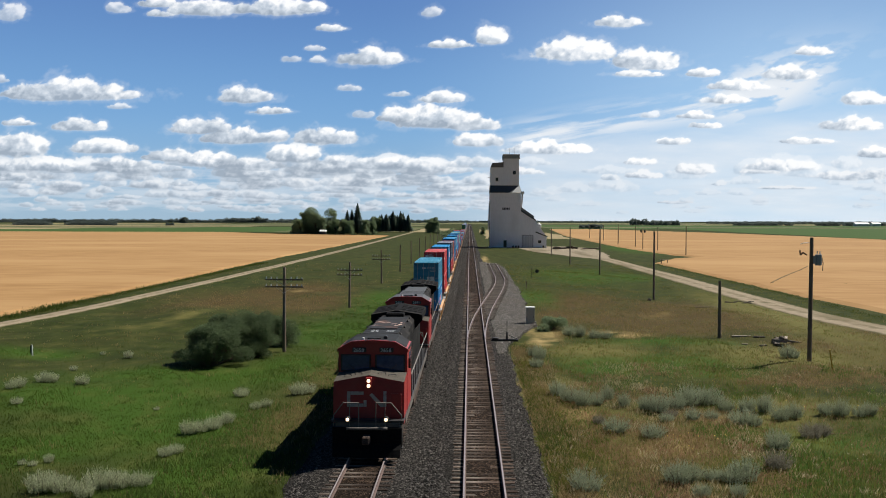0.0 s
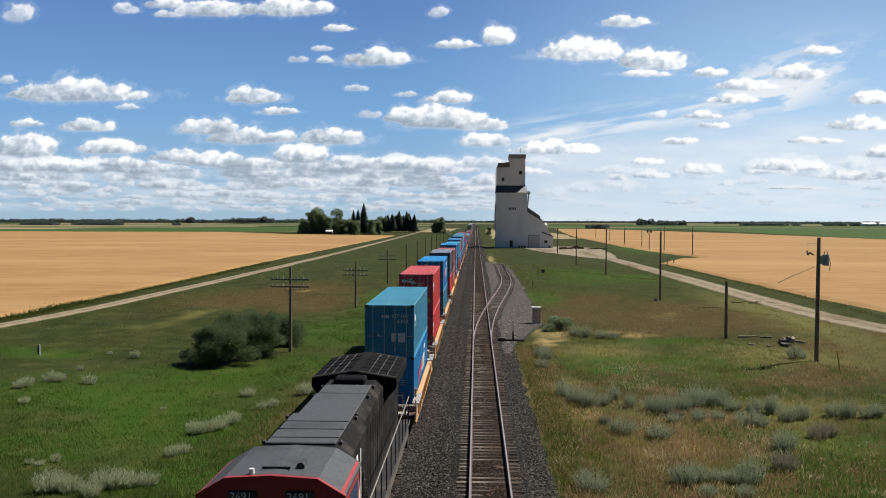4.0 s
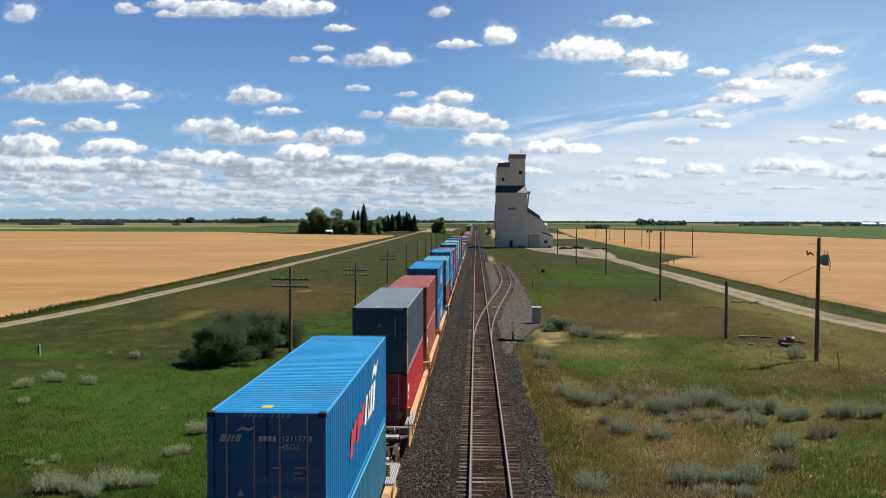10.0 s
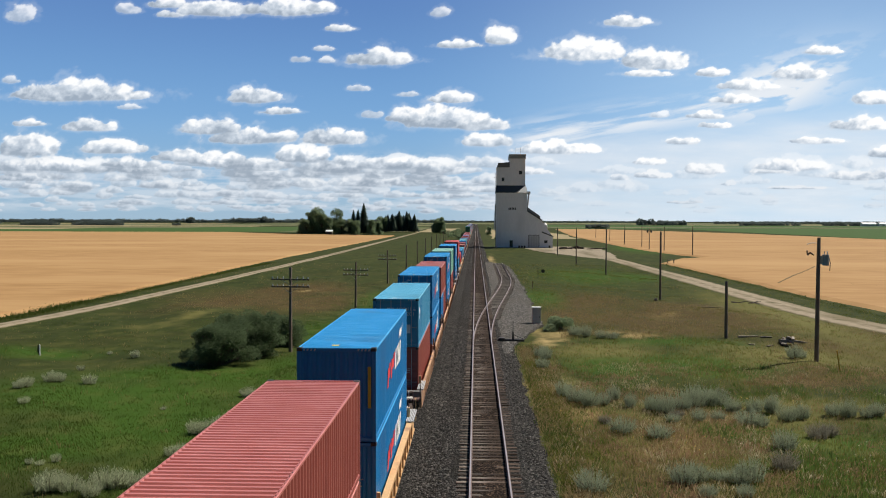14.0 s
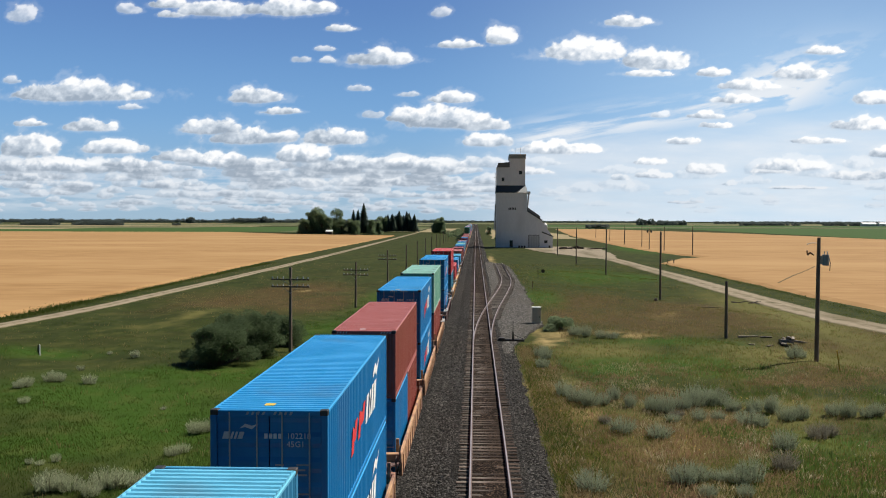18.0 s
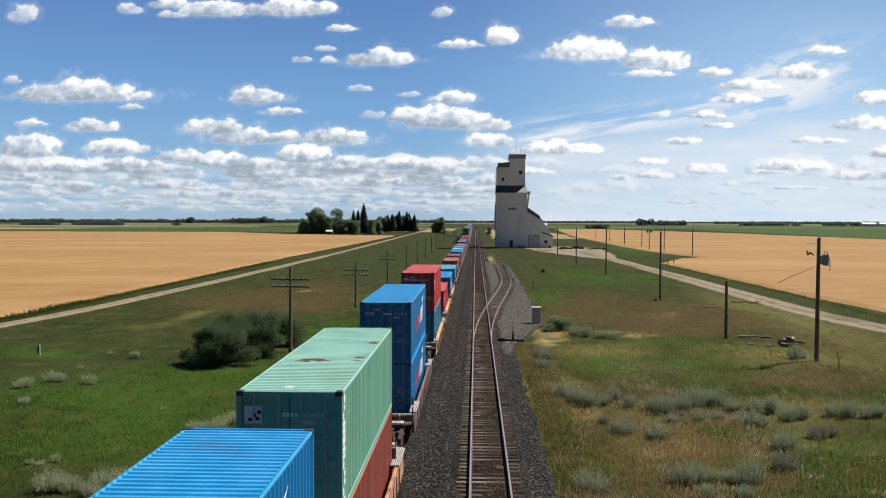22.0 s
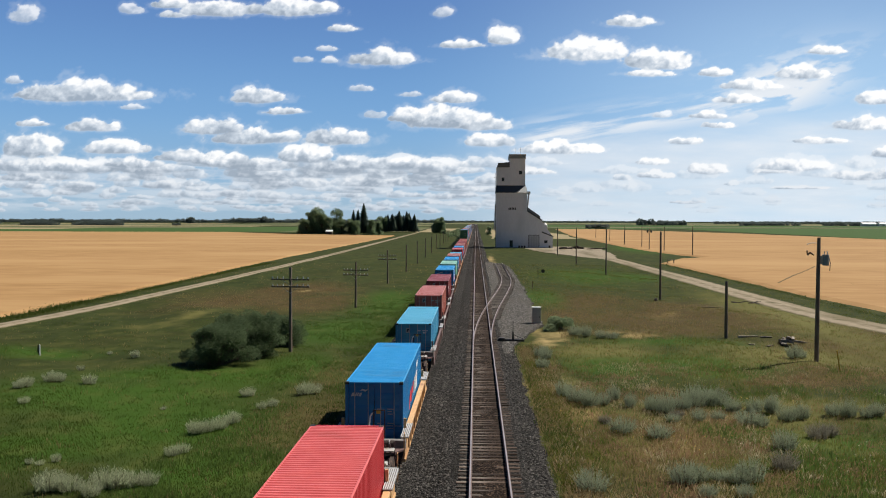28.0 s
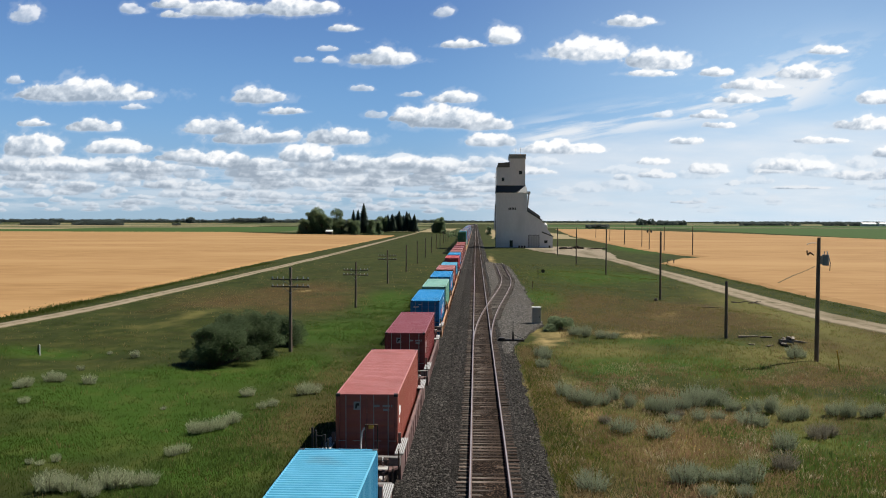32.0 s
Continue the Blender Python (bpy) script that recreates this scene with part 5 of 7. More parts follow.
        part("side_window", boxed(s * 1.525 - 0.006, s * 1.525 + 0.006, CY0 + 0.9, CY1 - 0.3, 3.25, 3.95), sky_painted_glass, cab, "dark side window with sky reflection painted in")
        part("wiper", tubes([(s * 0.75, CY0 - 0.06, 3.28), (s * 1.05, CY0 - 0.08, 3.55)], 0.012), black_steel, cab)
        part("mirror", boxed(s * 1.58 - 0.05, s * 1.58 + 0.05, CY0 + 0.55, CY0 + 0.62, 3.3, 3.75, bevel=0.01), black_steel, cab)
    part("beacon", tube(bmesh.new(), (-0.45, CY0 + 0.2, RF), (-0.45, CY0 + 0.2, RF + 0.16), 0.055, seg=10), white_paint, cab)
    part("horn", tube(bmesh.new(), (0.5, CY0 + 1.1, RF + 0.10), (0.5, CY0 + 0.6, RF + 0.10), 0.05, 0.09, seg=10), black_steel, cab)
    # hood sections behind the cab
    def hood(y0, y1, w, z, mat, lab, name="hood", c=0.28):
        return part(name, prismed([(-w, DECK), (w, DECK), (w, z - c), (w - c, z), (-w + c, z), (-w, z - c)], y0, y1, "y"), mat, lo, lab)
    h1 = hood(5.2, 9.3, 1.22, 4.46, hood_black, "black equipment hood", c=0.34)
    part("roof_hatch", boxed(-0.86, 0.86, 5.9, 9.2, 4.46, 4.52, bevel=0.02), roof_mat, h1, "grey roof hatch")
    if scarred:
        part("roof_hatch", boxed(-0.70, 0.66, 7.7, 9.1, 4.522, 4.545), peeled, h1, "hatch with peeling pinkish paint")
        rnd = random.Random(17)
        for x, y, a, b in ((-0.45, 9.75, 0.30, 0.10), (0.05, 9.62, 0.22, 0.07), (0.42, 9.9, 0.32, 0.22), (0.62, 10.3, 0.10, 0.25), (0.30, 10.75, 0.16, 0.08), (-0.20, 11.3, 0.34, 0.10), (-0.50, 11.55, 0.20, 0.06), (-0.62, 9.0, 0.22, 0.06), (0.55, 8.9, 0.14, 0.08), (0.62, 11.1, 0.08, 0.16)):
            bm = bmesh.new()
            bm.faces.new([bm.verts.new((x + a * rnd.uniform(0.6, 1.25) * math.cos(k * 0.63), y + b * rnd.uniform(0.55, 1.35) * math.sin(k * 0.63), 4.434 if y > 9.4 else 4.548)) for k in range(10)])
            part("bare_primer", bm, flake, lo, "peeled patch of pinkish primer")
        for x, y in ((-0.55, 7.0), (-0.35, 7.05), (-0.55, 6.55), (-0.35, 6.6)):
            for k in range(4):
                part("stencil_bar", boxed(x + 0.04 * k, x + 0.055 * k + 0.012, y, y + 0.16, 4.522, 4.526), dull_white, h1)
        for y in (6.5, 6.75, 7.0):
            part("stencil_bar", boxed(0.25, 0.62, y, y + 0.05, 4.522, 4.526), dull_white, h1)
    h2 = hood(9.3, 15.4, 1.05, 4.36, hood_black, "black engine hood", c=0.26)
    part("roof_hatch", boxed(-0.80, 0.80, 9.45, 12.6, 4.36, 4.43, bevel=0.02), peeled if scarred else roof_mat, h2, "hatch with peeling pinkish paint" if scarred else "grey roof hatch")
    part("roof_hatch", boxed(-0.78, 0.78, 12.75, 14.2, 4.36, 4.41, bevel=0.02), roof_mat, h2, "grey roof hatch")
    st = part("exhaust_box", boxed(-0.52, 0.52, 14.35, 15.2, 4.36, 4.58, bevel=0.05), sooty, h2)
    part("stack_mouth", boxed(-0.42, 0.42, 14.45, 15.1, 4.575, 4.59), grille, st)
    for k in range(9):
        for s in (-1, 1):
            part("hood_door", boxed(s * 1.055 - 0.012, s * 1.055 + 0.012, 9.5 + k * 0.65, 10.08 + k * 0.65, 1.75, 3.75, bevel=0.006), hood_black, h2)
    for s in (-1, 1):
        for y, y1, z0, z1 in ((6.0, 6.12, 2.2, 3.8), (6.12, 6.75, 3.64, 3.8), (6.12, 6.75, 2.2, 2.36), (6.95, 7.09, 2.2, 3.9), (7.75, 7.89, 2.2, 3.9)):
            part("emblem", boxed(s * 1.225 - 0.004, s * 1.225 + 0.006, y, y1, z0, z1), white_paint, h1, "white painted bar")
        bm = bmesh.new()
        bm.faces.new([bm.verts.new((s * 1.229, y, z)) for y, z in ((7.09, 3.9), (7.25, 3.9), (7.75, 2.2), (7.60, 2.2))])
        part("emblem", bm, white_paint, h1, "white painted slanted bar")
        for k in range(4):
            part("side_pipe", tubes([(s * 1.26, 8.1 + 0.3 * k, 1.6), (s * 1.26, 8.1 + 0.3 * k, 3.2 - 0.3 * k)], 0.03), frame_grey, h1)
    for k in range(3):
        part("roof_seam", boxed(-0.87, 0.87, 6.4 + k * 0.9, 6.44 + k * 0.9, 4.521, 4.535), black_steel, h1)
    for s in (-1, 1):
        for y in (6.1, 8.9):
            part("lifting_lug", tube(bmesh.new(), (s * 0.95, y, 4.46), (s * 0.95, y + 0.12, 4.46), 0.05, seg=8), black_steel, h1)
        for y in (9.7, 12.4, 14.0):
            part("lifting_lug", tube(bmesh.new(), (s * 0.86, y, 4.36), (s * 0.86, y + 0.12, 4.36), 0.05, seg=8), black_steel, h2)
        part("roof_rib", boxed(s * 0.3 - 0.02, s * 0.3 + 0.02, CY0 + 0.4, CY1, RF + 0.03, RF + 0.07), roof_mat, cab)
    part("antenna", boxed(-0.3, 0.3, CY0 + 0.5, CY0 + 0.55, RF + 0.06, RF + 0.12), black_steel, cab)
    h3 = hood(15.4, 21.4, 1.05, 3.9, hood_black, "black radiator hood", c=0.1)
    rw = part("radiator_wing", prismed([(-1.05, 3.55), (1.05, 3.55), (1.49, 4.06), (1.49, 4.38), (0.12, 4.60), (-0.12, 4.60), (-1.49, 4.38), (-1.49, 4.06)], 15.6, 20.2, "y"), sooty, lo, "black overhanging radiator section")
    for s in (-1, 1):
        part("grille", (lambda bm: (bm.faces.new([bm.verts.new(v) for v in ((s * 0.16, 15.75, 4.602), (s * 1.44, 15.75, 4.399), (s * 1.44, 20.05, 4.399), (s * 0.16, 20.05, 4.602))]), bm)[1])(bmesh.new()), grille, rw)
        for k in range(6):
            y = 15.75 + k * 0.86
            part("grille_bar", tubes([(s * 0.16, y, 4.608), (s * 1.44, y, 4.405)], 0.02, 4), frame_grey if k in (0, 5) else hood_black, rw)
        for k in range(1, 4):
            x = 0.16 + 0.325 * k
            part("grille_bar", tubes([(s * x, 15.75, 4.608 - 0.203 * k / 4), (s * x, 20.05, 4.608 - 0.203 * k / 4)], 0.014, 4), roof_mat, rw)
    part("centre_strip", boxed(-0.15, 0.15, 15.6, 20.2, 4.602, 4.622), sooty, rw)
    # side rails with stanchions
    for s in (-1, 1):
        rl = part("handrail", tubes([(s * 1.50, 5.7, 2.62), (s * 1.50, 21.3, 2.62)], 0.022), handrail_mat, lo)
        for k in range(11):
            part("stanchion", tubes([(s * 1.50, 5.9 + k * 1.52, DECK), (s * 1.50, 5.9 + k * 1.52, 2.62)], 0.02), black_steel, rl)
        part("end_rail", tubes([(s * 0.35, L - 0.7, DECK), (s * 0.35, L - 0.7, 2.6), (s * 1.2, L - 0.7, 2.6), (s * 1.47, L - 0.75, 0.6)], 0.02), handrail_mat, lo)
        part("rear_step", boxed(s * 1.45 - 0.25 * (s > 0), s * 1.45 + 0.25 * (s < 0), L - 1.1, L - 0.6, 0.5, 1.4), black_steel, lo)
    part("coupler", boxed(-0.16, 0.16, L - 0.5, L + 0.1, 0.68, 1.0, bevel=0.04), dirty_steel, lo)
    part("rear_pilot", boxed(-1.45, 1.45, L - 0.62, L - 0.5, 0.5, 1.5, bevel=0.02), black_steel, lo)
    # two three-axle bogies
    for yc in (4.9, 17.4):
        for s in (-1, 1):
            part("side_frame", prismed([(yc - 2.6, 0.40), (yc - 2.5, 0.85), (yc - 0.5, 0.98), (yc + 0.5, 0.98), (yc + 2.5, 0.85), (yc + 2.6, 0.40), (yc + 1.4, 0.32), (yc, 0.25), (yc - 1.4, 0.32)], s * 1.12 - 0.09, s * 1.12 + 0.09), dirty_steel, lo)
        for dy in (-2.0, 0, 2.0):
            SPIN.append((part("wheelset", cached(("drive_wheelset",), lambda: wheelset_mesh(0.53, 1.1)), dirty_steel, lo, at=pose(0, yc + dy, 0.53)), yc + dy, 0.53, True))
    return lo


MOVING.append((locomotive("2658", True), TRAIN_X, 36.8, 0))
MOVING.append((locomotive("2691", False), TRAIN_X, 59.5, 0))

# ---------------- grain elevator ----------------
elev_wall = surf("elevator_white_siding", (0.74, 0.75, 0.78), (0.80, 0.81, 0.83), 5.0, 0.7, bump=0.05, stain=(0.69, 0.70, 0.72), amount=0.3, stretch=(1, 1, 0.3))
elev_roof = surf("elevator_dark_roof", (0.045, 0.05, 0.055), (0.07, 0.075, 0.08), 2.0, 0.6, bump=0.05)
elev_trim = surf("elevator_trim", (0.66, 0.67, 0.66), (0.74, 0.74, 0.73), 2.0, 0.6, bump=0.05)
dark_open = surf("dark_pane", (0.03, 0.033, 0.036), (0.05, 0.052, 0.056), 0.5, 0.2, bump=0)
grey_door = surf("grey_sheet_door", (0.44, 0.45, 0.46), (0.50, 0.51, 0.52), 1.0, 0.6, bump=0.05)
silver = surf("silver_bin", (0.34, 0.35, 0.36), (0.42, 0.42, 0.43), 0.8, 0.6, metal=0.3, bump=0.05)


def grain_elevator():
    e = thing("grain_elevator", "tall white prairie grain elevator with dark roofs beside the track", "building", at=pose(0, 330, GZ))
    Z = -GZ
    D = 13.0
    body = part("wall", prismed([(7.4, -0.2), (18.6, -0.2), (18.6, 19.6 + Z), (7.4, 19.6 + Z)], 0, D, "y"), elev_wall, e)
    part("drip_edge", boxed(7.3, 18.7, -0.08, 0.0, 19.45 + Z, 19.72 + Z), elev_trim, body)
    for k in range(8):
        part("siding_seam", boxed(7.4, 18.6, -0.012, 0.0, 2.4 * k + 1.6, 2.4 * k + 1.66), elev_trim, body)
    # shoulder roof that rises from the main block to the headhouse
    bm = bmesh.new()
    lo = [bm.verts.new(v) for v in ((7.2, -0.3, 19.6 + Z), (18.8, -0.3, 19.6 + Z), (18.8, D + 0.3, 19.6 + Z), (7.2, D + 0.3, 19.6 + Z))]
    hi = [bm.verts.new(v) for v in ((7.5, 2.6, 22.6 + Z), (18.2, 2.6, 22.6 + Z), (18.2, D - 2.6, 22.6 + Z), (7.5, D - 2.6, 22.6 + Z))]
    bm.faces.new(lo[::-1]), bm.faces.new(hi)
    for i in range(4):
        bm.faces.new((lo[i], lo[(i + 1) % 4], hi[(i + 1) % 4], hi[i]))
    bmesh.ops.recalc_face_normals(bm, faces=bm.faces[:])
    part("shoulder_roof", bm, elev_roof, e, "dark sloping metal roof")
    # pale triangle laid over the right end of the dark front slope
    bm = bmesh.new()
    bm.faces.new([bm.verts.new(v) for v in ((15.2, -0.33, 19.64 + Z), (18.75, -0.33, 19.64 + Z), (18.2, 2.5, 22.62 + Z))])
    part("slope_triangle", bm, surf("pale_triangle", (0.40, 0.42, 0.41), (0.48, 0.49, 0.47), 1.0, 0.6), e, "pale grey triangle on the roof slope")
    head = part("headhouse", boxed(7.6, 18.0, 2.0, D - 2.0, 22.3 + Z, 28.8 + Z), elev_wall, e, "upper storey in white siding")
    part("head_roof", prismed([(7.5, 28.8 + Z), (12.3, 28.8 + Z), (12.3, 30.8 + Z), (8.2, 30.5 + Z)], 1.8, D - 1.8, "y"), surf("faded_roof", (0.125, 0.125, 0.118), (0.17, 0.168, 0.158), 2.0, 0.7, bump=0.05, stain=(0.09, 0.08, 0.07)), e, "faded grey-brown metal roof")
    cup = part("cupola", boxed(12.3, 18.0, 2.0, D - 2.0, 28.8 + Z, 32.2 + Z), elev_wall, e)
    part("cupola_roof", prismed([(12.1, 32.0 + Z), (18.2, 32.0 + Z), (18.2, 33.5 + Z), (12.1, 33.7 + Z)], 1.8, D - 1.8, "y"), surf("cupola_cap", (0.20, 0.21, 0.20), (0.27, 0.28, 0.26), 1.5, 0.6, stain=(0.4, 0.4, 0.38)), e, "weathered grey cap")
    part("roof_rim", boxed(12.0, 18.3, 1.72, 1.80, 33.45 + Z, 33.72 + Z), elev_trim, e, "pale metal rim")
    part("roof_rim", boxed(12.0, 18.3, 1.72, 1.80, 31.95 + Z, 32.12 + Z), elev_trim, e, "pale metal rim")
    part("roof_rim", boxed(7.5, 12.3, 1.72, 1.80, 28.72 + Z, 28.92 + Z), elev_trim, e, "pale metal rim")
    part("conveyor_housing", prismed([(18.7, 13.3 + Z), (23.6, 10.2 + Z), (23.6, 11.1 + Z), (18.7, 14.6 + Z)], 2.5, 4.2, "y"), surf("grey_housing", (0.12, 0.13, 0.125), (0.17, 0.18, 0.172), 0.8, 0.6), e, "grey sloping conveyor housing")
    part("corner_pipe", tubes([(7.2, -0.15, 0.2), (7.2, -0.15, 17.0)], 0.09), dark_open, e, "dark pipe up the corner")
    part("catwalk", boxed(18.0, 19.9, 3.0, 4.9, 20.05 + Z, 20.15 + Z), dark_open, e, "small dark catwalk")
    for x in (13.2, 14.6, 16.3):
        part("lightning_rod", tubes([(x, 4, 33.5 + Z), (x, 4, 36.2 + Z)], 0.05), elev_trim, e)
    for x0, x1, z0, z1, yy in ((9.3, 10.5, 23.7, 25.3, 2.0), (15.6, 17.0, 26.2, 27.8, 2.0)):
        w = part("window", boxed(x0, x1, yy - 0.10, yy, z0 + Z, z1 + Z), elev_trim, head)
        part("pane", boxed(x0 + 0.15, x1 - 0.15, yy - 0.13, yy - 0.10, z0 + Z + 0.15, z1 + Z - 0.15), dark_open, w, "dark pane")
    part("ladder", tubes([(7.15, 3, 21 + Z), (7.15, 3, 27 + Z)], 0.06), elev_trim, e)
    part("platform", boxed(6.6, 7.6, 2.6, 3.6, 25.2 + Z, 25.35 + Z), elev_trim, e)
    # drive shed with stepped roof
    sh = part("drive_shed", prismed([(18.6, -0.2), (28.0, -0.2), (28.0, 3.6 + Z), (24.0, 9.4 + Z), (18.6, 12.8 + Z)], 0.4, D - 1, "y"), elev_wall, e, "lean-to in white siding")
    part("shed_roof", prismed([(18.6, 12.8 + Z), (24.1, 9.4 + Z), (24.3, 9.7 + Z), (18.6, 13.5 + Z)], 0.1, D - 0.7, "y"), elev_roof, e, "dark lean-to roof")
    part("shed_roof", prismed([(24.0, 9.3 + Z - 4.2), (28.2, 3.5 + Z), (28.4, 3.8 + Z), (24.0, 9.7 + Z - 4.1)], 0.1, D - 0.7, "y"), elev_roof, e, "dark lean-to roof")
    d = part("sliding_door", boxed(19.2, 23.0, 0.28, 0.4, 0.1, 4.6), grey_door, e, "grey sheet metal door")
    for k in range(6):
        part("door_rib", boxed(19.3 + k * 0.62, 19.38 + k * 0.62, 0.24, 0.28, 0.1, 4.6), elev_trim, d)
    part("door_frame", boxed(19.05, 23.15, 0.30, 0.395, 0.1, 4.75), dark_open, d, "dark door surround")
    dd = part("door", boxed(12.2, 13.6, -0.1, 0.0, 0.2, 2.9), elev_trim, e)
    part("door_leaf", boxed(12.35, 13.45, -0.13, -0.1, 0.25, 2.75), dark_open, dd, "dark door leaf")
    w = part("window", boxed(24.8, 26.2, 0.3, 0.4, 1.7, 2.9), elev_trim, e)
    part("pane", boxed(24.95, 26.05, 0.27, 0.3, 1.82, 2.78), dark_open, w, "dark pane")
    for k in range(5):
        part("sign_bar", boxed(11.9 + k * 0.56, 12.3 + k * 0.56, -0.05, 0.0, 13.4 + Z, 14.2 + Z), dark_open, e, "dark illegible sign letter")
    # spouting at the side
    part("spout", tubes([(19.4, 4, 19.6 + Z), (19.2, 4, 16.5 + Z), (18.7, 4, 13.0 + Z)], 0.35), silver, e)
    part("spout_head", boxed(18.6, 20.0, 3.4, 4.6, 19.2 + Z, 20.0 + Z), silver, e)
    part("loading_pipe", tubes([(7.2, 6, 16), (6.9, 6, 6.5)], 0.18), elev_trim, e)
    b = part("hopper_bin", tube(tube(bmesh.new(), (25.8, 9, 6.5 + Z), (25.8, 9, 8.0 + Z), 0.95, seg=14), (25.8, 9, 8.0 + Z), (25.8, 9, 8.7 + Z), 0.95, 0.2, seg=14), silver, e, "silver metal bin")
    part("foundation", boxed(7.2, 28.2, -0.06, D, -0.4, 0.28), surf("concrete", (0.36, 0.35, 0.33), (0.44, 0.43, 0.40), 1.0, 0.9), e)
    return e


grain_elevator()

# ---------------- poles ----------------
pole_wood = surf("pole_wood", (0.14, 0.105, 0.082), (0.23, 0.185, 0.15), 1.0, 0.9, bump=0.3, stain=(0.20, 0.17, 0.15), amount=0.3, stretch=(1, 1, 0.1))
glass_white = surf("insulator", (0.55, 0.58, 0.58), (0.65, 0.68, 0.68), 0.1, 0.2, bump=0)


def telegraph_pole(h):
    p = thing("telegraph_pole", "old dark wooden telegraph pole with two crossarms", "utility pole", "telegraph poles along the line")
    part("post", tube(bmesh.new(), (0, 0, -0.6), (0, 0, h), 0.15, 0.10, seg=10), pole_wood, p)
    for z in (h - 1.02, h - 1.58):
        a = part("crossarm", boxed(-1.5, 1.5, -0.17, -0.07, z, z + 0.12, bevel=0.01), pole_wood, p)
        for k in (-1.38, -1.0, -0.55, 0.55, 1.0, 1.38):
            part("insulator", tube(bmesh.new(), (k, -0.12, z + 0.12), (k, -0.12, z + 0.28), 0.05, 0.03, seg=6), glass_white, a)
        for s in (-1, 1):
            part("brace", tubes([(0, -0.15, z - 0.45), (s * 0.6, -0.15, z)], 0.018, 4), galvanised, a)
    return p


tp = telegraph_pole(6.7)
tp.matrix_basis = pose(-14.4, 69.7, GZ, 0, 0.3, 0)
tq = telegraph_pole(5.4)
tq.matrix_basis = pose(-14.1, 105.7, GZ, 0, 0.6, 0)
copy_thing(tq, pose(-14.3, 146.5, GZ, 0, -0.5, 0))
for k in range(9):
    p = thing("telegraph_pole", "old dark wooden telegraph pole without arms", "utility pole", "telegraph poles along the line", at=pose(-13.7, 178 + 34 * k, GZ, 0, 0.4 * (-1) ** k, 0))
    part("post", tube(bmesh.new(), (0, 0, -0.6), (0, 0, 5.3), 0.14, 0.10, seg=8), pole_wood, p)


def plain_pole(x, y, h, lean, label, r=0.15):
    p = thing("utility_pole", label, "utility pole", "bare poles in the grass", at=pose(x, y, GZ, 0, lean, 0))
    part("post", tube(bmesh.new(), (0, 0, -0.6), (0, 0, h), r, r * 0.75, seg=10), pole_wood, p)
    return p


plain_pole(22.2, 80.7, 5.0, -0.2, "short bare wooden pole stub in grass", 0.16)
plain_pole(24.2, 119.3, 8.9, 0, "tall bare wooden pole in grass")
plain_pole(24.5, 170.9, 8.7, 0.2, "tall bare wooden pole in grass")
plain_pole(23.7, 214.1, 8.5, 0, "tall bare wooden pole in grass")
plain_pole(62.6, 263.5, 8.6, 0, "tall bare wooden pole at the field edge")
plain_pole(60.7, 372, 6.0, 0, "short bare wooden pole at the field edge")
for y in (262, 300, 345, 390, 440, 500):
    plain_pole(23.6 + (y - 262) * 0.05 if y < 300 else 62 + (y - 300) * 0.02, y, 8.0, 0, "distant bare wooden pole")


def transformer_pole():
    p = thing("transformer_pole", "dark wooden pole with grey transformer and small bracket", "utility pole", at=pose(25.2, 67.5, GZ, 0, 0.25, 0))
    part("post", tube(bmesh.new(), (0, 0, -0.6), (0, 0, 9.15), 0.17, 0.13, seg=12), pole_wood, p)
    t = part("transformer", tube(bmesh.new(), (0.52, 0, 7.1), (0.52, 0, 7.9), 0.24, seg=16), surf("transformer_grey", (0.24, 0.27, 0.29), (0.30, 0.33, 0.35), 0.5, 0.5), p, "grey metal transformer can")
    for k in (-0.1, 0.1):
        part("bushing", tube(bmesh.new(), (0.52 + k, 0, 7.9), (0.52 + k, 0, 8.15), 0.035, seg=6), glass_white, t)
    part("hanger", boxed(0.1, 0.32, -0.06, 0.06, 7.2, 7.8), galvanised, p)
    part("drop_wire", tubes([(0.76, 0, 7.7), (0.86, 0, 7.3), (0.84, 0, 6.7)], 0.03, 5), black_steel, p)
    part("cutout_bracket", tubes([(0, 0, 8.75), (-0.55, 0, 8.75), (-0.85, 0, 8.65)], 0.03, 5), galvanised, p)
    part("cutout", tubes([(-0.85, 0, 8.2), (-0.8, 0, 7.85), (-0.6, 0, 8.05), (-0.35, 0, 7.85)], 0.06, 6), surf("brown_ceramic", (0.22, 0.11, 0.05), (0.3, 0.16, 0.08), 0.2, 0.3), p, "brown ceramic cutout")
    return p


transformer_pole()


def twin_pole():
    p = thing("equipment_pole", "wooden pole with two small grey cans by the field", "utility pole", at=pose(59.2, 311, GZ))
    part("post", tube(bmesh.new(), (0, 0, -0.5), (0, 0, 7.4), 0.15, 0.12, seg=8), pole_wood, p)
    for s in (-1, 1):
        part("can", tube(bmesh.new(), (s * 0.6, 0, 6.0), (s * 0.6, 0, 6.8), 0.3, seg=10), black_steel, p)


twin_pole()


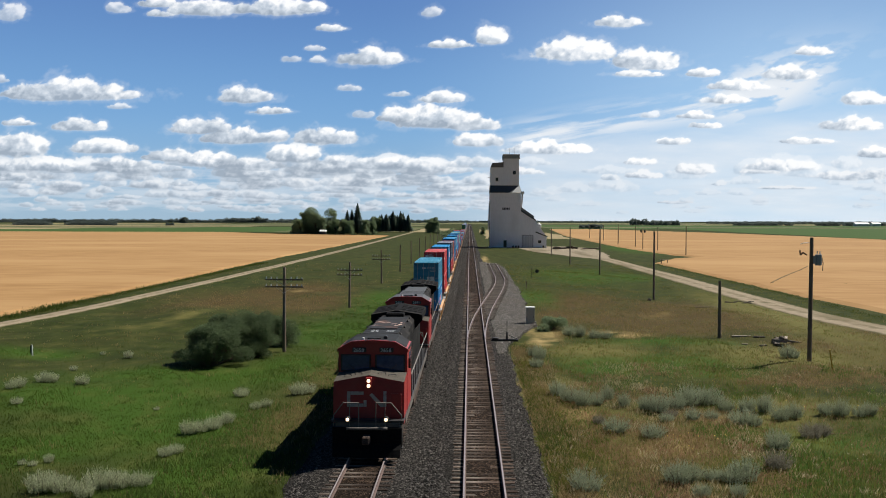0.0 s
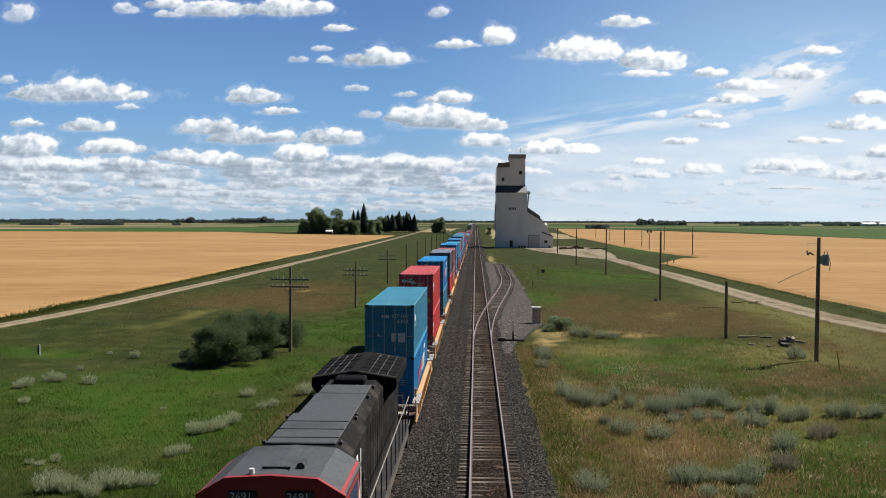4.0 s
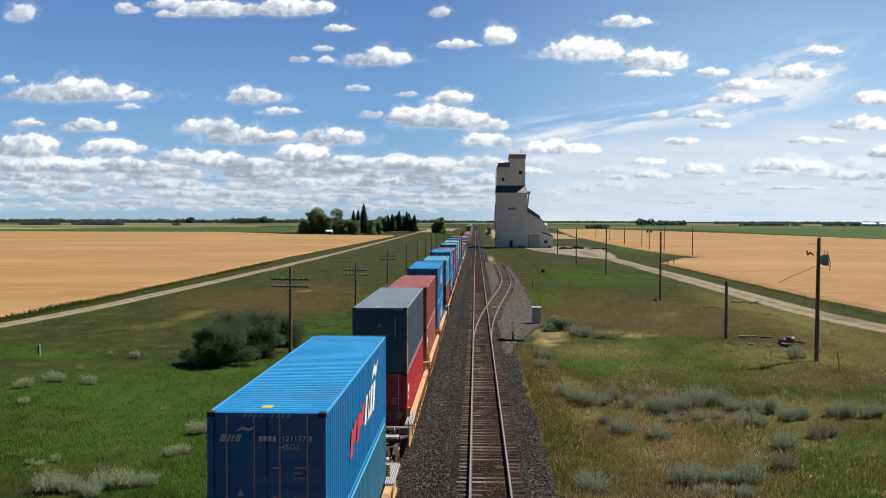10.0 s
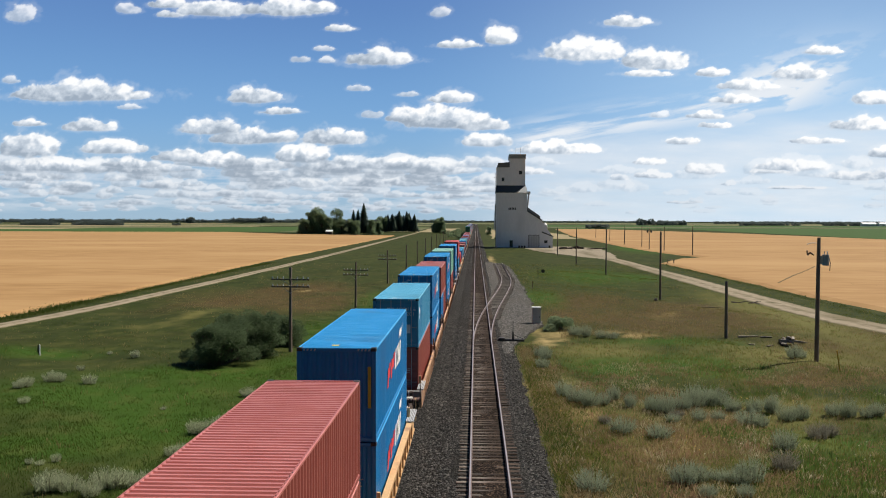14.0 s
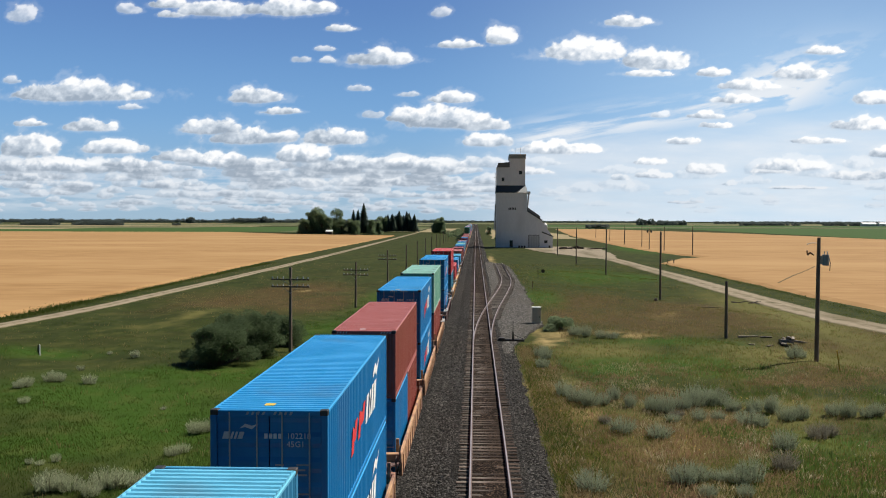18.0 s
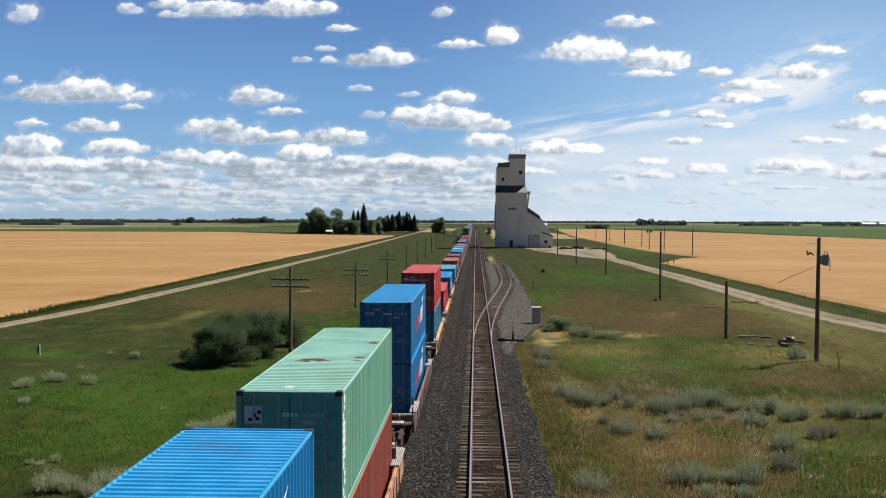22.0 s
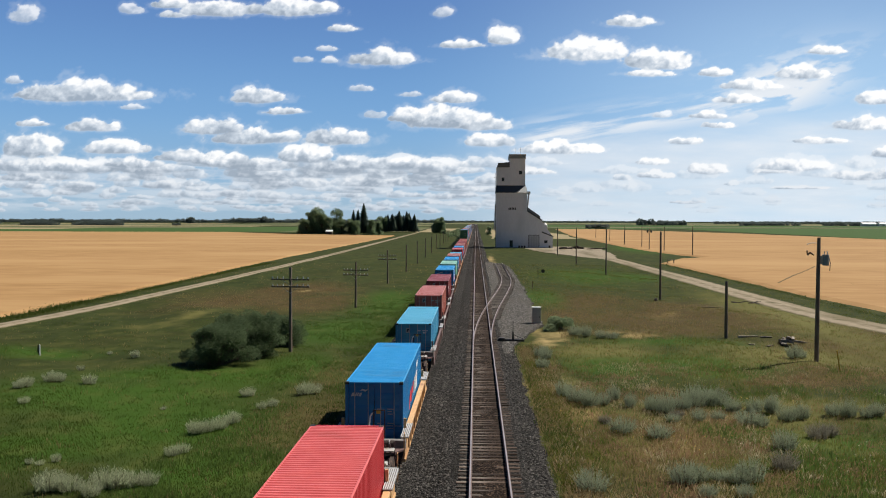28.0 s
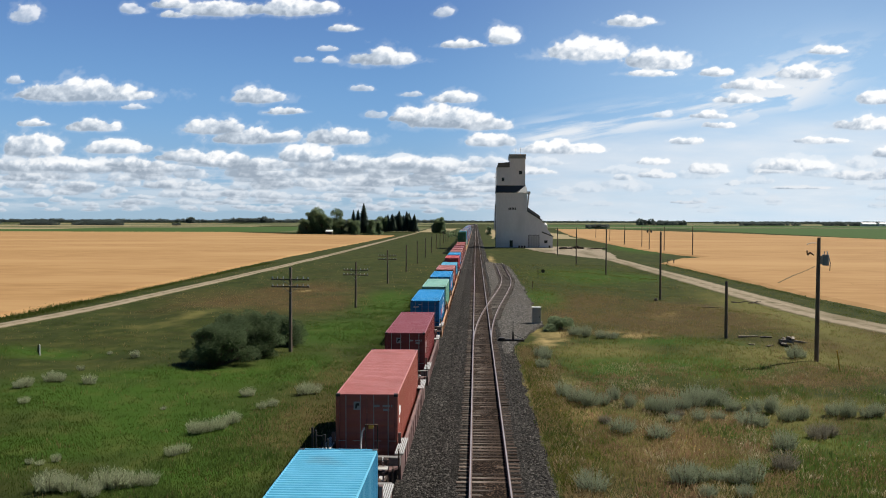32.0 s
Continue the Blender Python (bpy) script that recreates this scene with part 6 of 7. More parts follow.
# ---------------- trackside equipment ----------------
def relay_cabinet():
    c = thing("relay_cabinet", "beige metal railway relay cabinet beside the siding", "cabinet", at=pose(6.0, 89.0, GZ))
    m = surf("cabinet_beige", (0.50, 0.44, 0.34), (0.56, 0.50, 0.40), 0.8, 0.7, bump=0.05, stain=(0.36, 0.31, 0.25))
    part("body", boxed(-0.42, 0.42, -0.35, 0.35, -0.1, 1.75, bevel=0.02), m, c)
    # lid in white, lighter than the body, to paint in the sun on it
    part("lid", boxed(-0.46, 0.46, -0.39, 0.39, 1.752, 1.84, bevel=0.02), white_paint, c, "pale lid with sunlight painted in")
    d = part("door", boxed(-0.36, 0.36, -0.372, -0.35, 0.1, 1.65, bevel=0.006), m, c)
    part("handle", boxed(0.24, 0.28, -0.40, -0.372, 0.8, 1.0), black_steel, d)


relay_cabinet()


def switch_stand():
    s = thing("switch_stand", "black railway switch stand with lever beside the track", "switch stand", at=pose(3.15, 75.6, -0.2))
    part("base", boxed(-1.3, 0.95, -0.12, 0.12, -0.08, 0.12, bevel=0.02), black_steel, s)
    part("column", tube(bmesh.new(), (0, 0, 0.1), (0, 0, 0.75), 0.10, 0.06, seg=8), black_steel, s)
    part("rod", tube(bmesh.new(), (0, 0, 0.75), (0, 0, 1.65), 0.028, seg=6), black_steel, s)
    part("lever", tubes([(0.05, 0, 0.5), (0.85, 0.1, 0.14)], 0.035), black_steel, s)
    part("motor_box", boxed(-1.2, -0.7, -0.2, 0.2, 0.0, 0.24, bevel=0.02), black_steel, s)


switch_stand()


def derail_sign():
    s = thing("round_sign", "small round dark trackside sign on a post", "sign", at=pose(11.0, 160, GZ))
    part("post", tube(bmesh.new(), (0, 0, -0.2), (0, 0, 1.9), 0.05, seg=6), black_steel, s)
    part("disc", tube(bmesh.new(), (0.9, -0.02, 1.3), (0.9, 0.02, 1.3), 0.32, seg=16), black_steel, s)
    part("arm", tubes([(0, 0, 0.9), (0.9, 0, 1.3)], 0.04), black_steel, s)


derail_sign()


def marker_post(x, y, h, m, label, lean=0):
    p = thing("marker_post", label, "post", at=pose(x, y, GZ, 0, lean, 0))
    part("post", tube(bmesh.new(), (0, 0, -0.2), (0, 0, h), 0.05, seg=8), m, p)
    return p


mk = marker_post(-33.5, 68.1, 0.75, white_paint, "short white marker post with dark side in grass")
part("side_plate", boxed(-0.15, -0.05, -0.03, 0.03, 0.05, 0.72), black_steel, mk)
marker_post(25.1, 62.9, 1.5, yellow_paint, "thin leaning yellow marker stake", -9)
marker_post(8.6, 137, 1.1, sill_brown, "short rusty post beside the siding")


def scrap_pile():
    bark_grey = surf("dead_bark", (0.06, 0.052, 0.045), (0.11, 0.097, 0.085), 0.3, 0.9, bump=0.2)
    old = surf("grey_timber", (0.16, 0.135, 0.11), (0.30, 0.26, 0.215), 0.5, 0.9, bump=0.3, stain=(0.05, 0.04, 0.034), stretch=(0.2, 1, 1), per=0.5)
    rnd = random.Random(3)
    def log(name, label, x, y, rz, half, tilt=0.0, z=0.0):
        t = thing(name, label, "timber", "old timbers in the grass", at=pose(x, y, GZ + swell(x, y) + z, 0, tilt, rz))
        part("timber", boxed(-half, half, -0.11, 0.11, -0.06, 0.13, bevel=0.02), old, t)
    log("timber", "weathered grey railway tie lying in grass", 24.2, 81.0, 2, 0.85)
    log("timber", "weathered grey railway tie lying in grass", 25.6, 80.4, -6, 0.5)
    log("timber", "short broken railway tie lying in grass", 24.6, 76.2, 30, 0.35)
    log("timber", "short broken railway tie lying in grass", 23.2, 76.6, -20, 0.25)
    p = thing("timber_pile", "heap of weathered grey old railway ties in grass", "timber", "old timbers in the grass", at=pose(26.1, 77.2, GZ + swell(26.1, 77.2) - 0.03, 0, 0, 0))
    for j in range(11):
        lay = j // 4
        bm = boxed(-0.8, 0.8, -0.12, 0.12, 0, 0.2, bevel=0.02)
        part("timber", bm, old, p, at=pose(rnd.uniform(-0.15, 0.15) + 0.2 * lay, -0.55 + 0.36 * (j % 4) + rnd.uniform(-0.05, 0.05), 0.02 + 0.23 * lay, rnd.uniform(-4, 4), rnd.uniform(-3, 6), rnd.uniform(-14, 14) + 70 + (25 if lay == 1 else 0)))
    part("timber", boxed(-0.9, 0.9, -0.1, 0.1, 0, 0.18, bevel=0.02), old, p, at=pose(1.3, 0.1, 0.14, 0, 10, 30))
    log("timber", "dark plank lying in the grass", 19.3, 45.6, 3, 0.4, 0, -0.17)
    t = thing("fallen_pole", "thin pale wooden pole lying in grass", "timber", "old timbers in the grass", at=pose(18.2, 45.5, GZ + swell(18.2, 45.5) + 0.05, 0, 0, 2))
    part("pole", tube(bmesh.new(), (-1.1, 0, 0), (0.6, 0, 0), 0.04, 0.03, seg=8), pole_wood, t)

    b = thing("dead_branches", "heap of dark dead branches in grass", "branches", at=pose(33.6, 114, GZ))
    for k in range(9):
        a = rnd.uniform(0, 6.283)
        p = [(rnd.uniform(-1.6, 1.6), rnd.uniform(-0.6, 0.6), 0.05)]
        for j in range(3):
            p.append((p[-1][0] + 0.55 * math.cos(a), p[-1][1] + 0.35 * math.sin(a), 0.07 + 0.05 * j * (k % 3)))
            a += rnd.uniform(-0.6, 0.6)
        part("branch", tubes(p, 0.04, 5), bark_grey, b)
    t = thing("fallen_pole", "thin pale wooden pole lying in grass", "timber", "old timbers in the grass", at=pose(29.0, 109.6, GZ + swell(29.0, 109.6) + 0.05, 0, 0, 4))
    part("pole", tube(bmesh.new(), (-1.9, 0, 0), (1.9, 0, 0), 0.06, 0.05, seg=8), old, t)
    t = thing("stump", "small broken stump beside a bare pole", "timber", at=pose(23.3, 117.6, GZ))
    part("stump", tube(bmesh.new(), (0, 0, -0.1), (0, 0, 0.28), 0.28, 0.2, seg=9), old, t)
    t = thing("trestle", "small dark wooden trestle at the field edge", "trestle", at=pose(45.6, 213, GZ))
    part("top", boxed(-0.9, 0.9, -0.15, 0.15, 0.95, 1.1, bevel=0.02), old, t)
    for x in (-0.7, 0.7):
        part("leg", boxed(x - 0.08, x + 0.08, -0.08, 0.08, -0.1, 0.95), old, t)


scrap_pile()


def yard_scrap():
    """Dark heap of machinery and timbers, and barrels, in the elevator yard."""
    rnd = random.Random(14)
    iron = surf("old_machinery", (0.05, 0.042, 0.036), (0.10, 0.085, 0.07), 0.6, 0.9, bump=0.2, stain=(0.16, 0.10, 0.06))
    for x, y, n in ((35.5, 322, 9), (42.5, 318, 6), (30.5, 316, 4)):
        h = thing("scrap_heap", "low heap of old machinery and timbers on gravel", "scrap", "scrap in the yard", at=pose(x, y, GZ + 0.05))
        for k in range(n):
            part("scrap_piece", boxed(-rnd.uniform(0.4, 2.2), rnd.uniform(0.4, 2.2), -0.25, 0.25, 0, rnd.uniform(0.25, 0.8), bevel=0.03), iron if k % 3 else pole_wood, h, at=pose(rnd.uniform(-2.5, 2.5), rnd.uniform(-2, 2), 0, 0, rnd.uniform(-8, 8), rnd.uniform(0, 180)))
    for x, y in ((15.6, 325), (16.6, 325.5), (17.5, 324.6), (26.6, 327)):
        b = thing("barrel", "dark steel barrel beside the elevator", "barrel", "barrels by the elevator", at=pose(x, y, GZ + 0.05))
        part("drum", tube(bmesh.new(), (0, 0, 0), (0, 0, 0.95), 0.32, seg=14), iron, b)
        for z in (0.3, 0.62):
            part("hoop", tube(bmesh.new(), (0, 0, z), (0, 0, z + 0.04), 0.335, seg=14), black_steel, b)


yard_scrap()


# ---------------- the road bridge on which the camera stands, unseen behind and below it ---------
def overpass():
    o = thing("overpass", "concrete road bridge over the tracks with grass embankments", "bridge", kind="structure")
    con = surf("bridge_concrete", (0.19, 0.185, 0.175), (0.25, 0.243, 0.23), 2.0, 0.9, bump=0.1, stain=(0.13, 0.125, 0.12))
    part("deck", boxed(-26, 26, -13, -0.9, 7.0, 8.3, bevel=0.03), con, o)
    for y in (-1.3, -12.9):
        part("parapet", boxed(-26, 26, y, y + 0.3, 8.304, 9.1, bevel=0.03), con, o)
    for x in (-12, 9):
        for y in (-10.5, -4.0):
            part("pier", tube(bmesh.new(), (x, y, GZ - 0.5), (x, y, 7.0), 0.55, seg=16), con, o)
    # unseen banks, added to block low sky light from behind the camera
    for s in (-1, 1):
        part("embankment", prismed([(10, GZ - 0.1), (-1.2, 8.2), (-12.8, 8.2), (-40, GZ - 0.1)], min(s * 24, s * 260), max(s * 24, s * 260)), prairie, o, "grassy slope")
    return o


overpass()

# ---------------- plants ----------------
def blades(points, rnd, per, height, spread, width, lean=0.5):
    """Grass tufts at (x, y, z, scale): thin bent triangles, as vertices and faces."""
    vs, fs = [], []
    for x, y, z, s in points:
        for _ in range(per):
            a, h = rnd.uniform(0, 6.283), height * s * rnd.uniform(0.55, 1.15)
            r = spread * s * math.sqrt(rnd.random())
            bx, by = x + r * math.cos(a), y + r * math.sin(a)
            b = rnd.uniform(0, 6.283)
            dx, dy = math.cos(b) * h * lean * rnd.random(), math.sin(b) * h * lean * rnd.random()
            w = width * s * rnd.uniform(0.7, 1.3)
            c = rnd.uniform(0, 3.1416)
            wx, wy = w * math.cos(c), w * math.sin(c) * 0.5
            j = len(vs)
            vs += [(bx - wx, by - wy, z - 0.03), (bx + wx, by + wy, z - 0.03), (bx + dx * 0.4 + wx * 0.7, by + dy * 0.4 + wy * 0.7, z + h * 0.6), (bx + dx, by + dy, z + h)]
            fs += [(j, j + 1, j + 2), (j, j + 2, j + 3)]
    return vs, fs


grass_green = leafy("grass_green", (0.050, 0.073, 0.014), (0.088, 0.116, 0.025), through_light=0.5)
grass_gold = leafy("grass_gold", (0.100, 0.115, 0.024), (0.20, 0.195, 0.050), through_light=0.5)
grass_dry = leafy("grass_dry", (0.19, 0.135, 0.062), (0.38, 0.295, 0.150), through_light=0.5)
grass_dark = leafy("grass_dark", (0.060, 0.090, 0.022), (0.100, 0.135, 0.036), through_light=0.5)
sage_leaf = leafy("sage_leaf", (0.235, 0.270, 0.175), (0.350, 0.385, 0.255), through_light=0.4)
sage_pale = leafy("sage_pale", (0.29, 0.325, 0.19), (0.46, 0.485, 0.32), through_light=0.4)
sage_dry = leafy("sage_dry", (0.17, 0.155, 0.115), (0.27, 0.25, 0.19), through_light=0.45)
bush_leaf = leafy("bush_leaf", (0.072, 0.104, 0.052), (0.128, 0.172, 0.084), through_light=0.6)
# tree and spruce leaves are lightened to stand in for haze at the farm
tree_leaf = leafy("tree_leaf", (0.145, 0.195, 0.105), (0.235, 0.29, 0.165), through_light=0.62)
spruce_leaf = leafy("spruce_needles", (0.110, 0.145, 0.112), (0.165, 0.205, 0.155), through_light=0.55)
# grey-blue colour paints distance haze into the horizon leaves
hazed_leaf = leafy("hazed_leaf", (0.105, 0.130, 0.120), (0.145, 0.172, 0.155), through_light=0.6)
weed_green = leafy("weed_green", (0.075, 0.125, 0.028), (0.135, 0.195, 0.050), through_light=0.5)
grass_red = leafy("grass_red", (0.22, 0.125, 0.075), (0.36, 0.225, 0.14), through_light=0.5)
seed_head = leafy("seed_head", (0.32, 0.26, 0.15), (0.50, 0.43, 0.27), through_light=0.5)
bark = surf("bark", (0.08, 0.06, 0.045), (0.14, 0.11, 0.085), 0.4, 0.95, bump=0.4)


def free(x, y):
    """Whether grass grows here."""
    if -7.2 < x < 3.4 or x < -49.2 or x > 45.0:
        return False
    if y > 74 and 0 < x < 7.6:
        return False
    if x < -38:
        c = -45.2 + (y - 93) * 0.05 if y < 120 else -43.6 + (y - 120) * 0.012
        return abs(x - c) > 1.7
    if x > 33:
        c = 38.6 + (92 - y) * 0.17 if y < 92 else 37.2
        return abs(x - c) > 2.7
    return True


def scatter(n, y0, y1, x0, x1, rnd, want, power=1.6):
    out = []
    while len(out) < n:
        y = y0 + (y1 - y0) * rnd.random() ** power
        x = rnd.uniform(max(x0, -0.56 * y - 3), min(x1, 0.48 * y + 3))
        if free(x, y):
            k = want(x, y)
            if k > rnd.random():
                out.append((x, y, GZ + swell(x, y), 0.6 + 0.7 * rnd.random()))
    return out


def patch(x, y, s, seed):
    return 0.5 + 0.5 * noise.noise(Vector((x / s, y / s * 0.7, seed)))


def grow_grass():
    rnd = random.Random(21)
    lush = lambda x, y: min(1, growth(x, y, LUSH) + 0.25)
    dry = lambda x, y: min(1, growth(x, y, STRAW) * 1.2 + 0.35 * growth(x, y, BROWN) + (0.30 if 3 < x < 12 and y < 56 else 0.10 if 3 < x < 24 else 0.02))
    for name, n, mat, per, h, sp, w, want, lab in (
            ("grass", 16000, grass_green, 7, 0.09, 0.5, 0.009, lambda x, y: patch(x, y, 9, 3.3) * lush(x, y) * (x < 0), "mid-green prairie grass tufts"),
            ("grass", 17000, grass_gold, 7, 0.17, 0.38, 0.009, lambda x, y: patch(x, y, 7, 2.3) * (0.4 + lush(x, y)) * (x > 0), "yellow-green prairie grass tufts"),
            ("grass", 5000, grass_dark, 8, 0.13, 0.34, 0.010, lambda x, y: patch(x, y, 6, 8.1) ** 2 * 1.6 * lush(x, y), "dark green weeds among the grass"),
            ("dry_grass", 15000, grass_dry, 6, 0.23, 0.30, 0.006, lambda x, y: patch(x, y, 5, 5.7) * 1.5 * dry(x, y), "straw-coloured dry grass stalks")):
        vs, fs = blades(scatter(n, 30, 210, -52, 47, rnd, want, 2.0), rnd, per, h, sp, w)
        tagged(part(name, mesh_of(name, vs, fs), mat), lab, "grass", kind="stuff")
    # taller fringe along the edge of the track bed, straw and green in turns
    for mat, n, seed, lab in ((grass_dry, 1500, 4.1, "tall straw-coloured grass beside the ballast"), (grass_gold, 1300, 9.4, "tall yellow-green grass beside the ballast"), (grass_dark, 900, 6.6, "dark green weeds beside the ballast")):
        edge = []
        while len(edge) < n:
            x, y = 3.4 + abs(rnd.gauss(0, 0.9)), 30 + 46 * rnd.random() ** 1.3
            if patch(x, y, 2.6, seed) > rnd.uniform(0.36, 0.64):
                edge.append((x, y, GZ, 0.6 + 0.6 * rnd.random()))
        vs, fs = blades(edge, rnd, 8, 0.25, 0.3, 0.006, 0.8)
        tagged(part("dry_grass" if mat is grass_dry else "grass", mesh_of("verge", vs, fs), mat), lab, "grass", kind="stuff")
    # brighter tufts in the lush strip beside the train
    spots = []
    while len(spots) < 2200:
        y = 33 + 80 * rnd.random() ** 1.4
        x = -7.6 - abs(rnd.gauss(0, 4.0))
        if patch(x, y, 2.4, 21.7) > 0.47 + rnd.uniform(0, 0.16):
            spots.append((x, y, GZ + swell(x, y), 0.6 + 0.7 * rnd.random()))
    vs, fs = blades(spots, rnd, 8, 0.20, 0.36, 0.012, 0.7)
    tagged(part("weeds", mesh_of("weeds", vs, fs), weed_green), "bright green weeds beside the ballast", "grass", kind="stuff")
    # weeds in clumps, seed heads and reddish stalks on the open ground east of the line
    for name, mat, n, h, w, seed, lo, spot, lab in (("weeds", weed_green, 2600, 0.24, 0.011, 12.5, 0.44, lambda x, y: 1.0 if x > 11 else 0.35, "tall bright green weeds in clumps"),
                                                    ("dry_grass", grass_red, 3600, 0.20, 0.005, 15.2, 0.46, lambda x, y: 1.0 if x < 13 else 0.4, "reddish brown dry grass stalks"),
                                                    ("dry_grass", seed_head, 1300, 0.27, 0.004, 18.8, 0.47, lambda x, y: 1.0 if 3 < x < 14 else 0.3, "pale cream grass seed heads")):
        spots = []
        while len(spots) < n:
            y = 31 + 34 * rnd.random() ** 1.2
            x = rnd.uniform(3.6, 0.47 * y + 2)
            if patch(x, y, 3.0, seed) > lo + rnd.uniform(0, 0.16) and rnd.random() < spot(x, y):
                spots.append((x, y, GZ + swell(x, y), 0.5 + 0.7 * rnd.random()))
        vs, fs = blades(spots, rnd, 8, h, 0.36, w, 0.7)
        tagged(part(name, mesh_of(name, vs, fs), mat), lab, "grass", kind="stuff")
    edge = [(-7.3 - abs(rnd.gauss(0, 0.8)), 30 + 90 * rnd.random() ** 1.3, GZ, 0.7 + 0.6 * rnd.random()) for _ in range(1600)]
    vs, fs = blades(edge, rnd, 6, 0.15, 0.3, 0.014)
    tagged(part("grass", mesh_of("verge", vs, fs), grass_green), "green grass beside the ballast", "grass", kind="stuff")


grow_grass()


def sage(seed, kind):
    """A shrub of upright leafy twigs that fan out from its foot; its leaves are narrow and point upwards."""
    rnd = random.Random(seed)
    label = {"pale": "pale silvery flowering sagebrush clump in grass", "grey": "silver-grey sagebrush shrub in grass", "brown": "dry brownish sagebrush shrub in grass"}[kind]
    s = thing("sagebrush", label, "shrub", "sagebrush shrubs")
    bm = bmesh.new()
    vs, fs = [], []
    for _ in range(170):
        a, r = rnd.uniform(0, 6.283), math.sqrt(rnd.random()) * 0.46
        h = (0.98 - 1.1 * r * r - 0.25 * r) * rnd.uniform(0.62, 1.12)
        x, y = r * math.cos(a), r * math.sin(a)
        tx, ty = x * 1.45 + rnd.uniform(-0.09, 0.09), y * 1.45 + rnd.uniform(-0.09, 0.09)
        for k in range(20):
            q = 0.12 + 0.88 * k / 19
            px, py, pz = x + (tx - x) * q * q, y + (ty - y) * q * q, h * q
            b, l = rnd.uniform(0, 6.283), rnd.uniform(0.05, 0.10) * (1.15 - 0.4 * q)
            w, o = l * 0.15, l * rnd.uniform(0.25, 0.6)
            ca, sa = math.cos(b), math.sin(b)
            j = len(vs)
            vs += [(px, py, pz), (px + o * 0.5 * ca - w * sa, py + o * 0.5 * sa + w * ca, pz + l * 0.55), (px + o * ca, py + o * sa, pz + l), (px + o * 0.5 * ca + w * sa, py + o * 0.5 * sa - w * ca, pz + l * 0.55)]
            fs.append((j, j + 1, j + 2, j + 3))
        if _ % 5 == 0:
            tube(bm, (x * 0.3, y * 0.3, -0.05), (tx, ty, h * 0.85), 0.010, 0.004, 4)
    part("branch_frame", bm, bark, s)
    part("foliage", mesh_of("foliage", vs, fs), {"pale": sage_pale, "grey": sage_leaf, "brown": sage_dry}[kind], s)
    return s


# x, y and breadth of each shrub: along the track bed and in the middle distance, near the bridge, and west of the line
SAGE_EAST = [(5.2, 53.3, 1.1), (5.7, 51.7, 1.2), (6.4, 50.5, 1.2), (7.2, 50.9, 1.0), (8.0, 52.2, 0.9), (8.6, 50.2, 0.8), (9.7, 49.5, 1.0), (10.2, 48.8, 1.2), (11.3, 49.9, 1.3), (12.2, 50.7, 1.4), (13.1, 51.6, 1.4), (13.8, 51.6, 1.2), (14.2, 50.1, 0.9),
             (15.5, 50.5, 1.1), (16.4, 50.2, 1.1), (16.6, 48.5, 1.1), (17.5, 48.9, 1.1), (19.4, 49.2, 1.0), (20.0, 48.8, 1.0), (20.8, 48.5, 0.9), (21.4, 48.6, 0.9), (4.7, 63.2, 1.0), (4.9, 68.6, 1.2), (5.2, 67.2, 1.1), (9.0, 81.7, 1.3), (9.9, 80.8, 1.2), (11.1, 79.8, 1.1), (12.0, 79.3, 1.0), (23.8, 68.1, 1.2), (24.5, 68.8, 1.0)]
SAGE_NEAR = [(7.2, 44.4, 1.4), (8.8, 43.3, 1.3), (10.2, 46.7, 0.8), (4.5, 34.7, 1.5), (11.6, 47.1, 1.0), (12.7, 47.5, 0.9), (14.1, 46.8, 1.3), (14.6, 46.5, 1.0), (14.1, 41.4, 1.4), (8.3, 35.8, 1.2), (8.9, 36.1, 1.0), (9.8, 36.3, 0.8), (10.5, 36.1, 1.1), (11.1, 36.3, 1.3), (10.2, 34.2, 0.8), (8.8, 34.1, 0.7)]
SAGE_DRY = [(13.0, 38.1, 1.2), (16.7, 44.4, 1.2), (17.5, 45.1, 1.0), (10.6, 47.6, 0.8), (6.6, 46.0, 0.7)]
SAGE_WEST = [(-27.1, 53.3, 0.9), (-27.3, 52.8, 0.7), (-26.8, 56.0, 1.0), (-26.4, 56.2, 0.8), (-24.4, 56.1, 1.0), (-25.6, 66.9, 0.8), (-27.5, 61.8, 0.6), (-28.6, 69.5, 0.5), (-13.4, 52.6, 0.9), (-13.6, 43.4, 1.0), (-13.2, 43.7, 1.0), (-12.7, 44.3, 1.1), (-12.4, 45.5, 1.0), (-13.4, 39.2, 0.8), (-13.1, 39.7, 0.8), (-10.1, 53.2, 1.1), (-9.7, 53.6, 1.0),
             (-16.2, 33.5, 1.1), (-15.9, 33.7, 1.1), (-15.4, 33.5, 1.0), (-14.4, 33.1, 0.9), (-14.2, 34.1, 1.1), (-13.9, 34.3, 1.1), (-13.5, 34.5, 1.1), (-12.8, 34.7, 0.9), (-18.8, 37.2, 0.4), (-18.3, 37.1, 0.4), (-17.9, 37.7, 0.5), (-17.2, 49.0, 0.35), (-11.7, 48.9, 0.7), (-11.3, 49.6, 0.7), (-24.8, 48.6, 0.7)]


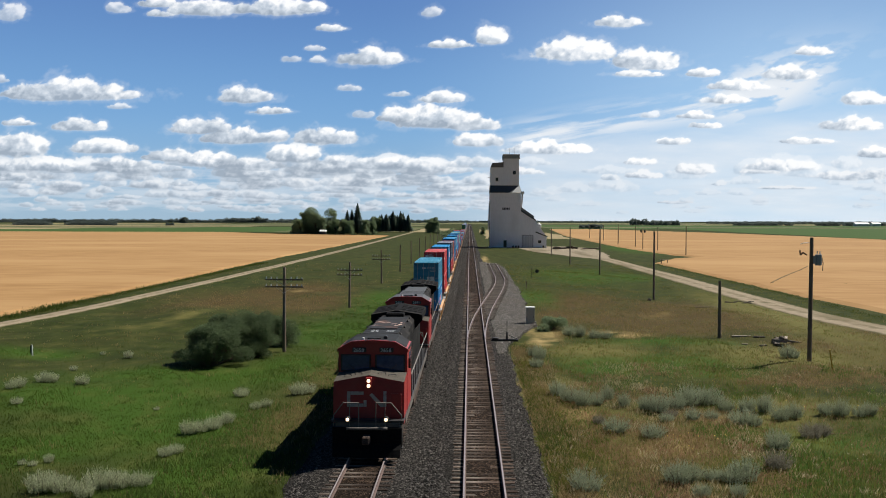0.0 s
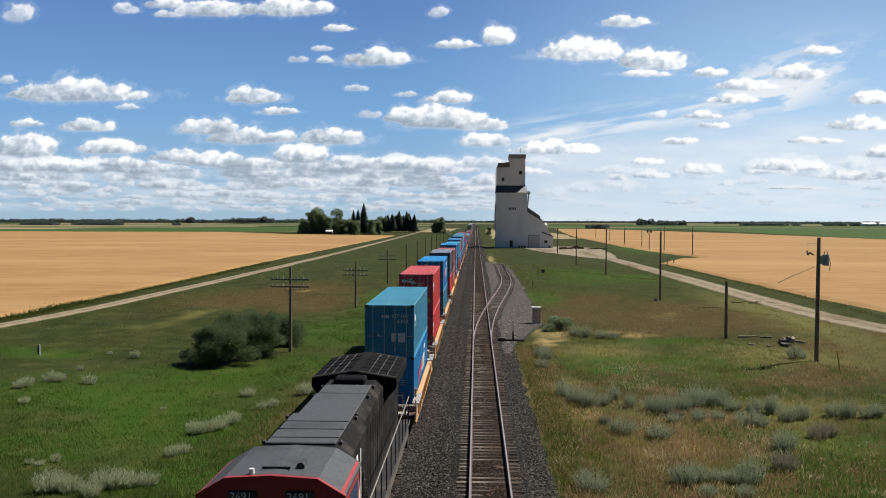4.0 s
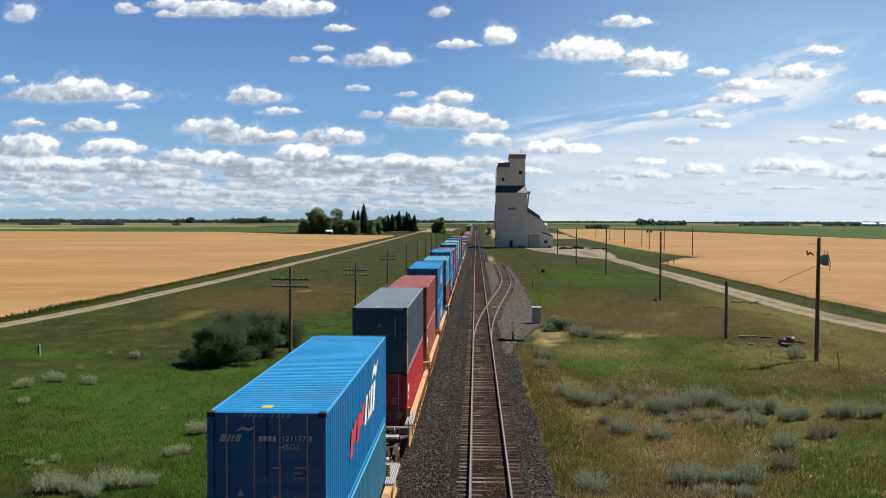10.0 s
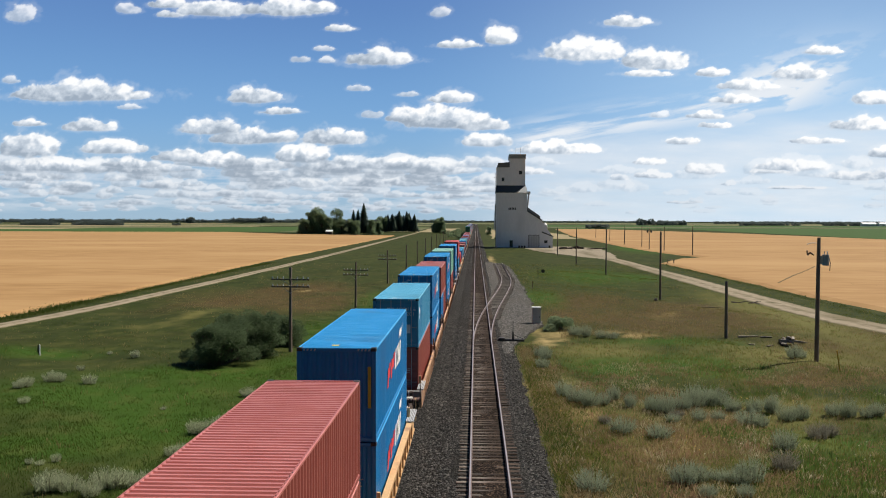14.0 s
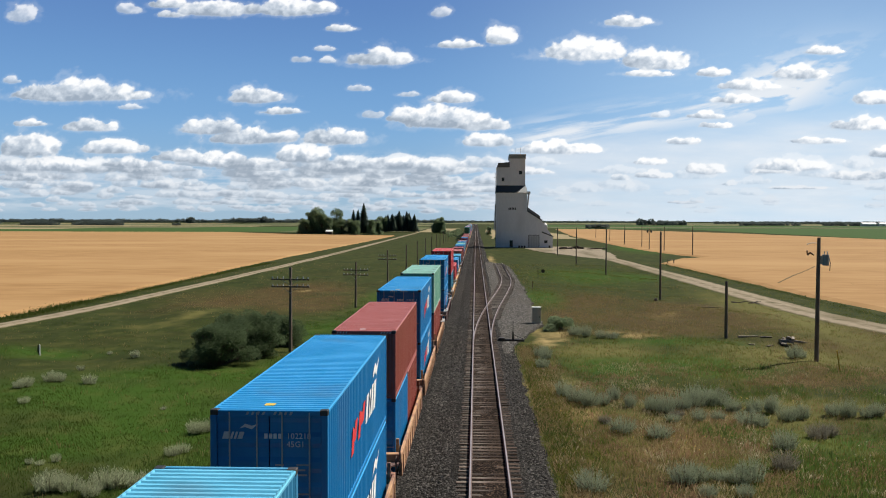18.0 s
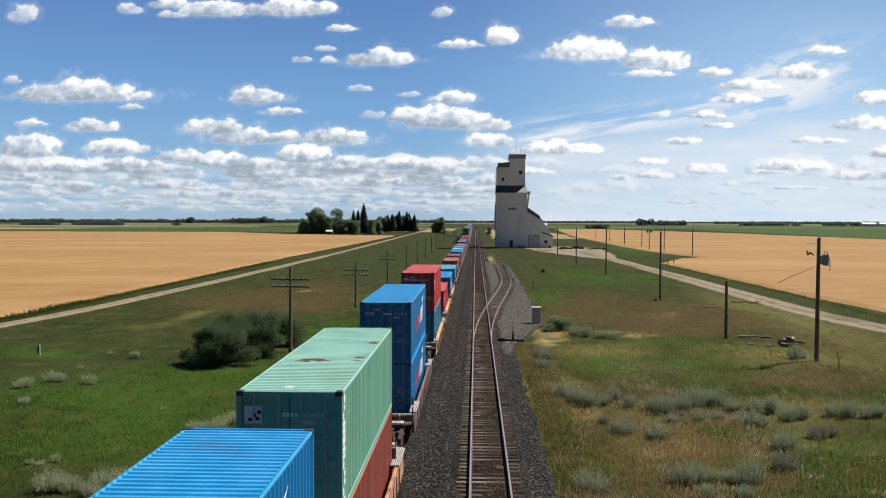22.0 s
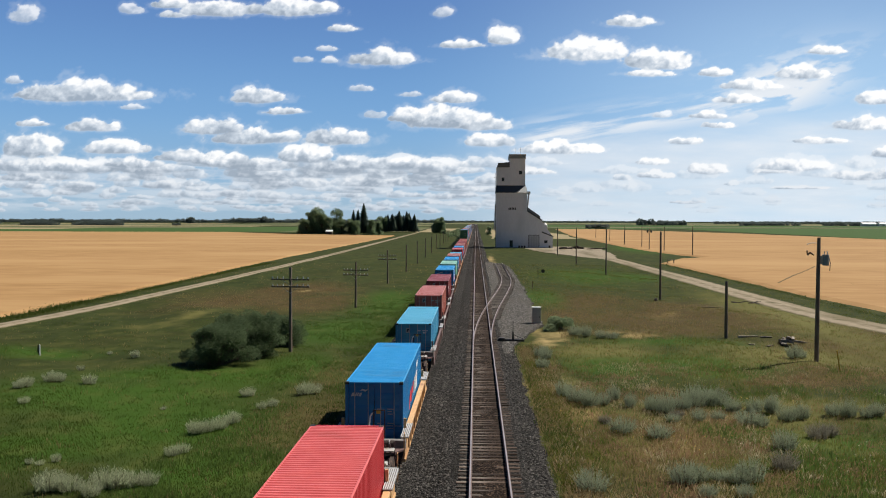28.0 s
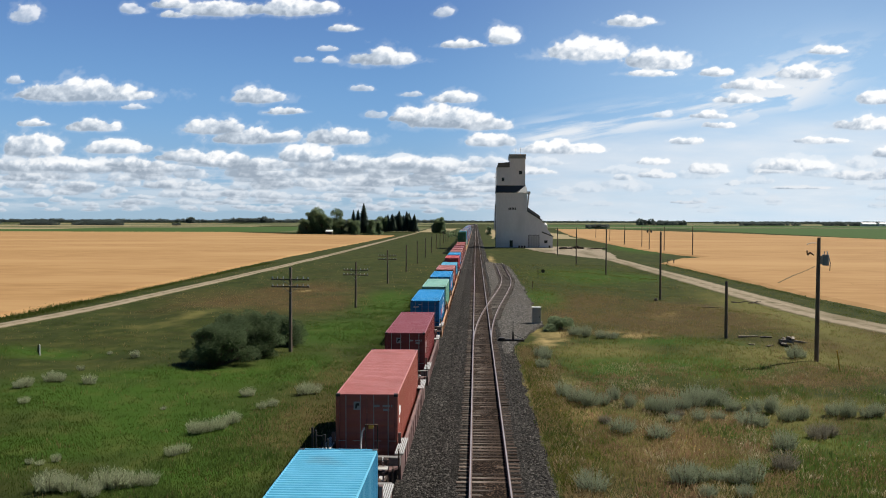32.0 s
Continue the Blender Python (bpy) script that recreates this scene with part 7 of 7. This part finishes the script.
def plant_sage():
    rnd = random.Random(8)
    for spots, kind, tall in ((SAGE_EAST, "grey", 0.92), (SAGE_NEAR, "grey", 0.68), (SAGE_DRY, "brown", 0.74), (SAGE_WEST, "pale", 0.70)):
        made = []
        for i, (x, y, s) in enumerate(spots):
            m = pose(x, y, GZ + swell(x, y), 0, 0, rnd.uniform(0, 360))
            if i < 3:
                made.append(sage(len(spots) + i, kind))
            o = made[i] if i < 3 else copy_thing(made[i % 3], m)
            o.matrix_basis = m
            o.scale = (s * rnd.uniform(0.72, 1.0), s * rnd.uniform(0.72, 1.0), s * tall * rnd.uniform(0.8, 1.15))


plant_sage()


def leaf_cloud(blobs, n, size, rnd, flat=0.8):
    """Small leaf faces on the outside of overlapping uneven clumps (x, y, z, r)."""
    vs, fs = [], []
    tot = sum(b[3] ** 2 for b in blobs)
    for x, y, z, r in blobs:
        for _ in range(int(n * r * r / tot)):
            a, c = rnd.uniform(0, 6.283), rnd.uniform(-0.7, 1)
            q = r * (0.55 + 0.62 * rnd.random() ** 0.8)
            s = math.sqrt(max(0, 1 - c * c))
            p = Vector((x + q * s * math.cos(a), y + q * s * math.sin(a), z + q * c * flat))
            e = Vector((rnd.uniform(-1, 1), rnd.uniform(-1, 1), rnd.uniform(-0.6, 0.6))).normalized()
            f = e.cross(Vector((rnd.uniform(-1, 1), rnd.uniform(-1, 1), rnd.uniform(-1, 1)))).normalized()
            l = size * rnd.uniform(0.6, 1.4)
            j = len(vs)
            vs += [tuple(p - e * l), tuple(p + f * l * 0.6), tuple(p + e * l), tuple(p - f * l * 0.6)]
            fs.append((j, j + 1, j + 2, j + 3))
    return vs, fs


def shrub(name, label, category, at, blobs, n, size, leaf, seed, trunk=None, group=""):
    rnd = random.Random(seed)
    t = thing(name, label, category, group, at)
    bm = bmesh.new()
    if trunk:
        tube(bm, (0, 0, -0.4), (0, 0, trunk[0]), trunk[1], trunk[1] * 0.5, 8)
    for x, y, z, r in blobs:
        tube(bm, (x * 0.15, y * 0.15, (trunk[0] * 0.5 if trunk else 0)), (x, y, z), (trunk[1] * 0.4 if trunk else 0.05), 0.02, 5)
    part("trunk" if trunk else "branch_frame", bm, bark, t)
    vs, fs = leaf_cloud(blobs, n, size, rnd)
    part("crown", mesh_of("crown", vs, fs), leaf, t)
    return t


def random_blobs(rnd, n, rx, ry, z0, z1, r0, r1):
    out = []
    for _ in range(n):
        a, q = rnd.uniform(0, 6.283), math.sqrt(rnd.random())
        z = rnd.uniform(z0, z1)
        k = 1 - 0.45 * (z - z0) / max(0.1, z1 - z0)
        out.append((rx * q * k * math.cos(a), ry * q * k * math.sin(a), z, rnd.uniform(r0, r1)))
    return out


rb = random.Random(77)
shrub("willow_bush", "dense dark green willow bush in grass", "bush", pose(-18.4, 63.5, GZ), random_blobs(rb, 46, 2.6, 2.0, 0.3, 2.7, 0.35, 0.8), 34000, 0.046, bush_leaf, 1, group="willow bushes")
shrub("willow_bush", "dense dark green willow bush in grass", "bush", pose(-16.4, 67.8, GZ), random_blobs(rb, 50, 2.3, 1.8, 0.3, 3.2, 0.35, 0.8), 32000, 0.046, bush_leaf, 2, group="willow bushes")
shrub("willow_bush", "low dark green willow bush behind a telegraph pole", "bush", pose(-16.2, 73.0, GZ), random_blobs(rb, 46, 2.5, 1.6, 0.3, 2.3, 0.35, 0.75), 26000, 0.046, bush_leaf, 3, group="willow bushes")
shrub("willow_bush", "dense dark green willow bush in grass", "bush", pose(-17.6, 66.0, GZ), random_blobs(rb, 34, 2.0, 1.6, 0.6, 3.2, 0.35, 0.8), 28000, 0.046, bush_leaf, 4, group="willow bushes")
shrub("green_shrub", "small bright green shrub beside the relay cabinet", "shrub", pose(7.9, 85.5, GZ), random_blobs(rb, 14, 1.5, 1.3, 0.2, 0.9, 0.35, 0.6), 4500, 0.07, tree_leaf, 5)


def spruce(h, w, seed):
    rnd = random.Random(seed)
    t = thing("spruce_tree", "tall dark green spruce tree in a farm windbreak", "tree", "farm trees")
    part("trunk", tube(bmesh.new(), (0, 0, -0.5), (0, 0, h), h * 0.012, 0.02, 6), bark, t)
    vs, fs = [], []
    for k in range(int(h * 190)):
        z = h * (0.06 + 0.94 * rnd.random() ** 1.2)
        r = w * (1 - z / h) ** 0.8 * (0.85 + 0.13 * math.sin(z * 4 + seed)) * rnd.uniform(0.3, 1.15) * (0.72 + 0.5 * noise.noise(Vector((z * 0.9, seed, 1))) + 0.28)
        a, l = rnd.uniform(0, 6.283), 0.55 * rnd.uniform(0.6, 1.3)
        x, y = r * math.cos(a), r * math.sin(a)
        j = len(vs)
        vs += [(x * 0.5, y * 0.5, z + 0.25), (x - l * math.sin(a) * 0.6, y + l * math.cos(a) * 0.6, z), (x * 1.1, y * 1.1, z - 0.3), (x + l * math.sin(a) * 0.6, y - l * math.cos(a) * 0.6, z)]
        fs.append((j, j + 1, j + 2, j + 3))
    part("crown", mesh_of("crown", vs, fs), spruce_leaf, t)
    return t


def farm_trees():
    rnd = random.Random(12)
    mk = []
    for k in range(3):
        mk.append(shrub("broadleaf_tree", "leafy green farmyard tree", "tree", pose(0, 0, 0), random_blobs(rnd, 40, 3.9, 3.9, 0.3, 9.5, 0.9, 2.0), 11000, 0.20, tree_leaf, 60 + k, (6.0, 0.3), "farm trees"))
    sp = [spruce(21.0, 5.6, 1), spruce(14.0, 4.6, 2)]
    spots = [(-118, 612, 0.75), (-114, 604, 0.7), (-112, 610, 1.0), (-108, 612, 1.25), (-104, 606, 1.0), (-99, 603, 0.8), (-94, 612, 1.1), (-90, 604, 0.75), (-84, 604, 0.8), (-80, 602, 0.7), (-70, 606, 0.75), (-66, 610, 0.7),
             (-29.5, 668, 0.72), (-26.5, 671, 0.78), (-24.5, 666, 0.6), (14, 560, 0.42), (9, 610, 0.4), (-72, 712, 0.8), (-76, 716, 0.8)]
    for i, (x, y, s) in enumerate(spots):
        m = pose(x, y, GZ, 0, 0, rnd.uniform(0, 360))
        o = mk[i] if i < 3 else copy_thing(mk[i % 3], m)
        o.matrix_basis = m
        o.scale = (s * 1.15, s * 1.15, s * rnd.uniform(1.25, 1.5))
    n = 0
    for x, y, h, k in [(-76, 612, 1.0, 0), (-80, 613, 0.8, 0), (-83, 612, 0.78, 0), (-73.5, 613, 0.75, 1)] + [(-71.5 + i * 1.55, 715 + rnd.uniform(-6, 6), rnd.uniform(0.85, 1.2), 1) for i in range(16)]:
        m = pose(x, y, GZ, 0, 0, rnd.uniform(0, 360))
        o = sp[k] if n in (0, 3) else copy_thing(sp[k], m)
        o.matrix_basis = m
        o.scale = (h, h, h)
        n += 1
    hs = thing("farm_shed", "small distant farm shed with bright roof", "building", at=pose(-97, 597, GZ))
    part("wall", boxed(-2, 2, -1.5, 1.5, 0, 2.2), pole_wood, hs)
    part("roof", prismed([(-1.8, 2.1), (0, 3.2), (1.8, 2.1)], -2.3, 2.3), white_paint, hs)


farm_trees()


def farm_buildings():
    for x, y, w in ((640, 1500, 22), (668, 1510, 14), (705, 1505, 18)):
        h = thing("farm_building", "small pale distant farm building among trees", "building", at=pose(x, y, GZ))
        part("wall", boxed(-w / 2, w / 2, -5, 5, 0, 4), elev_trim, h)
        part("roof", prismed([(-5.6, 3.9), (0, 6.5), (5.6, 3.9)], -w / 2 - 0.4, w / 2 + 0.4), elev_trim, h)


farm_buildings()


def field_fringe():
    """Tall green grass along the edges of the wheat."""
    rnd = random.Random(52)
    pts = [(-48.6 + rnd.gauss(0, 0.7), y, GZ, (0.8 + 0.6 * rnd.random()) * (1.0 + 0.6 * math.exp(-((y - 103) / 8) ** 2))) for y in [82 + 130 * rnd.random() ** 1.4 for _ in range(1700)]]
    pts += [(44.0 + rnd.gauss(0, 0.6), 85 + 130 * rnd.random(), GZ, 0.6 + 0.4 * rnd.random()) for _ in range(700)]
    vs, fs = blades(pts, rnd, 7, 0.22, 0.6, 0.016)
    tagged(part("grass", mesh_of("fringe", vs, fs), grass_green), "tall green grass along the wheat", "grass", kind="stuff")


field_fringe()


def far_woods():
    """Shelterbelts and bluffs along the horizon, each a long low mass of leaf clumps."""
    rnd = random.Random(19)
    for name, x0, x1, y, h, depth in (("far_woods", -1500, -60, 2450, 11, 60), ("far_woods", -1500, -420, 2380, 9, 40), ("far_woods", -1150, -980, 1800, 8, 20), ("far_woods", -700, -640, 1360, 7, 20), ("far_woods", -610, -545, 1350, 7, 20), ("far_woods", -760, -740, 1380, 8, 20),
                                      ("far_woods", -565, -535, 1345, 8, 16), ("far_woods", -455, -445, 1340, 6, 10), ("far_woods", -640, -634, 2000, 17, 5), ("far_woods", -620, -560, 2300, 17, 20), ("far_woods", -555, -520, 2300, 18, 20), ("far_woods", -230, 20, 2700, 8, 40),
                                      ("far_woods", 30, 210, 2800, 8, 40), ("far_woods", 122, 146, 1010, 7, 14), ("far_woods", 282, 310, 1600, 16, 20), ("far_woods", 308, 372, 1610, 11, 20), ("far_woods", 460, 560, 1600, 7.5, 20), ("far_woods", 600, 1500, 2300, 8, 40),
                                      ("far_woods", 200, 640, 2900, 7, 40), ("far_woods", 590, 760, 1560, 8, 20), ("far_woods", -24, -9, 640, 3.6, 60), ("far_woods", 10, 22, 480, 1.6, 14), ("far_woods", -17, -8.5, 520, 2.8, 120)):
        blobs = []
        k = max(4, int((x1 - x0) / (h * 0.38)))
        for i in range(k):
            q = noise.noise(Vector((i * 0.37, y * 0.01, 2))) * 0.35 + 0.8
            blobs.append((x0 + (x1 - x0) * (i + rnd.random()) / k, y + rnd.uniform(-depth, depth) / 2, h * 0.4 * q, h * 0.5 * q * rnd.uniform(0.8, 1.2)))
        vs, fs = leaf_cloud(blobs, max(700, k * 150), h * 0.11, rnd, 1.0)
        ob = part(name, mesh_of(name, [(a, b, c + GZ) for a, b, c in vs], fs), tree_leaf if y < 700 else hazed_leaf)
        tagged(ob, "distant dark line of shelterbelt trees", "woods", kind="stuff")


far_woods()


def loose_stones():
    """Single stones on the shoulders of the track bed."""
    rnd = random.Random(44)
    vs, fs = [], []
    for _ in range(9000):
        y = 31 + 55 * rnd.random() ** 1.7
        x = rnd.choice((rnd.uniform(-2.6, -1.0), rnd.uniform(M + 1.35, M + 2.6), rnd.uniform(T - 2.7, T - 1.4), rnd.uniform(-2.9, 3.1)))
        z = -0.25 if -2.9 < x < M + 1.8 else -0.30
        if x > M + 1.8:
            z = -0.27 - 0.22 * (x - M - 1.8)
        if x < T - 1.9:
            z = -0.25 - 0.22 * (T - 1.9 - x)
        r = rnd.uniform(0.03, 0.075)
        j = len(vs)
        a = rnd.uniform(0, 6.283)
        for k in range(4):
            q = a + k * 1.571 + rnd.uniform(-0.3, 0.3)
            vs.append((x + r * rnd.uniform(0.7, 1.2) * math.cos(q), y + r * rnd.uniform(0.7, 1.2) * math.sin(q), z + rnd.uniform(-0.01, 0.02)))
        vs.append((x + rnd.uniform(-0.3, 0.3) * r, y + rnd.uniform(-0.3, 0.3) * r, z + r * rnd.uniform(0.5, 1.0)))
        fs += [(j + k, j + (k + 1) % 4, j + 4) for k in range(4)]
    m = surf("loose_stone", (0.05, 0.046, 0.041), (0.125, 0.115, 0.105), 0.3, 0.9, bump=0.1, per=0.7)
    tagged(part("loose_stones", mesh_of("loose_stones", vs, fs), m), "loose grey crushed stones on the track bed", "stones", kind="stuff")


loose_stones()


def wildflowers():
    """White and yellow flower heads scattered in the near grass."""
    rnd = random.Random(91)
    cream = leafy("cream_petals", (0.55, 0.50, 0.36), (0.66, 0.60, 0.45), through_light=0.6)
    for lab, m, spots, n in (("small cream wildflowers in the grass", cream, ((13.1, 39.3, 1.2), (15.4, 40.9, 1.5), (17.0, 38.5, 2.0), (12.0, 41.0, 1.0)), 8),
                             ("small yellow wildflowers in the grass", yellow_paint, ((16.0, 53.5, 2.5), (11.0, 55.0, 2.0), (19.0, 51.0, 2.0), (10.0, 42.5, 1.5), (6.0, 44.0, 1.2)), 14)):
        vs, fs = [], []
        for x, y, r in spots:
            for _ in range(n):
                a, b, z, s = x + rnd.gauss(0, r), y + rnd.gauss(0, r), GZ + rnd.uniform(0.2, 0.42), rnd.uniform(0.02, 0.045)
                j = len(vs)
                vs += [(a - s, b, z), (a, b - s, z + s * 0.5), (a + s, b, z), (a, b + s, z + s * 0.5), (a - 0.002, b, z), (a + 0.002, b, z), (a, b, GZ)]
                fs += [(j, j + 1, j + 2, j + 3), (j + 4, j + 5, j + 6)]
        tagged(part("wildflowers", mesh_of("wildflowers", vs, fs), m), lab, "flowers", kind="stuff")


wildflowers()

# ---------------- ties, one by one where the camera is near ----------------
def near_ties(cx, y0, n, parent):
    me = []
    rnd = random.Random(int(cx * 10) + 50)
    for k in range(4):
        bm = boxed(-1.24, 1.24, -0.115, 0.115, -0.36, -0.178, bevel=0.014)
        for v in bm.verts:
            v.co += Vector((rnd.uniform(-0.03, 0.03), rnd.uniform(-0.008, 0.008), rnd.uniform(-0.006, 0.006)))
        m = bpy.data.meshes.new("tie")
        bm.to_mesh(m)
        bm.free()
        me.append(m)
    for k in range(n):
        part("tie", me[k % 4], tie_mat, parent, at=pose(cx + rnd.uniform(-0.06, 0.06), y0 + k * 0.54, rnd.uniform(-0.012, 0.012), 0, 0, rnd.uniform(-1, 1)))


near_ties(T, 27, 130, track_a)
near_ties(M, 27, 180, track_b)
far_ties(lambda y: T, 27 + 130 * 0.54, 420, track_a)
far_ties(lambda y: M, 27 + 180 * 0.54, 420, track_b)
far_ties(siding_x, 92, 205, track_c, tie_pale)
far_ties(lambda y: T, -60, 26.7, track_a)
far_ties(lambda y: M, -60, 26.7, track_b)

# ---------------- what moves ----------------
def run(t):
    """How far the train has come, in metres, t seconds after the start."""
    return 10.9 * t + 0.0095 * t * t


def motions():
    times = (0, 4, 8, 12, 16, 20, 24, 28, 32)
    for ob, x, y, z in MOVING:
        walk(ob, [(t, pose(x, y - run(t), z)) for t in times])
    for ob, y, r, rolls in SPIN:
        if rolls:
            k = 2 if r > 0.5 else 1
            walk(ob, [(n / FPS, pose(0, y, r, math.degrees(run(n / FPS) / r) % 360)) for n in range(0, 32 * FPS + 1, k)])
    walk(clouds, [(t, pose(0, 0, 9.95, 0, 0, -0.0124 * (t - 8))) for t in (0, 8, 16, 24, 32)])


motions()
